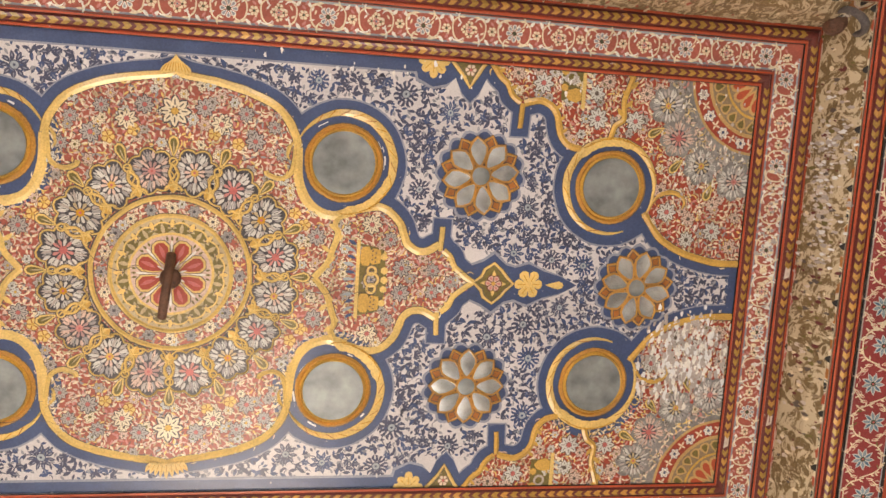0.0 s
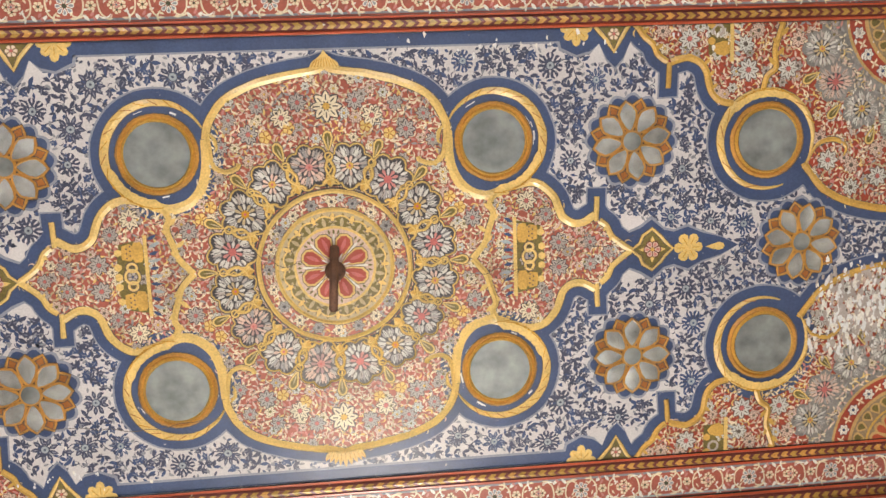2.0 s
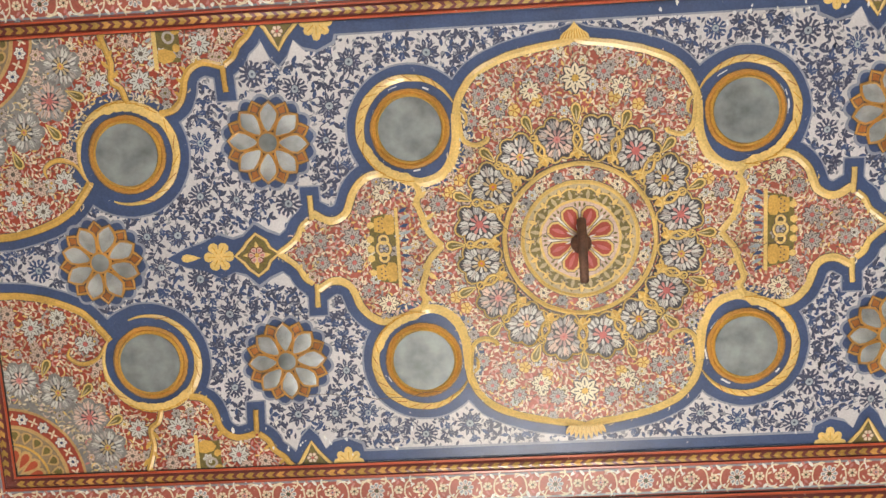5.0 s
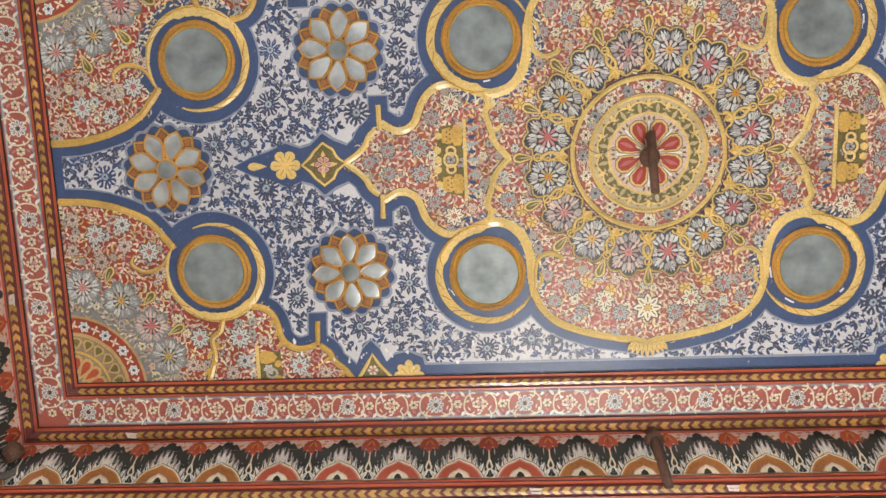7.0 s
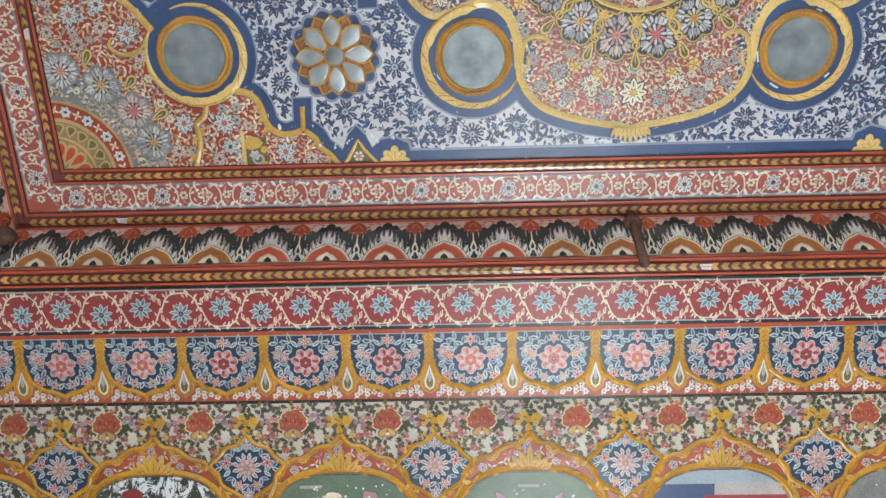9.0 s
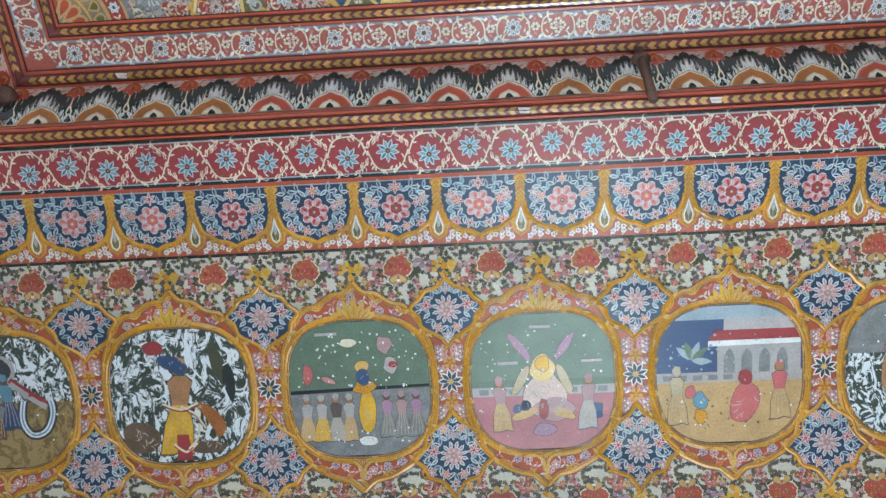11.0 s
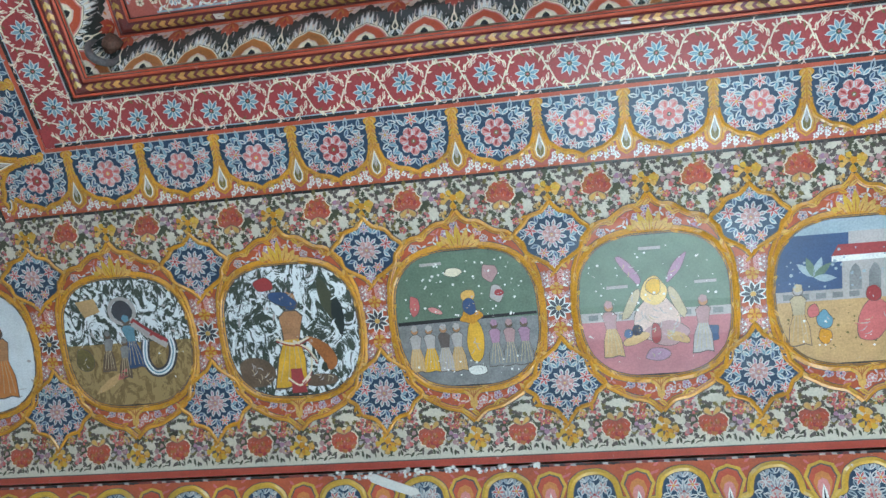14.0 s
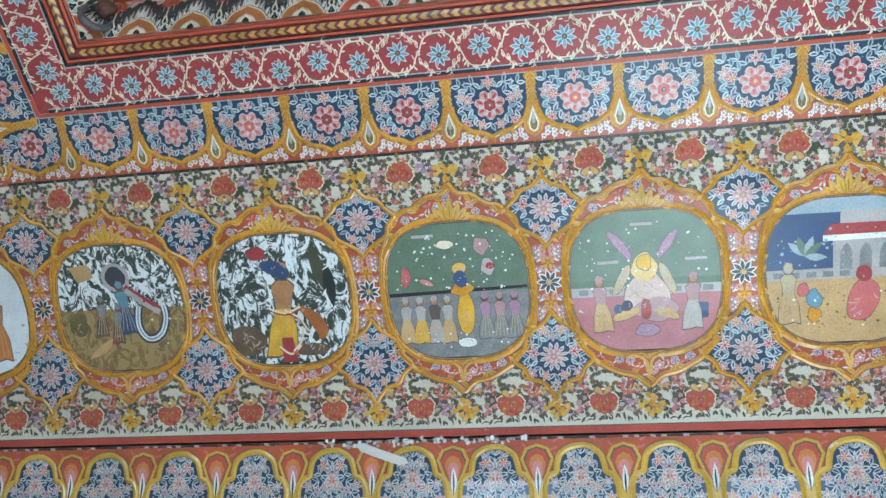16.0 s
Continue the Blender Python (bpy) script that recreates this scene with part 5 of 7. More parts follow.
        c.leaf(s * (q - 0.018), 0.36 * L, 0.2 * L, 0.004, math.pi / 2, 0.0028, DUSK)
    return c.mesh("lotus_leaf")


lot = [lotus_cell(True), lotus_cell(False)]
pieces(lambda i: lot[(i // 5) % 2], "lotus_leaf", cove, 0.19, -0.038, at_lotus, 0.1, spare=-0.05)


# crimson band: star flowers in cream vines
def star_cell(down):
    c = Canvas(at_red, at_red.lens[1:-1])
    L, m, q = at_red.length, at_red.length * (0.58 if down else 0.46), 0.0655
    s = -1 if down else 1
    for i in range(9):
        a = 2 * math.pi * i / 9 + 0.2 + 0.3 * down
        c.leaf(0, m, 0.040, 0.0185, a, 0.0016, PEARL)
        c.leaf(0.007 * math.cos(a), m + 0.007 * math.sin(a), 0.028, 0.0105, a, 0.0021, SKYBLUE)
        c.leaf(0.012 * math.cos(a), m + 0.012 * math.sin(a), 0.02, 0.0032, a, 0.0026, NAVY if i % 2 else PALEBLUE)
    c.face(circle(0, m, 0.009, 8), 0.003, LEAF)
    c.face(circle(0, m, 0.004, 6), 0.0034, ROSE)
    # the vine loops round the flower and crosses between flowers
    loop = spline([(-q, L * (0.5 - 0.05 * s)), (-q * 0.72, L * (0.5 + 0.24 * s)), (-0.025, L * (0.5 + 0.35 * s)), (0.012, L * (0.5 + 0.36 * s)), (q * 0.62, L * (0.5 + 0.28 * s)), (q * 0.85, L * (0.5 + 0.1 * s)), (q, L * (0.5 - 0.05 * s))], 4)
    c.ribbon(loop, 0.0045, 0.0014, CREAM)
    for e in (1, -1):
        x = e * q
        c.ribbon(spline([(x, L * (0.5 - 0.1 * s)), (x - e * 0.01, L * (0.5 - 0.25 * s)), (x - e * 0.03, L * (0.5 - 0.36 * s))], 4), 0.0042, 0.0015, CREAM)
        for k, (du, dv, a) in enumerate(((0.004, -0.1, 0.0), (0.016, -0.17, 0.5), (0.03, -0.33, 0.9))):
            p = (x - e * du, L * (0.5 + dv * s))
            c.leaf(p[0], p[1], 0.026, 0.012, math.atan2(-s, -e * a), 0.0018, CREAM)
            c.leaf(p[0], p[1], 0.018, 0.0045, math.atan2(-s, -e * a), 0.0023, ROSE)
        for du, dv, a in ((0.02, 0.26, 0.9), (0.035, 0.32, 2.2), (0.05, 0.34, 1.4), (0.012, 0.15, 1.9)):
            c.leaf(x - e * du, L * (0.5 + dv * s), 0.019, 0.0075, s * a if e > 0 else math.pi - s * a, 0.0017, CREAM)
        c.wisp(x - e * 0.02, L * (0.5 - 0.33 * s), 0.03, (0.3 if e < 0 else 2.8), e * s * 0.8, 0.004, 0.0016, BLUSH)
    rr = random.Random(40 + down)
    for k in range(3, len(loop) - 3, 2):
        a = math.atan2(loop[k + 1][1] - loop[k][1], loop[k + 1][0] - loop[k][0])
        c.leaf(*loop[k], rr.uniform(0.014, 0.022), 0.0068, a + rr.choice((0.9, -0.9)), 0.0018, rr.choice((CREAM, CREAM, BLUSH, OLIVE)))
    for u, v in ((-0.045, 0.5 - 0.3 * s), (0.045, 0.5 - 0.3 * s), (0.0, 0.5 - 0.38 * s), (-0.03, 0.5 - 0.4 * s), (0.03, 0.5 - 0.4 * s)):
        c.wisp(u, v * L, 0.024, rr.uniform(0, 6.28), rr.choice((1, -1)), 0.0036, 0.0014, BLUSH)
        c.leaf(u, v * L, 0.016, 0.006, rr.uniform(0, 6.28), 0.0018, CREAM)
    for v, w, mat in ((0.02, 0.008, BLACK), (0.06, 0.005, DUSK), (0.925, 0.005, PALEBLUE), (0.975, 0.013, BLACK)):
        c.face([(-q, v * L - w / 2), (q, v * L - w / 2), (q, v * L + w / 2), (-q, v * L + w / 2)], 0.0012, mat)
    return c.mesh("star_flower")


sm = [star_cell(True), star_cell(False)]
pieces(lambda i: sm[i % 2], "star_flower", red_band, 0.131, -0.027, at_red, 0.08)

# navy scallops with gold pendants
BL = at_blue.length


def rimmed(c, u, v, length, wide, ang, h, edge, core):
    """A leaf with a pale rim."""
    c.leaf(u, v, length, wide, ang, h, edge)
    c.leaf(u + 0.14 * length * math.cos(ang), v + 0.14 * length * math.sin(ang), length * 0.66, wide * 0.42, ang, h + 0.0005, core)


def tea_rose(c, u, v, r, h, outer, core, eye):
    """An open rose, its petals rimmed in white."""
    c.face(lobed(u, v, r * 1.08, 7, 0.24, 0.2), h, PEARL)
    for i in range(7):
        a = 0.2 + 2 * math.pi * (i + 0.5) / 7
        c.drop(u + 0.3 * r * math.cos(a), v + 0.3 * r * math.sin(a), r * 0.70, r * 0.68, a, h + 0.0006 + 0.00003 * i, outer)
        c.leaf(u + 0.45 * r * math.cos(a), v + 0.45 * r * math.sin(a), r * 0.5, r * 0.2, a + 0.3, h + 0.0011, core)
        c.leaf(u + 0.5 * r * math.cos(a - 0.2), v + 0.5 * r * math.sin(a - 0.2), r * 0.4, r * 0.08, a - 0.3, h + 0.0013, PEARL)
    c.face(lobed(u, v, r * 0.5, 6, 0.25), h + 0.0014, PEARL)
    for i in range(6):
        a = 2 * math.pi * (i + 0.5) / 6
        c.drop(u, v, r * 0.45, r * 0.36, a, h + 0.0019 + 0.00003 * i, core)
    c.face(circle(u, v, r * 0.16, 8), h + 0.0026, eye)
    c.face(circle(u, v, r * 0.07, 6), h + 0.003, PEARL)


def garland(c, test, m, h, seed, rings=((0.07, 7), (0.095, 10), (0.122, 13), (0.15, 17), (0.18, 21)), core=None, bud=None):
    """Rimmed leaves and small star flowers in rings round a heart, the same on both sides."""
    r = random.Random(seed)
    cores, buds = core or (NAVY, SKYBLUE, DEEPBLUE), bud or (PINK, MAUVE, ROSE, LILAC)
    for k, (rad, n) in enumerate(rings):
        for i in range(n + 1):
            a = -math.pi / 2 + math.pi * i / n
            u, v = rad * math.cos(a), m + rad * math.sin(a)
            if u < 0.004:
                u = 0.0
            if not test((u, v)):
                continue
            flower, t, size, col = (i + 2 * k) % 3 == 0, r.uniform(-0.7, 0.7), r.uniform(0.85, 1.1), r.choice(cores)
            tone, eye = r.choice(buds), r.choice((GOLD, CRIMSON, PEARL))
            for s in ((1, -1) if u else (1,)):
                d = a if s > 0 else math.pi - a
                if flower:
                    c.star(s * u, v, 0.0235 * size, 6, PEARL, tone, eye, h + 0.0012, turn=d)
                else:
                    e = 0.013
                    for j in (0.62, -0.62):
                        x = d + s * j + s * 0.4 * t
                        rimmed(c, s * u - e * math.cos(d), v - e * math.sin(d), 0.033 * size, 0.0165, x, h, PEARL if j > 0 else PALEBLUE, col)


def scallop_cell(kind):
    c = Canvas(at_blue, at_blue.lens[1:-1])
    q = 0.135
    edge = [(0.0, 0.86), (0.03, 0.80), (0.062, 0.775), (0.085, 0.71), (0.108, 0.64), (0.12, 0.52), (0.124, 0.42), (0.130, 0.3), (0.128, 0.2), (0.130, 0.06)]
    outline = [(u, v * BL) for u, v in edge] + [(-u, v * BL) for u, v in reversed(edge[1:])]
    c.face([(-q, 0), (q, 0), (q, 0.05 * BL), (-q, 0.05 * BL)], 0.0006, VERMIL)
    c.face([(-q, 0.05 * BL), (q, 0.05 * BL), (q, 0.064 * BL), (-q, 0.064 * BL)], 0.0030, DUSK)
    c.face([(-q, 0.925 * BL), (q, 0.925 * BL), (q, 0.955 * BL), (-q, 0.955 * BL)], 0.001, FRAMERED)
    c.face([(-q, 0.955 * BL), (q, 0.955 * BL), (q, 0.998 * BL), (-q, 0.998 * BL)], 0.001, BLACK)
    c.slab(outline, 0.0014, DEEPBLUE, 0.001)
    m = 0.43 * BL
    garland(c, lambda p: inside((p[0] * 1.14, m + (p[1] - m) * 1.12), outline), m, 0.0022, 5 + kind)
    tea_rose(c, 0, m, 0.046, 0.0040, (SALMON, PINK, SALMON)[kind], (ROSE, CRIMSON, ROSE)[kind], (GOLD, OLIVE, LEAF)[kind])
    for s in (1, -1):
        e = [(s * u, v * BL) for u, v in spline([(a, b) for a, b in edge[:7]], 4)]
        c.ribbon(e, 0.015, 0.0024, OCHRE, ridge=0.003)
        for i in range(1, len(e) - 2, 2):
            c.leaf(e[i][0], e[i][1], 0.022, 0.012, (0.9 if s > 0 else 2.24) + (0.6 if i % 4 == 1 else -0.5), 0.0058, (GOLD, OCHRE, YELLOWGOLD)[i % 3])
            c.leaf(e[i][0], e[i][1], 0.014, 0.003, (0.9 if s > 0 else 2.24) + (0.6 if i % 4 == 1 else -0.5), 0.0063, RUST)
        # pendant, half of it in each cell
        d = 0.0002 * s
        c.slab([(s * u, v * BL) for u, v in ((q, 0.05), (q - 0.013, 0.055), (q - 0.021, 0.09), (q - 0.019, 0.13), (q - 0.011, 0.15), (q - 0.017, 0.21), (q - 0.008, 0.27), (q - 0.006, 0.36), (q - 0.012, 0.44), (q - 0.026, 0.54), (q - 0.034, 0.66), (q - 0.027, 0.82), (q, 0.90))], 0.0040 + d, OCHRE)
        for i in range(6):
            c.leaf(s * (q - 0.003), (0.06 + 0.065 * i) * BL, 0.025, 0.011, math.pi / 2 + s * 0.5, 0.0050 + 0.0002 * i, (GOLD, YELLOWGOLD, OCHREGOLD)[i % 3])
            c.leaf(s * (q - 0.003), (0.08 + 0.065 * i) * BL, 0.016, 0.003, math.pi / 2 + s * 0.5, 0.0064, RUST)
        for k, (w, v0, v1, mat) in enumerate(((0.025, 0.44, 0.87, RUST), (0.022, 0.46, 0.85, GOLD), (0.016, 0.49, 0.83, WHITE), (0.012, 0.54, 0.81, OLIVE), (0.006, 0.52, 0.72, DUSK))):
            c.face([(s * u, v * BL) for u, v in ((q, v0), (q - w * 0.45, v0 + 0.3 * (v1 - v0)), (q - w, v0 + 0.62 * (v1 - v0)), (q - w * 0.75, v0 + 0.88 * (v1 - v0)), (q, v1))], 0.0068 + 0.0005 * k + d, mat)
        for u, v in ((0.03, 0.895), (0.05, 0.86), (0.072, 0.835), (0.072, 0.89), (0.093, 0.86), (0.092, 0.80), (0.105, 0.895)):
            c.flower(s * u, v * BL, 0.0095, 5, WHITE, PINK, 0.0018)
            c.leaf(s * u, v * BL, 0.018, 0.006, 5 * u * 40, 0.0015, BLUSH)
    return c.mesh("flower_scallop")


bmz = [scallop_cell(k) for k in range(3)]
pieces(lambda i: bmz[2] if i == 1 else bmz[(i * 7 // 3) % 2], "flower_scallop", blue_band, 0.27, -0.26 + 0.27 * 0, at_blue, 0.15, spare=-0.05)

# ---- frieze of picture medallions ----
F = at_frieze.length
PITCH, PIC0 = 0.622, -0.965


def frieze_sides(side, u):
    return side in ("north", "west")


def super_oval(rx, ry, cv, n=44, p=0.74):
    out = []
    for i in range(n):
        a = 2 * math.pi * i / n
        ca, sa = math.cos(a), math.sin(a)
        out.append((rx * math.copysign(abs(ca) ** p, ca), cv + ry * math.copysign(abs(sa) ** p, sa)))
    return out


CARD_V, RX, RY = 0.484 * F, 0.241, 0.243 * F


def picture_frame():
    c = Canvas(at_frieze, at_frieze.lens[1:-1])
    edge = [(0, 0.106), (0.03, 0.142), (0.075, 0.152), (0.125, 0.185), (0.165, 0.195), (0.205, 0.24), (0.242, 0.32), (0.258, 0.40), (0.262, 0.485),
            (0.258, 0.57), (0.245, 0.64), (0.225, 0.70), (0.185, 0.745), (0.14, 0.775), (0.09, 0.80), (0.04, 0.812), (0, 0.848)]
    sm_e = spline(edge, 4)
    outline = [(u, v * F) for u, v in sm_e] + [(-u, v * F) for u, v in reversed(sm_e[1:-1])]
    c.slab(outline, 0.0024, FRAMERED, 0.001)
    keep = super_oval(RX + 0.03, RY + 0.03, CARD_V)
    shrunk = [(u * 0.94, CARD_V + (v - CARD_V) * 0.95) for u, v in outline]

    def floret(c, u, v, rr):
        a = rr.uniform(0, 6.28)
        if rr.random() < 0.5:
            c.flower(u, v, 0.0135, 5, rr.choice((LILAC, MAUVE, PINK)), rr.choice((NAVY, WHITE, CRIMSON)), 0.0042, rim=PEARL, turn=a)
        else:
            for k in (0, 2.0, 4.1):
                c.leaf(u, v, 0.02, 0.0075, a + k, 0.0036, rr.choice((PEARL, BLUSH, PINK, LILAC)))
    fill(c, lambda p: inside(p, shrunk) and not inside(p, keep), (-0.26, 0.26, 0.1 * F, 0.86 * F), 0.0285, floret, 77, 0.3)
    for s in (1, -1):
        e = [(s * u, v * F) for u, v in sm_e]
        c.ribbon(e, 0.018, 0.003, OCHRE, ridge=0.004)
        c.ribbon(e, 0.003, 0.0072, RUST, shift=0.004 * s)
        for i in range(2, len(e) - 1, 4):
            c.leaf(e[i][0], e[i][1], 0.036, 0.017, math.atan2(CARD_V - e[i][1], -e[i][0]) + (0.9 if i % 8 < 4 else -0.9), 0.0076, r_gold.choice((OCHRE, GOLD, YELLOWGOLD)))
            c.leaf(e[i][0], e[i][1], 0.03, 0.004, math.atan2(CARD_V - e[i][1], -e[i][0]) + (0.9 if i % 8 < 4 else -0.9), 0.0081, RUST)
    band = super_oval(RX + 0.014, RY + 0.014, CARD_V)
    c.ribbon(band, 0.024, 0.003, OCHRE, closed=True, ridge=0.006)
    c.ribbon(super_oval(RX + 0.006, RY + 0.006, CARD_V), 0.003, 0.0075, UMBER, closed=True)
    for i in range(0, len(band), 2):
        (u0, v0), (u1, v1) = band[i], band[(i + 1) % len(band)]
        c.leaf(u0, v0, 0.034, 0.012, math.atan2(v1 - v0, u1 - u0) + (0.35 if i % 4 else -0.35), 0.0096, r_gold.choice((GOLD, OCHRE, YELLOWGOLD)))
        c.leaf(u0, v0, 0.024, 0.004, math.atan2(v1 - v0, u1 - u0) + (0.35 if i % 4 else -0.35), 0.0101, RUST)
    # leafy tufts above and below
    for cv, d in ((0.232, -1), (0.735, 1)):
        for i in range(7):
            a = d * math.pi / 2 + (i - 3) * 0.34
            c.leaf(0.012 * (i - 3), cv * F, 0.08 - 0.012 * abs(i - 3), 0.026, a, 0.0085 + 0.0002 * i, r_gold.choice((GOLD, YELLOWGOLD)))
            c.leaf(0.012 * (i - 3), cv * F, 0.05 - 0.008 * abs(i - 3), 0.004, a, 0.0102, RUST)
    return c.mesh("picture_frame")


r_gold = random.Random(9)


def star_panel():
    c = Canvas(at_frieze, at_frieze.lens[1:-1])
    c.face([(-0.09, 0.31 * F), (0.09, 0.31 * F), (0.09, 0.62 * F), (-0.09, 0.62 * F)], 0.0016, FRAMERED)
    m = 0.474 * F
    c.star(0, m, 0.046, 9, WHITE, SLATE, GOLD, 0.0048, turn=0.39)
    for v, mat in ((0.405, OCHRE), (0.545, OCHRE)):
        c.flower(0, v * F, 0.022, 5, mat, OCHRE, 0.0048, inner=GOLD, turn=-1.57 if v < 0.47 else 1.57)
    for s in (1, -1):
        for v in (0.35, 0.365, 0.385, 0.425, 0.525, 0.565, 0.585, 0.6):
            c.flower(s * 0.016, v * F, 0.011, 5, PINK, CRIMSON, 0.0047, rim=BLUSH)
            c.leaf(s * 0.012, v * F, 0.03, 0.012, 0.5 if s > 0 else 2.6, 0.0044, WHITE)
            c.flower(s * 0.038, v * F, 0.011, 5, MAUVE, WHITE, 0.005)
    return c.mesh("star_panel")


def lozenge(top):
    c = Canvas(at_frieze, at_frieze.lens[1:-1])
    if top:
        e = [(0, 0.102), (0.03, 0.135), (0.07, 0.148), (0.092, 0.175), (0.122, 0.205), (0.098, 0.235), (0.088, 0.272), (0.05, 0.298), (0.02, 0.318), (0, 0.345)]
    else:
        e = [(0, 0.575), (0.02, 0.608), (0.05, 0.632), (0.088, 0.66), (0.10, 0.705), (0.135, 0.745), (0.1, 0.775), (0.082, 0.81), (0.035, 0.828), (0, 0.878)]
    sm_e = spline(e, 3)
    outline = [(u, v * F) for u, v in sm_e] + [(-u, v * F) for u, v in reversed(sm_e[1:-1])]
    m = (0.212 if top else 0.735) * F
    c.slab(outline, 0.0064, DEEPBLUE, 0.004)
    garland(c, lambda p: inside((p[0] * 1.12, m + (p[1] - m) * 1.1), outline), m, 0.0072, 4, core=(DEEPBLUE, NAVY, SKYBLUE))
    for i in range(12):
        a = 2 * math.pi * (i + 0.5) / 12
        rimmed(c, 0.024 * math.cos(a), m + 0.024 * math.sin(a), 0.027, 0.016, a, 0.0094, PEARL, MAUVE if i % 2 else LILAC)
    tea_rose(c, 0, m, 0.03, 0.0104, SALMON, MAUVE, GOLD)
    c.ribbon(outline, 0.014, 0.0062, OCHRE, closed=True, ridge=0.004)
    for i in range(0, len(outline), 3):
        u, v = outline[i]
        c.leaf(u, v, 0.026, 0.013, math.atan2(v - m, u) + (0.8 if i % 2 else -0.8), 0.009, r_gold.choice((GOLD, OCHRE)))
    return c.mesh("flower_lozenge")


def carnation(c, u, v, r, d, mat, h):
    """A fan-shaped bloom over two yellow sepals; d: which way it opens."""
    n = 24
    fan = [(u + r * (0.93 + 0.1 * (i % 3 == 1)) * math.cos(math.pi * (1.16 - 1.32 * i / n)), v - d * 0.92 * r * (0.93 + 0.1 * (i % 3 == 1)) * math.sin(math.pi * (1.16 - 1.32 * i / n))) for i in range(n + 1)]
    base = (u, v + d * r * 0.75)
    c.face([(u + (x - u) * 1.1, v + (y - v) * 1.1) for x, y in fan] + [(u, v + d * r * 0.95)], h, CREAM)
    c.face(fan + [base], h + 0.0005, mat)
    q = random.Random(int(700 * u) + (3 if d > 0 else 8))
    for tier, (k, m) in enumerate(((0.78, 9), (0.52, 7), (0.26, 5))):
        for i in range(m):
            a = math.pi * (1.1 - 1.2 * (i + 0.5) / m) + q.uniform(-0.1, 0.1)
            x, y = u + k * r * math.cos(a), v - d * k * r * math.sin(a)
            c.face(lobed(x, y, r * q.uniform(0.17, 0.25), 5, 0.25, q.random()), h + 0.0008 + 0.0005 * tier + 0.00003 * i, q.choice((REDROSE, VERMIL, CRIMSON, RUST)))
            c.leaf(x, y, r * 0.2, r * 0.06, math.pi + math.atan2(y - base[1], x - base[0]), h + 0.0012 + 0.0005 * tier, MAROON if i % 2 else SALMON)
    for t in (0.75, -0.75):
        c.drop(u, v + d * r * 0.35, r * 0.85, r * 0.55, d * math.pi / 2 + t, h + 0.0012, UMBER)
        c.drop(u, v + d * r * 0.38, r * 0.78, r * 0.44, d * math.pi / 2 + t, h + 0.0017, SANDY, GOLD)


def tousled(c, u, v, r, mats, h):
    """A small ragged blossom."""
    q = random.Random(int(5000 * u) + int(9000 * v))
    for i in range(9):
        a, d = q.uniform(0, 6.28), q.uniform(0.1, 0.6) * r
        c.drop(u + d * math.cos(a), v + d * math.sin(a), r * 0.6, r * 0.5, a, h + 0.0002 * i, UMBER if i < 3 else mats[i % len(mats)])
    c.face(lobed(u, v, r * 0.3, 5, 0.2), h + 0.002, mats[0])


def meadow(top):
    """One span of the white strip with red carnations, gold and lilac blossoms and dark leaves."""
    c = Canvas(at_frieze, at_frieze.lens[1:-1])
    q = PITCH / 4
    lo, hi = (0.012, 0.175) if top else (0.77, 0.925)

    def weed(c, u, v, rr):
        a = rr.uniform(0, 6.28)
        for k in (0, 1.9):
            c.jag(u, v, 0.027, 0.018, a + k, 0.0016, rr.choice((LEAF, UMBER, UMBER, OLIVE)))
        if rr.random() < 0.3:
            c.flower(u, v, 0.0125, 5, rr.choice((MAUVE, ROSE, REDROSE, ROSE)), GOLD, 0.0022)
    fill(c, lambda p: True, (-q, q, lo * F, hi * F), 0.028, weed, 3 if top else 4)
    d, v0 = (1, 0.066) if top else (-1, 0.892)
    carnation(c, 0, v0 * F, 0.047, d, REDROSE, 0.003)
    for s in (1, -1):
        tousled(c, s * q, (v0 - 0.004 if top else v0 + 0.012) * F, 0.04, (OCHRE, GOLD, YELLOWGOLD), 0.003 + 0.00005 * s)
        tousled(c, s * 0.083, (v0 - 0.006 if top else v0 + 0.008) * F, 0.032, (LILAC, MAUVE, DUSK) if s > 0 else (MAUVE, ROSE, PINK), 0.003)
        tousled(c, s * 0.066, (v0 + d * 0.05) * F, 0.02, (ROSE, MAUVE), 0.003)
        tousled(c, s * 0.115, (v0 + d * 0.045) * F, 0.018, (SANDY, GOLD), 0.003)
        for k in (0.4, 1.1, 1.9):
            c.jag(s * 0.05, v0 * F, 0.04, 0.022, (k if s > 0 else math.pi - k) * d, 0.0024, LEAF)
    if not top:
        rr = random.Random(12)
        for i in range(22):
            u = -q + 2 * q * (i + 0.5) / 22
            c.leaf(u, rr.uniform(0.945, 0.968) * F, rr.uniform(0.016, 0.026), 0.010, -math.pi / 2 + rr.uniform(-1.1, 1.1), 0.0026, rr.choice((LEAF, LEAF, UMBER)))
            if i % 3 == 0:
                c.wisp(u, 0.966 * F, 0.03, -math.pi / 2 + 0.5, rr.choice((0.6, -0.6)), 0.005, 0.0024, LEAF)
        c.face([(-q, 0.977 * F), (q, 0.977 * F), (q, 1.0 * F), (-q, 1.0 * F)], 0.002, CORNERRED)
        c.face([(-q, 0.973 * F), (q, 0.973 * F), (q, 0.977 * F), (-q, 0.977 * F)], 0.002, UMBER)
    return c.mesh("flower_strip")


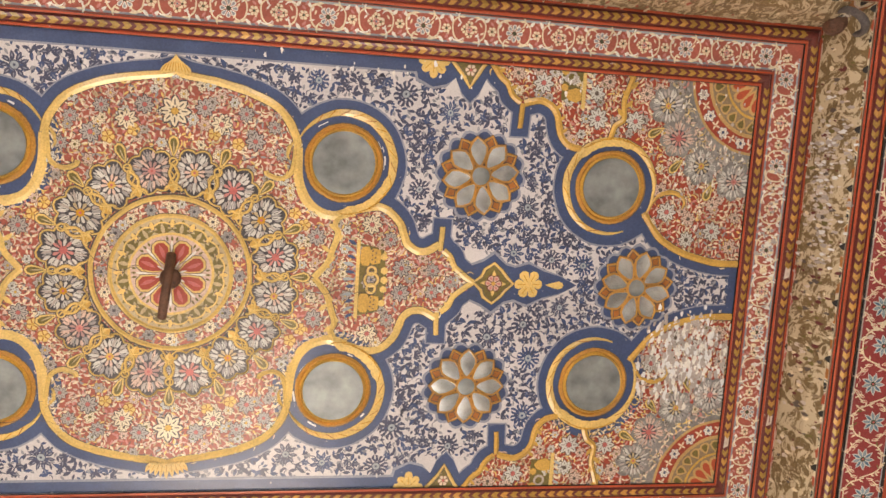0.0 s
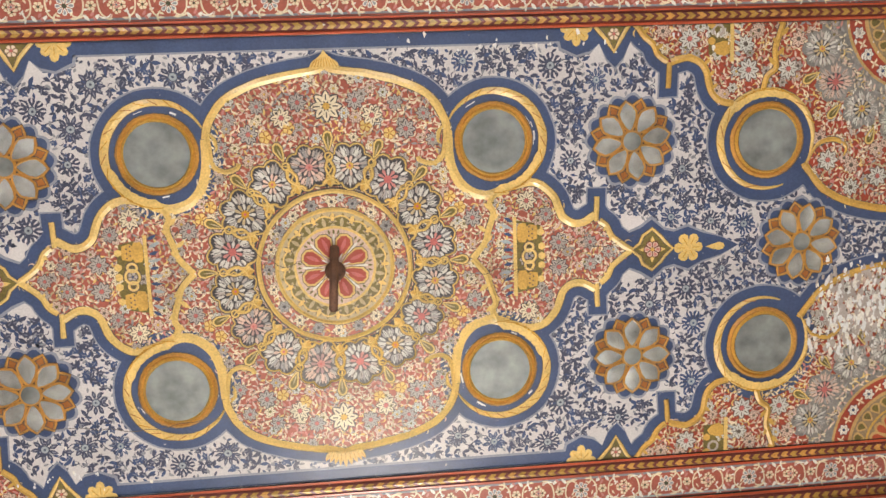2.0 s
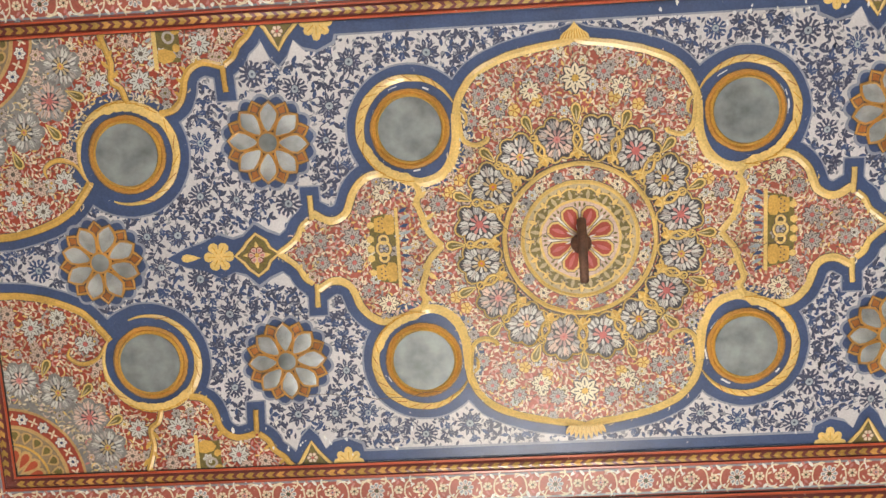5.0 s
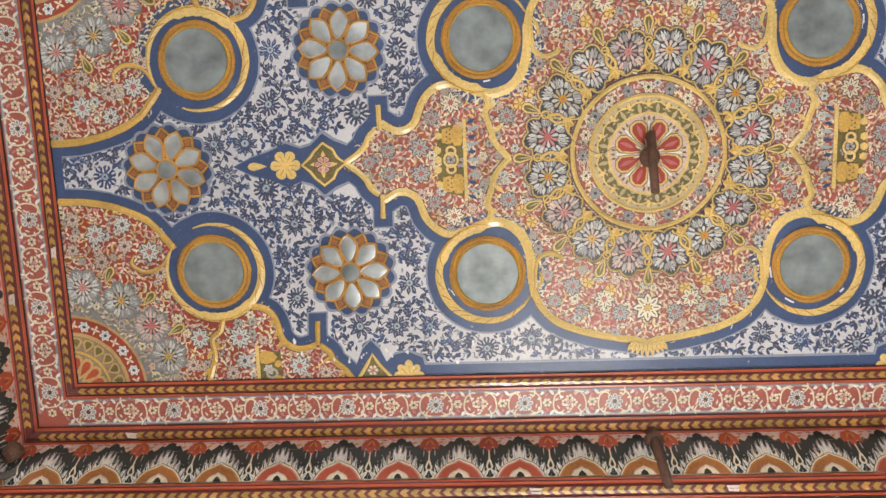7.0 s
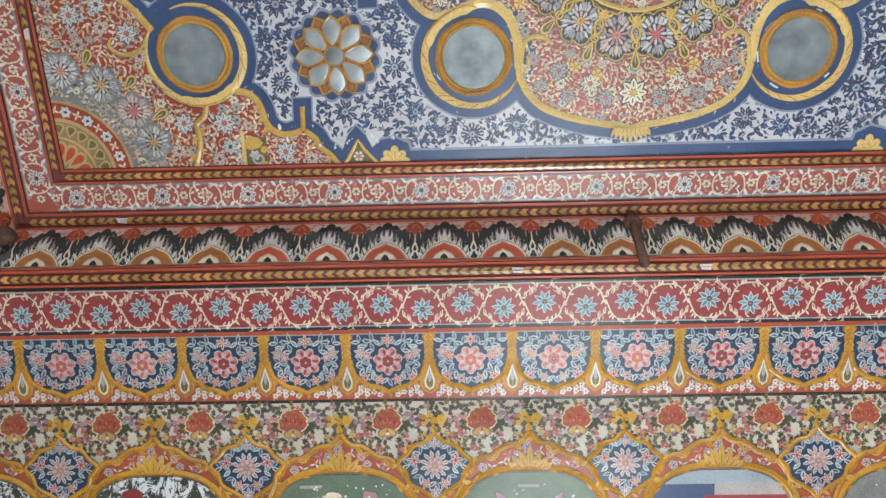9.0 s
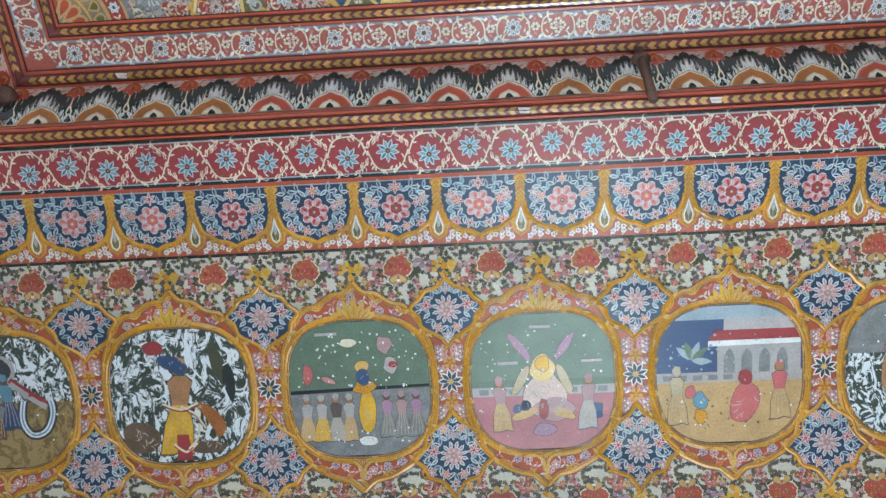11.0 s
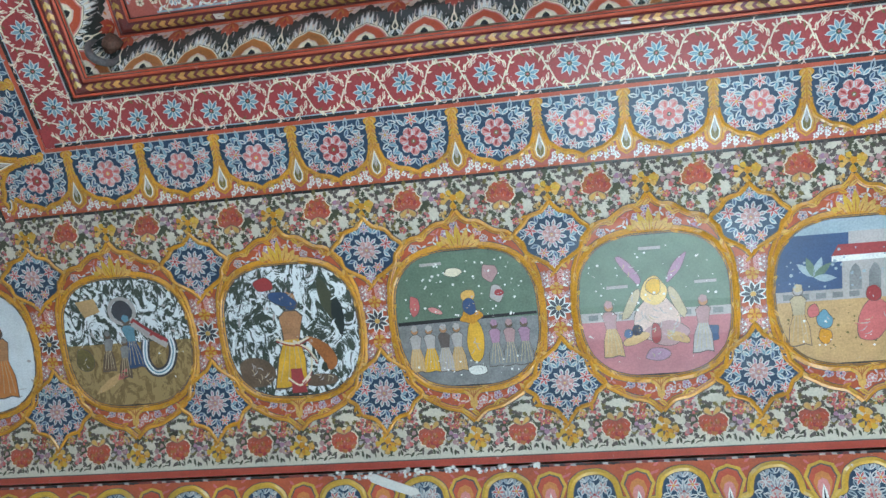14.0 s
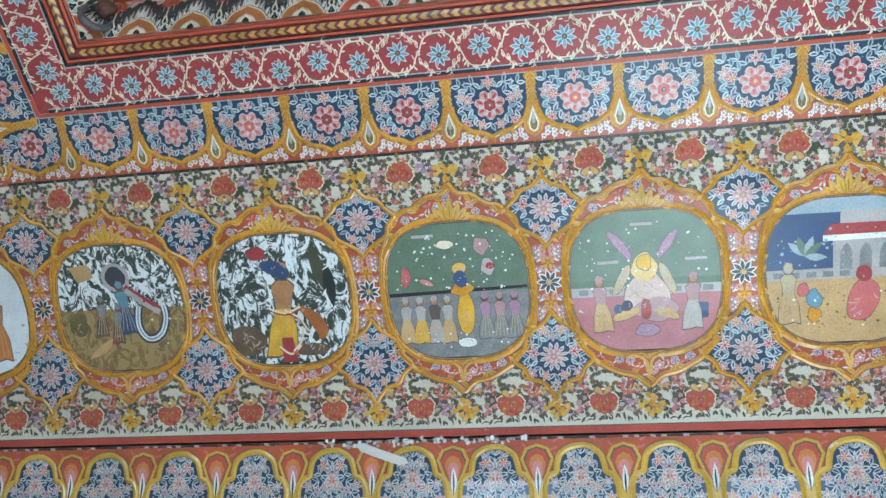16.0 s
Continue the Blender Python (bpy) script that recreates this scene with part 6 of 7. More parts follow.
me_top, me_bot = meadow(True), meadow(False)
for mesh in (me_top, me_bot):
    pieces(lambda i: mesh, "flower_strip", frieze, PITCH / 2, PIC0 + PITCH / 4, at_frieze, 0.5 * F, reach=frieze_sides, spare=-0.2)
spm = star_panel()
pieces(lambda i: spm, "star_panel", frieze, PITCH, PIC0 - PITCH / 2, at_frieze, 0.5 * F, reach=frieze_sides, spare=-0.1)
pfm = picture_frame()
pieces(lambda i: pfm, "picture_frame", frieze, PITCH, PIC0, at_frieze, 0.5 * F, reach=frieze_sides, spare=-0.1)
for top in (True, False):
    lz = lozenge(top)
    pieces(lambda i: lz, "flower_lozenge", frieze, PITCH, PIC0 - PITCH / 2, at_frieze, 0.5 * F, reach=frieze_sides, spare=-0.1)


# the pictures: plain shapes of colour on their grounds
def field(c, pts_clip, v0, v1, mat, h):
    """The slice of the oval between two heights."""
    n = 24
    left, right = [], []
    for i in range(n + 1):
        v = v0 + (v1 - v0) * i / n
        s = min(1.0, abs((v - CARD_V) / RY))
        w = RX * (1 - s ** (2 / 0.74)) ** (0.74 / 2)
        left.append((-w, v))
        right.append((w, v))
    c.face(right + left[::-1], h, mat)


def blob(c, u, v, w, hgt, mat, h, tilt=0.0, seed=0):
    """A plain rounded shape."""
    r = random.Random(seed + int(1000 * (u + 3 * v)))
    k = [r.uniform(0.8, 1.12) for _ in range(9)]
    pts = spline([(math.cos(2 * math.pi * i / 9) * k[i] * w / 2, math.sin(2 * math.pi * i / 9) * k[i] * hgt / 2) for i in range(9)], 3, closed=True)
    ct, st = math.cos(tilt), math.sin(tilt)
    place = lambda a, b: (u + a * ct - b * st, CARD_V + v + a * st + b * ct)
    c.face([place(a + math.copysign(0.0016, a), b + math.copysign(0.0016, b)) for a, b in pts], h - 0.0003, UMBER)
    c.face([place(a, b) for a, b in pts], h, mat)
    # brushed folds and lights
    for i in range(max(2, int(w * hgt * 1500))):
        a, b = r.uniform(-0.26, 0.26) * w, r.uniform(-0.32, 0.2) * hgt
        p = place(a, b)
        c.wisp(p[0], p[1], 0.2 * max(w, hgt), tilt + (1.57 if hgt > w else 0) + r.uniform(-0.5, 0.5), r.choice((0.5, -0.5)), 0.0034, h + 0.0002, r.choice((BUFF, DUSK, mat, mat)))


def pawn(c, u, v, hgt, skirt, coat, knob, h, lean=0.0):
    """A plain upright shape of three masses: a flared foot, a waist and a round top."""
    w = hgt * 0.34
    foot = [(-0.5, 0.5), (-0.42, 0.2), (-0.22, -0.02), (-0.2, -0.1), (0.2, -0.1), (0.22, -0.02), (0.42, 0.2), (0.5, 0.5), (0.2, 0.47), (-0.15, 0.5)]
    body = [(-0.24, 0.0), (-0.3, -0.14), (-0.36, -0.24), (-0.18, -0.3), (0.18, -0.3), (0.36, -0.24), (0.3, -0.14), (0.24, 0.0)]
    put = lambda pts, k=1.0: [(u + (a * w - lean * b * hgt) * k, CARD_V + v + b * hgt * (1 + (k - 1) * 0.5)) for a, b in pts]
    for pts, mat, e in ((foot, skirt, 0.0), (body, coat, 0.0005)):
        c.face(put(pts, 1.08), h + e - 0.0002, UMBER)
        c.face(put(pts), h + e, mat)
    for t in (-0.3, -0.1, 0.12, 0.3):
        (a, b), (a2, b2) = put([(t * 0.5, 0.0), (t * 1.2, 0.44)])
        c.ribbon([(a, b), ((a + a2) / 2 + 0.001, (b + b2) / 2), (a2, b2)], 0.0022, h + 0.0008, BUFF)
    (x, y), = put([(0, -0.385)])
    c.face(circle(x, y, hgt * 0.085, 12), h + 0.0006, UMBER)
    c.face(circle(x, y, hgt * 0.072, 12), h + 0.0009, knob)
    c.face(lobed(x, y - hgt * 0.05, hgt * 0.075, 5, 0.2), h + 0.0012, coat)


def specks(c, mat, n, seed, v0=-0.2, v1=0.2, h=0.0062, size=0.0032):
    r = random.Random(seed)
    for _ in range(n):
        u, v = r.uniform(-0.21, 0.21), r.uniform(v0, v1)
        if (u / 0.22) ** 4 + (v / 0.21) ** 4 < 1:
            k = r.uniform(0.4, 1.6) * size
            c.face(lobed(u, CARD_V + v, k, 5, 0.3, r.random()), h, mat)


def flakes(c, n, seed, v0, v1, lean):
    """Torn patches where the white priming shows."""
    r = random.Random(seed)
    for _ in range(n):
        u, v = r.uniform(-0.225, 0.225), r.uniform(v0, v1)
        if (u / 0.226) ** 4 + (v / 0.226) ** 4 < 1 and noise.noise(Vector((u * 14, v * 14, seed))) > -0.34:
            c.leaf(u, CARD_V + v, r.uniform(0.012, 0.04), r.uniform(0.003, 0.012), lean + r.uniform(-0.5, 0.5), 0.0036, r.choice((PRIMING, PRIMING, DUSK)))


def picture(kind):
    c = Canvas(at_frieze, at_frieze.lens[1:-1])
    top, bot = CARD_V - RY, CARD_V + RY
    c.slab(super_oval(RX, RY, CARD_V), 0.0026, BLACK, 0.002)
    if kind == "green":
        field(c, None, top + 0.004, CARD_V + 0.01, GREEN, 0.0030)
        field(c, None, CARD_V + 0.01, bot - 0.004, STONE, 0.0030)
        c.face([(-0.238, CARD_V + 0.005), (0.238, CARD_V - 0.006), (0.238, CARD_V + 0.004), (-0.238, CARD_V + 0.018)], 0.0036, BLACK)
        blob(c, 0.02, 0.085, 0.06, 0.15, YELLOW, 0.0042)
        blob(c, 0.015, 0.0, 0.075, 0.05, OCHRE, 0.0044)
        blob(c, 0.012, -0.04, 0.05, 0.06, NAVY, 0.0046)
        blob(c, 0.01, -0.075, 0.05, 0.045, GOLD, 0.0043)
        for u, m in ((0.09, LILAC), (0.14, MAUVE), (0.19, LILAC)):
            pawn(c, u, 0.095, 0.16, STONE, m, BROWN, 0.0042 + u * 0.004)
        for u, m in ((-0.185, SANDY), (-0.135, YELLOW), (-0.085, DUSK), (-0.04, SANDY)):
            pawn(c, u, 0.10, 0.165, m, DUSK, TAN, 0.0044 - u * 0.004)
        blob(c, -0.175, -0.05, 0.035, 0.075, ROSE, 0.0042)
        blob(c, -0.105, -0.03, 0.05, 0.02, PINK, 0.0042, 0.5)
        blob(c, -0.03, -0.16, 0.06, 0.028, CREAM, 0.0042)
        blob(c, 0.09, -0.15, 0.055, 0.06, MAUVE, 0.0042)
        blob(c, 0.11, -0.075, 0.05, 0.06, DUSK, 0.0042)
        blob(c, 0.118, -0.078, 0.03, 0.025, CRIMSON, 0.0046)
        blob(c, 0.02, 0.185, 0.07, 0.03, WHITE, 0.0042)
        specks(c, WHITE, 60, 3, -0.2, 0.0)
        specks(c, WHITE, 25, 4, 0.14, 0.2)
        c.slab([(-0.14, CARD_V - 0.198), (-0.065, CARD_V - 0.20), (-0.065, CARD_V - 0.19), (-0.14, CARD_V - 0.188)], 0.0046, DUSK)
    elif kind == "court":
        field(c, None, top + 0.004, CARD_V + 0.02, GREEN, 0.0030)
        field(c, None, CARD_V + 0.02, CARD_V + 0.05, DUSK, 0.0032)
        field(c, None, CARD_V + 0.05, bot - 0.004, ROSEGROUND, 0.0030)
        for i in range(9):
            u = -0.2 + 0.05 * i
            c.face([(u - 0.016, CARD_V + 0.026), (u + 0.016, CARD_V + 0.026), (u + 0.016, CARD_V + 0.044), (u - 0.016, CARD_V + 0.044)], 0.0038, STONE)
        for u, t in ((-0.05, -1), (0.05, 1)):
            blob(c, u * 1.5, -0.12, 0.028, 0.12, LILAC, 0.0040, t * 0.6)
        blob(c, 0, 0.05, 0.15, 0.17, BLUSH, 0.0042)
        for u in (-0.075, 0.075):
            blob(c, u, 0.0, 0.03, 0.12, BUFF, 0.0044, -6 * u)
            blob(c, u * 0.9, 0.115, 0.09, 0.035, SANDY, 0.0047, 5 * u)
        blob(c, 0, -0.045, 0.085, 0.10, PALEGOLD, 0.0045)
        blob(c, 0, -0.06, 0.05, 0.06, YELLOW, 0.0048)
        blob(c, 0.03, 0.1, 0.14, 0.08, MAUVE, 0.0045)
        blob(c, 0.0, 0.1, 0.03, 0.08, CRIMSON, 0.0050)
        blob(c, -0.06, 0.085, 0.035, 0.035, NAVY, 0.0050)
        blob(c, -0.09, 0.095, 0.028, 0.028, NAVY, 0.0050)
        blob(c, 0, 0.17, 0.08, 0.04, LILAC, 0.0045)
        for u in (-0.145, 0.15):
            pawn(c, u, 0.075, 0.19, SANDY if u < 0 else DUSK, MAUVE, TAN, 0.0052, 0.05 if u > 0 else -0.05)
        blob(c, 0.175, 0.11, 0.05, 0.06, NAVY, 0.0040)
        specks(c, WHITE, 45, 8, -0.2, 0.03)
        for u, v in ((-0.04, -0.195), (-0.15, -0.07), (0.13, -0.07)):
            c.slab([(u, CARD_V + v), (u + 0.07, CARD_V + v), (u + 0.07, CARD_V + v + 0.01), (u, CARD_V + v + 0.01)], 0.0046, DUSK)
    elif kind == "palace":
        field(c, None, top + 0.004, CARD_V - 0.005, NAVY, 0.0030)
        field(c, None, CARD_V - 0.005, CARD_V + 0.03, DUSK, 0.0032)
        field(c, None, CARD_V + 0.03, bot - 0.004, SANDY, 0.0030)
        field(c, None, top + 0.004, top + 0.05, PALEBLUE, 0.0034)
        c.face([(-0.02, CARD_V - 0.19), (0.185, CARD_V - 0.19), (0.215, CARD_V - 0.15), (-0.02, CARD_V - 0.15)], 0.0040, DUSK)
        c.face([(-0.05, CARD_V - 0.15), (0.225, CARD_V - 0.15), (0.233, CARD_V - 0.115), (-0.07, CARD_V - 0.115)], 0.0040, CRIMSON)
        c.face([(-0.07, CARD_V - 0.115), (0.233, CARD_V - 0.115), (0.233, CARD_V - 0.098), (-0.07, CARD_V - 0.095)], 0.0044, WHITE)
        c.face([(-0.04, CARD_V - 0.096), (0.234, CARD_V - 0.098), (0.236, CARD_V + 0.01), (-0.04, CARD_V + 0.01)], 0.0036, DUSK)
        for i in range(4):
            u = 0.0 + 0.058 * i
            c.face([(u - 0.018, CARD_V), (u - 0.018, CARD_V - 0.055), (u - 0.01, CARD_V - 0.075), (u, CARD_V - 0.085), (u + 0.01, CARD_V - 0.075), (u + 0.018, CARD_V - 0.055), (u + 0.018, CARD_V)], 0.0044, STONE)
        for i in range(5):
            c.face([(-0.22 + 0.05 * i, CARD_V + 0.004), (-0.19 + 0.05 * i, CARD_V + 0.004), (-0.19 + 0.05 * i, CARD_V + 0.022), (-0.22 + 0.05 * i, CARD_V + 0.022)], 0.0044, STONE)
        for i, a in enumerate((-2.4, -1.9, -1.2, -0.7, 0.1)):
            c.leaf(-0.125, CARD_V - 0.05, 0.07, 0.028, a, 0.0048 + 0.0003 * i, (PALEBLUE, GREEN)[i % 2])
        specks(c, PALEBLUE, 40, 12, -0.14, -0.01, size=0.004)
        specks(c, OLIVE, 60, 13, 0.05, 0.19, h=0.0034, size=0.0035)
        blob(c, 0.05, 0.10, 0.085, 0.15, ROSE, 0.0042, 0.4)
        blob(c, 0.055, 0.015, 0.05, 0.05, CRIMSON, 0.0046)
        blob(c, -0.10, 0.09, 0.05, 0.06, SKYBLUE, 0.0042)
        blob(c, -0.10, 0.145, 0.04, 0.05, OCHRE, 0.0042)
        blob(c, -0.13, 0.06, 0.04, 0.045, ROSE, 0.0046)
        pawn(c, -0.175, 0.07, 0.2, SANDY, BUFF, DUSK, 0.0044)
        pawn(c, 0.165, 0.06, 0.2, SANDY, ROSE, TAN, 0.0044)
        specks(c, WHITE, 14, 14, 0.06, 0.2)
    elif kind == "yellow":
        field(c, None, top + 0.004, bot - 0.004, FLAKED, 0.0030)
        flakes(c, 60, 41, -0.235, 0.2, -0.9)
        c.leaf(0.12, CARD_V - 0.19, 0.2, 0.06, 1.3, 0.0036, LEAF)
        c.leaf(0.17, CARD_V - 0.12, 0.16, 0.05, 1.5, 0.0037, DARK)
        blob(c, -0.14, 0.15, 0.15, 0.11, BROWN, 0.0040, 0.2)
        blob(c, 0.09, 0.185, 0.12, 0.05, BROWN, 0.0040)
        pawn(c, -0.005, 0.035, 0.34, YELLOW, TAN, NAVY, 0.0046, 0.1)
        c.ribbon(spline([(0.05, CARD_V + 0.03), (0.10, CARD_V + 0.07), (0.13, CARD_V + 0.12), (0.12, CARD_V + 0.15)], 5), 0.05, 0.0052, RUST, taper=True)
        blob(c, -0.075, -0.17, 0.075, 0.05, CRIMSON, 0.0046)
        blob(c, -0.02, -0.115, 0.11, 0.05, NAVY, 0.0062, 0.3)
        for pts in (((0.0, 0.04), (0.05, 0.07), (0.08, 0.12)), ((-0.06, 0.03), (0.0, 0.05), (0.06, 0.03)), ((-0.03, 0.17), (0.01, 0.2), (0.05, 0.17)), ((0.06, 0.10), (0.055, 0.15), (0.02, 0.19))):
            c.ribbon(spline([(u, CARD_V + v) for u, v in pts], 5), 0.007, 0.0074, CREAM)
            c.ribbon(spline([(u, CARD_V + v + 0.008) for u, v in pts], 5), 0.004, 0.0074, CRIMSON)
        c.face([(-0.02, CARD_V + 0.14), (0.02, CARD_V + 0.14), (0.035, CARD_V + 0.225), (-0.02, CARD_V + 0.225)], 0.0072, CRIMSON)
    elif kind == "hill":
        field(c, None, top + 0.004, CARD_V + 0.01, FLAKED, 0.0030)
        field(c, None, CARD_V + 0.005, bot - 0.004, EARTH, 0.0034)
        flakes(c, 50, 51, -0.235, 0.0, 0.6)
        c.slab([(-0.175, CARD_V - 0.16), (-0.10, CARD_V - 0.17), (-0.085, CARD_V - 0.12), (-0.15, CARD_V - 0.10)], 0.0042, SANDY)
        c.ribbon(circle(0.0, CARD_V - 0.115, 0.048, 24), 0.014, 0.0044, DUSK, closed=True)
        c.face(circle(0.0, CARD_V - 0.115, 0.04, 20), 0.0048, SLATE)
        pawn(c, 0.015, 0.0, 0.2, NAVY, SKYBLUE, BROWN, 0.0050, -0.1)
        for off, mat in ((0.0, CRIMSON), (0.014, DUSK)):
            c.ribbon([(0.03, CARD_V - 0.08 + off), (0.09, CARD_V - 0.03 + off), (0.15, CARD_V + 0.01 + off)], 0.02, 0.0056 + off * 0.01, mat)
        ring = [(0.07, 0.0), (0.06, 0.07), (0.09, 0.12), (0.14, 0.11), (0.17, 0.05), (0.165, 0.0)]
        c.ribbon(spline([(u, CARD_V + v) for u, v in ring], 5), 0.034, 0.0046, SLATE)
        c.ribbon(spline([(u, CARD_V + v) for u, v in ring], 5), 0.018, 0.0050, PRIMING)
        c.ribbon(spline([(u, CARD_V + v) for u, v in ring], 5), 0.005, 0.0054, SKYBLUE)
        for u, v in ((-0.08, 0.03), (-0.02, 0.06)):
            pawn(c, u, v, 0.15, BROWN, STONE, BROWN, 0.0044, 0.1)
        c.leaf(-0.15, CARD_V + 0.19, 0.15, 0.035, -0.6, 0.0042, SANDY)
        c.leaf(-0.06, CARD_V + 0.14, 0.07, 0.03, -0.7, 0.0044, ROSE)
        blob(c, -0.18, 0.06, 0.07, 0.09, OLIVE, 0.0040)
        specks(c, WHITE, 10, 52, -0.02, 0.15)
    elif kind == "robe":
        field(c, None, top + 0.004, bot - 0.004, PRIMING, 0.0030)
        blob(c, 0.0, -0.15, 0.3, 0.10, DARK, 0.0036, 0.3)
        pawn(c, 0.11, 0.04, 0.28, ORANGE, TAN, BROWN, 0.0044)
        flakes(c, 60, 61, -0.2, 0.2, 0.4)
    else:
        field(c, None, top + 0.004, CARD_V - 0.05, STONE, 0.0030)
        field(c, None, CARD_V - 0.05, bot - 0.004, FLAKED, 0.0030)
        flakes(c, 160, 71, 0.0, 0.235, 0.9)
        blob(c, -0.09, 0.03, 0.07, 0.16, TAN, 0.0042)
        blob(c, -0.09, -0.07, 0.05, 0.05, ROSE, 0.0044)
        blob(c, -0.02, -0.14, 0.12, 0.05, PRIMING, 0.0042)
        specks(c, WHITE, 30, 72)
    return c.mesh("picture")


order = {-3: "robe", -2: "hill", -1: "yellow", 0: "green", 1: "court", 2: "palace", 3: "grey", 4: "green", 5: "court", 6: "grey"}
pics = {k: picture(k) for k in ("robe", "hill", "yellow", "green", "court", "palace", "grey")}
for n, k in order.items():
    ob = new("picture", pics[k])
    ob.parent = frieze
    ob.location = (PIC0 + PITCH * n, 0, 0)
for i, u in enumerate((-1.866, -1.244, -0.622, 0.0, 0.622, 1.244, 1.866)):
    ob = new("picture", pics[("robe", "grey", "green", "court", "hill", "robe", "grey")[i]])
    ob.parent = frieze
    ob.matrix_basis = side_pose("west") @ Matrix.Translation((u, 0, 0))

# ---- arcade below the frieze ----
AL = at_arcade.length


def arch_cell(kind):
    c = Canvas(at_arcade, at_arcade.lens[1:-1])
    q = 0.1425
    half_arch = [(0, 0.030), (0.035, 0.036), (0.066, 0.060), (0.078, 0.095), (0.082, 0.118), (0.104, 0.128), (0.118, 0.155), (0.122, 0.20), (0.122, 0.42)]
    outline = half_arch[::-1] + [(-u, v) for u, v in half_arch[1:]]
    c.face([(-q, 0.0), (q, 0.0), (q, 0.45), (-q, 0.45)], 0.0005, FRAMERED)
    c.slab(outline, 0.0016, DEEPBLUE, 0.001)
    bough = lambda p: inside((p[0] * 1.16, p[1] - 0.016), outline)
    garland(c, bough, 0.135, 0.0022, 60 + kind, ((0.032, 4), (0.06, 6), (0.088, 9), (0.115, 13)), (DEEPBLUE, ASH, GREY))
    garland(c, lambda p: bough(p) and p[1] > 0.2, 0.275, 0.0022, 70 + kind, ((0.045, 5), (0.075, 8), (0.105, 12)), (DEEPBLUE, ASH, GREY))
    c.ribbon([(0, 0.1), (0, 0.4)], 0.006, 0.0034, DUSK)
    tea_rose(c, 0, 0.135, 0.024, 0.0044, BLUSH, ROSE, CRIMSON)
    tea_rose(c, 0, 0.235, 0.032, 0.0044, GOLD if kind else ROSE, OCHRE if kind else VERMIL, OLIVE)
    for t in (-0.8, -0.4, 0, 0.4, 0.8):
        rimmed(c, 0, 0.115, 0.052, 0.014, -math.pi / 2 + t, 0.0038, PEARL, GREY)
    c.ribbon([p for p in spline(outline, 3)], 0.019, 0.0022, YELLOWGOLD, ridge=0.004)
    for s in (1, -1):
        e = 0.0001 * s
        c.drop(s * q, 0.185, 0.162, 0.112, -math.pi / 2, 0.0046 + e, YELLOWGOLD)
        c.drop(s * q, 0.168, 0.136, 0.090, -math.pi / 2, 0.0051 + e, UMBER)
        c.drop(s * q, 0.165, 0.128, 0.080, -math.pi / 2, 0.0055 + e, VERMIL)
        c.drop(s * q, 0.168, 0.112, 0.056, -math.pi / 2, 0.0059 + e, ORANGE)
        c.drop(s * q, 0.172, 0.095, 0.038, -math.pi / 2, 0.0063 + e, PINK)
        c.leaf(s * q, 0.185, 0.09, 0.024, -math.pi / 2, 0.0067 + e, WHITE)
        c.leaf(s * q, 0.19, 0.085, 0.007, -math.pi / 2, 0.0071 + e, BLACK)
        c.face([(s * q - 0.017, 0.17), (s * q + 0.017, 0.17), (s * q + 0.015, 0.42), (s * q - 0.015, 0.42)], 0.0042 + e, YELLOWGOLD)
        for u, v in ((0.09, 0.02), (0.105, 0.05), (0.09, 0.045)):
            c.leaf(s * u, v, 0.024, 0.01, s * 0.6, 0.0014, ROSE)
    r = random.Random(80 + kind)
    for i in range(16):
        u = -q + 2 * q * i / 16
        c.face([(u, 0.001), (u + 0.02, 0.001), (u + 0.019, 0.008 + r.uniform(0, 0.003)), (u, 0.008)], 0.0012, r.choice((BLACK, BLACK, BLACK, MAROON, DUSK)))
    return c.mesh("painted_arch")


am = [arch_cell(0), arch_cell(1)]
pieces(lambda i: am[i % 2], "painted_arch", arcade, 0.285, -1.158, at_arcade, 0.1, reach=frieze_sides, spare=-0.05)

# strip of bare plaster where the arcade's edge has broken away
c = Canvas(at_arcade, at_arcade.lens[1:-1])
c.slab([(-1.345, 0.016), (-1.33, 0.006), (-1.27, 0.03), (-1.18, 0.062), (-1.172, 0.078), (-1.20, 0.085), (-1.29, 0.055), (-1.34, 0.034)], 0.012, LIMEWASH, 0.008)
c.part("plaster_flake", arcade, "loose strip of white plaster")
c = Canvas(at_arcade, at_arcade.lens[1:-1])
r = random.Random(91)
for i in range(90):
    u = r.uniform(-1.5, -0.75)
    c.face(lobed(u, r.uniform(-0.006, 0.02), r.uniform(0.003, 0.009), 5, 0.35, r.random()), 0.0072, r.choice((WHITE, LIMEWASH, DUSK)))
tagged(c.part("plaster_chips", arcade, "chips of white plaster"), kind="stuff")

# ---- hooks in the cove ----
hook("cove_hook", "rusty hanging rod fixed in the lotus cove", (0.012, PY + 0.205, 3.845), (-0.004, -0.03, 0.03), (0.014, 0.075, -0.165), 0.0175, 0.034)


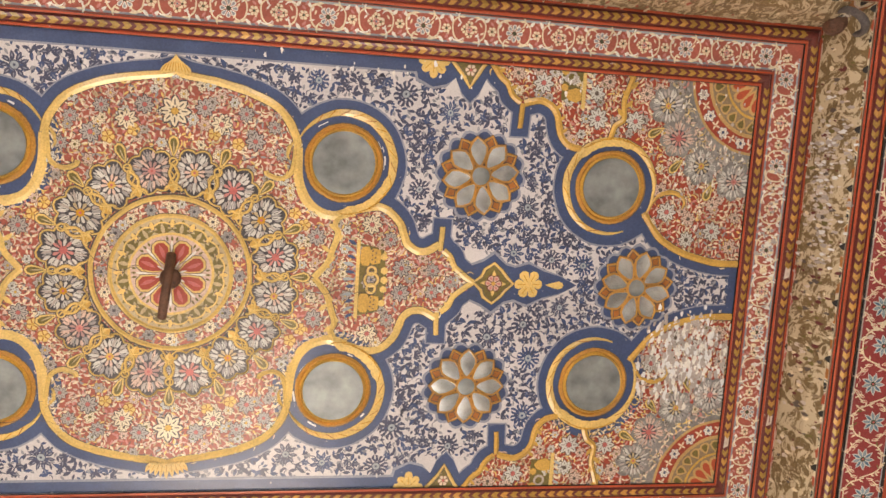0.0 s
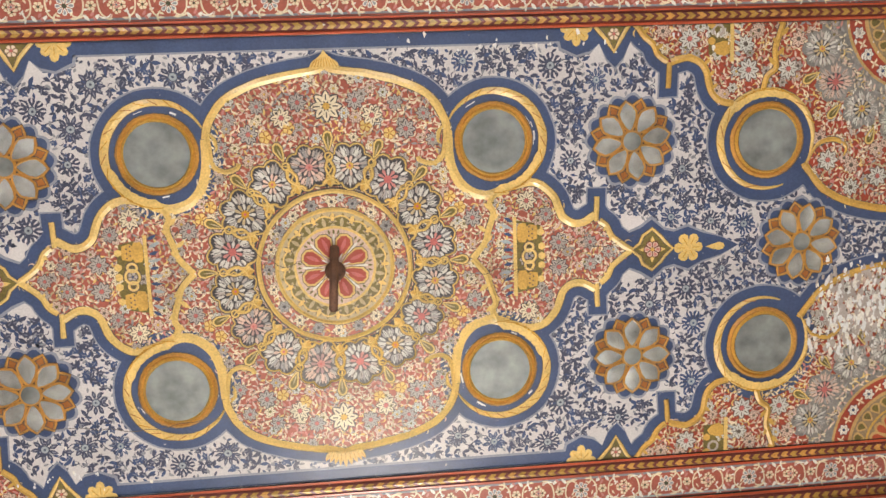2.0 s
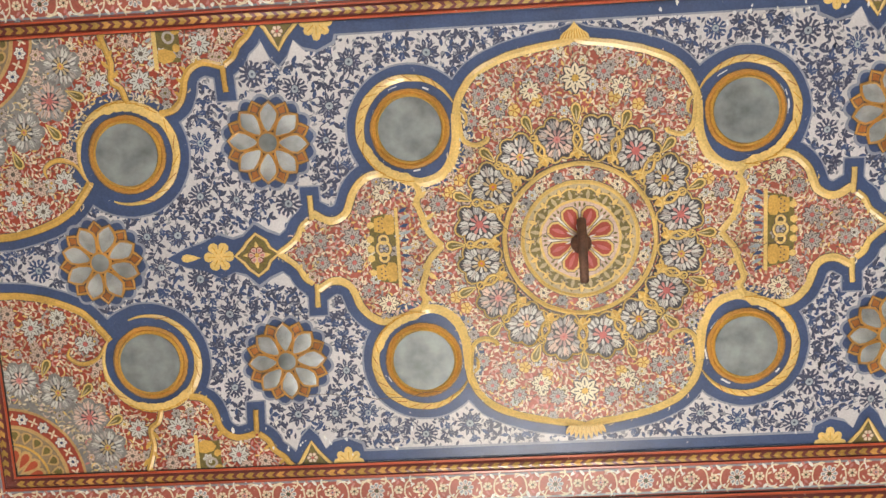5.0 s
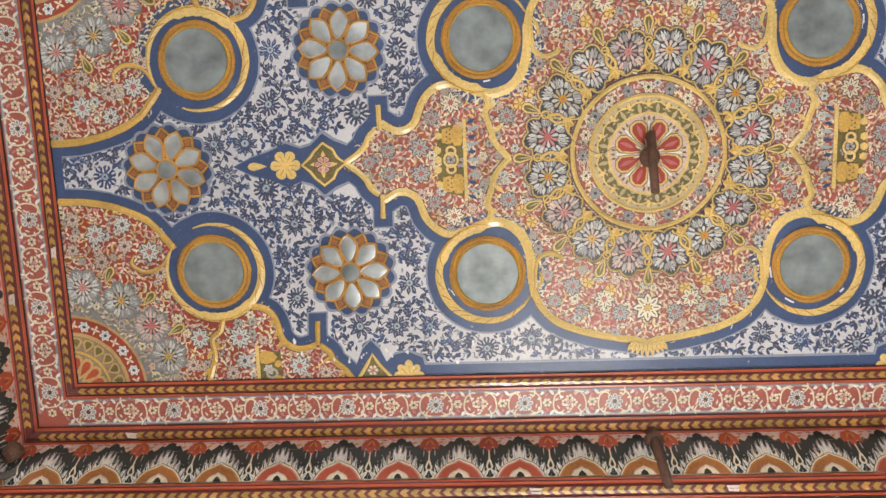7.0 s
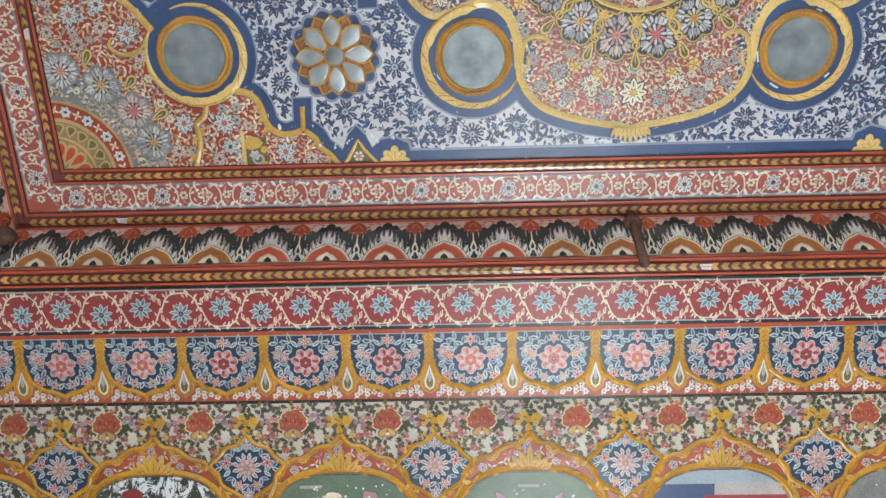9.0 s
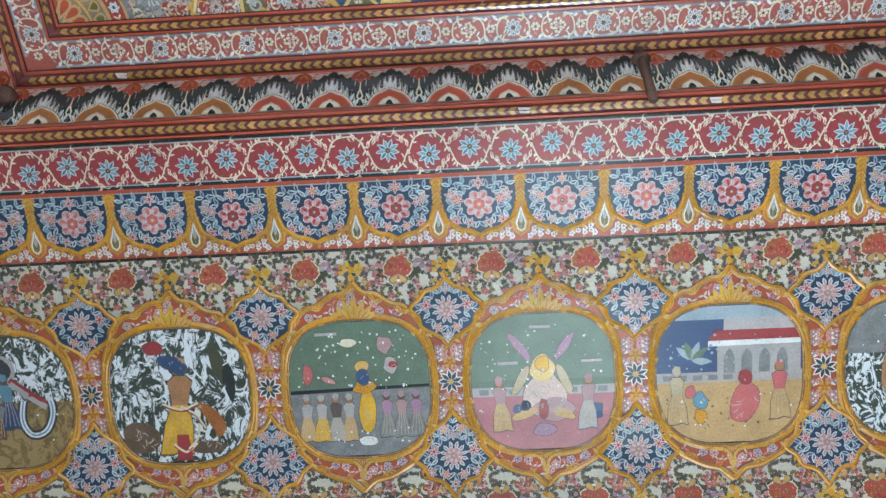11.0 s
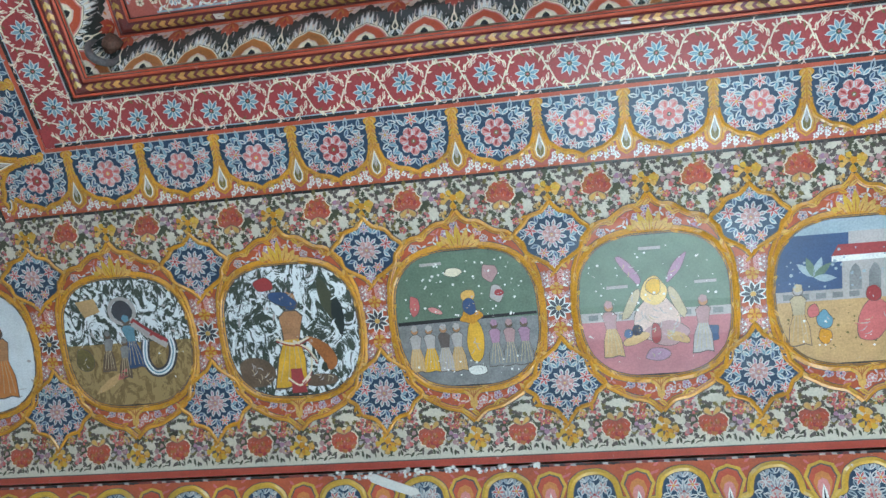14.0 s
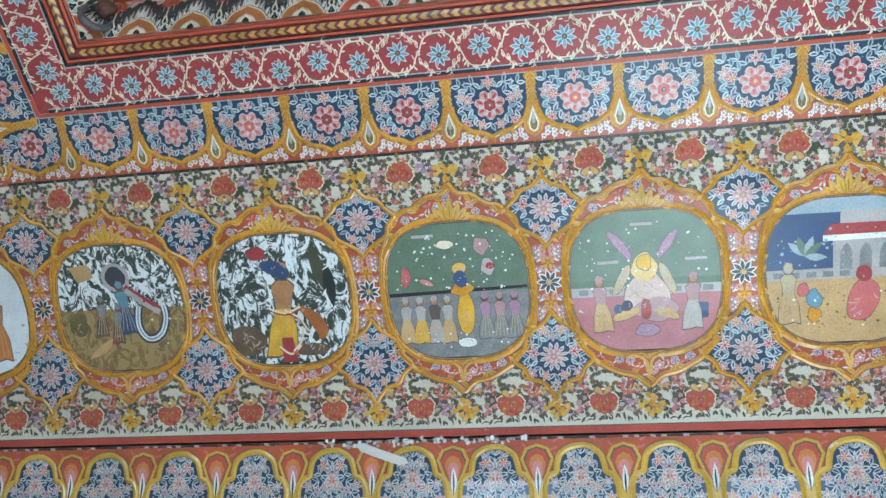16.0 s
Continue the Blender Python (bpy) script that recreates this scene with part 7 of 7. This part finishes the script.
def ring_hook(name, at, turn):
    th = tagged(new(name), "dark iron ring bolted into the corner of the cove", "hook", "corner rings")
    th.matrix_basis = pose(*at, 0, 0, turn)
    bm = bmesh.new()
    n, k = 24, 8
    rows = []
    for i in range(n):
        a = 2 * math.pi * i / n
        rows.append([bm.verts.new(((0.062 + 0.013 * math.cos(b)) * math.cos(a) * 0.8, 0.013 * math.sin(b), (0.062 + 0.013 * math.cos(b)) * math.sin(a) * 1.15 - 0.065)) for b in (2 * math.pi * j / k for j in range(k))])
    for i in range(n):
        for j in range(k):
            bm.faces.new((rows[i][j], rows[(i + 1) % n][j], rows[(i + 1) % n][(j + 1) % k], rows[i][(j + 1) % k])).smooth = True
    part("ring", bm, GREYIRON, th, "dark iron ring")
    bm = bmesh.new()
    bmesh.ops.create_icosphere(bm, subdivisions=2, radius=0.04)
    for v in bm.verts:
        v.co *= 1 + 0.25 * noise.noise(v.co * 40)
    part("bolt", bm, IRON, th, "rough iron bolt")
    return th


k = 0.2
for sx, sy, turn in ((-1, 1, 45), (1, -1, 45), (1, 1, -45), (-1, -1, -45)):
    ring_hook("corner_ring", (sx * (PX + k), sy * (PY + k), 3.83), turn)

# ---- decay: bare plaster and salt bloom on the painting ----
def decay(name, at, parent, area, n, seed, mats, h, size, m=None, label="", folds=()):
    c = Canvas((lambda u, v, hh: tuple(m @ Vector(at(u, v, hh)))) if m else at, folds)
    r = random.Random(seed)
    u0, u1, v0, v1 = area
    for _ in range(n):
        u, v = r.gauss((u0 + u1) / 2, (u1 - u0) / 4), r.gauss((v0 + v1) / 2, (v1 - v0) / 4)
        if not (u0 < u < u1 and v0 < v < v1):
            continue
        k = size * r.uniform(0.4, 1.5)
        pts = [(u + k * r.uniform(0.3, 0.8) * math.cos(a), v + k * r.uniform(0.5, 1.5) * math.sin(a)) for a in (2 * math.pi * i / 7 for i in range(7))]
        c.face(pts, h + r.uniform(0, 0.001), r.choice(mats))
    return tagged(c.part(name, parent, label), kind="stuff")


decay("salt_bloom", panel_at, ceiling, (1.52, 1.86, 0.06, 0.42), 620, 5, (WHITE, DUSK, PRIMING, DUSK), 0.0068, 0.010, label="white salt bloom on flaking paint")
decay("salt_bloom", panel_at, ceiling, (1.55, 1.87, -0.68, -0.2), 150, 6, (DUSK, WHITE), 0.0068, 0.006, label="white salt bloom on flaking paint")
decay("salt_bloom", panel_at, ceiling, (-1.2, -0.55, 0.5, 0.70), 26, 7, (WHITE, PRIMING), 0.0105, 0.007, label="chips in the paint")
decay("salt_bloom", panel_at, ceiling, (0.2, 1.4, -0.70, -0.60), 40, 8, (WHITE, PRIMING), 0.0105, 0.006, label="chips in the paint")
east = side_pose("east")
for m, u0, u1 in ((east, -0.95, 0.95), (side_pose("south"), -2.05, 2.05)):
    c = Canvas(lambda u, v, h: tuple(m @ Vector(at_lotus(u, v, h))), at_lotus.lens[1:-1])
    r = random.Random(33)
    n = 60
    ragged = [(u0 + (u1 - u0) * i / n, 0.012 + r.uniform(0, 0.012)) for i in range(n + 1)]
    for (a, va), (b, vb) in zip(ragged, ragged[1:]):
        c.face([(a, va), (b, vb), (b, at_lotus.length - r.uniform(0.002, 0.012)), (a, at_lotus.length - r.uniform(0.002, 0.012))], 0.0054, WORN)
    tagged(c.part("worn_plaster", cove, "cove paint rubbed down to brown and cream"), kind="stuff")
for area, n, seed in (((-1.0, 1.0, 0.0, at_lotus.length), 300, 15), ((0.05, 0.75, 0.0, at_lotus.length), 240, 16)):
    decay("worn_plaster", at_lotus, cove, area, n, seed, (CREAM, KHAKI, MAROON, OLIVE, PLASTER, UMBER) if seed == 15 else (PRIMING, DUSK, PLASTER), 0.0064, 0.009, east, "worn patches of bare plaster", at_lotus.lens[1:-1])
decay("worn_plaster", at_lotus, cove, (-0.2, 2.0, 0.0, at_lotus.length), 500, 17, (CREAM, KHAKI, OLIVE, BUFF, CORNERRED), 0.0064, 0.008, side_pose("south"), "worn patches of bare plaster", at_lotus.lens[1:-1])
decay("worn_plaster", at_lotus, cove, (-2.0, -0.2, 0.0, at_lotus.length), 500, 18, (CREAM, KHAKI, OLIVE, BUFF, CORNERRED), 0.0064, 0.008, side_pose("south"), "worn patches of bare plaster", at_lotus.lens[1:-1])
decay("worn_plaster", at_flat, border, (-0.4, 0.75, 0.045, 0.13), 160, 19, (DUSK, WHITE, CREAM), 0.0034, 0.008, east, "rubbed paint")
decay("worn_plaster", at_red, red_band, (-0.2, 1.0, 0.0, at_red.length), 60, 20, (PLASTER, CREAM), 0.0034, 0.014, east, "rubbed paint")
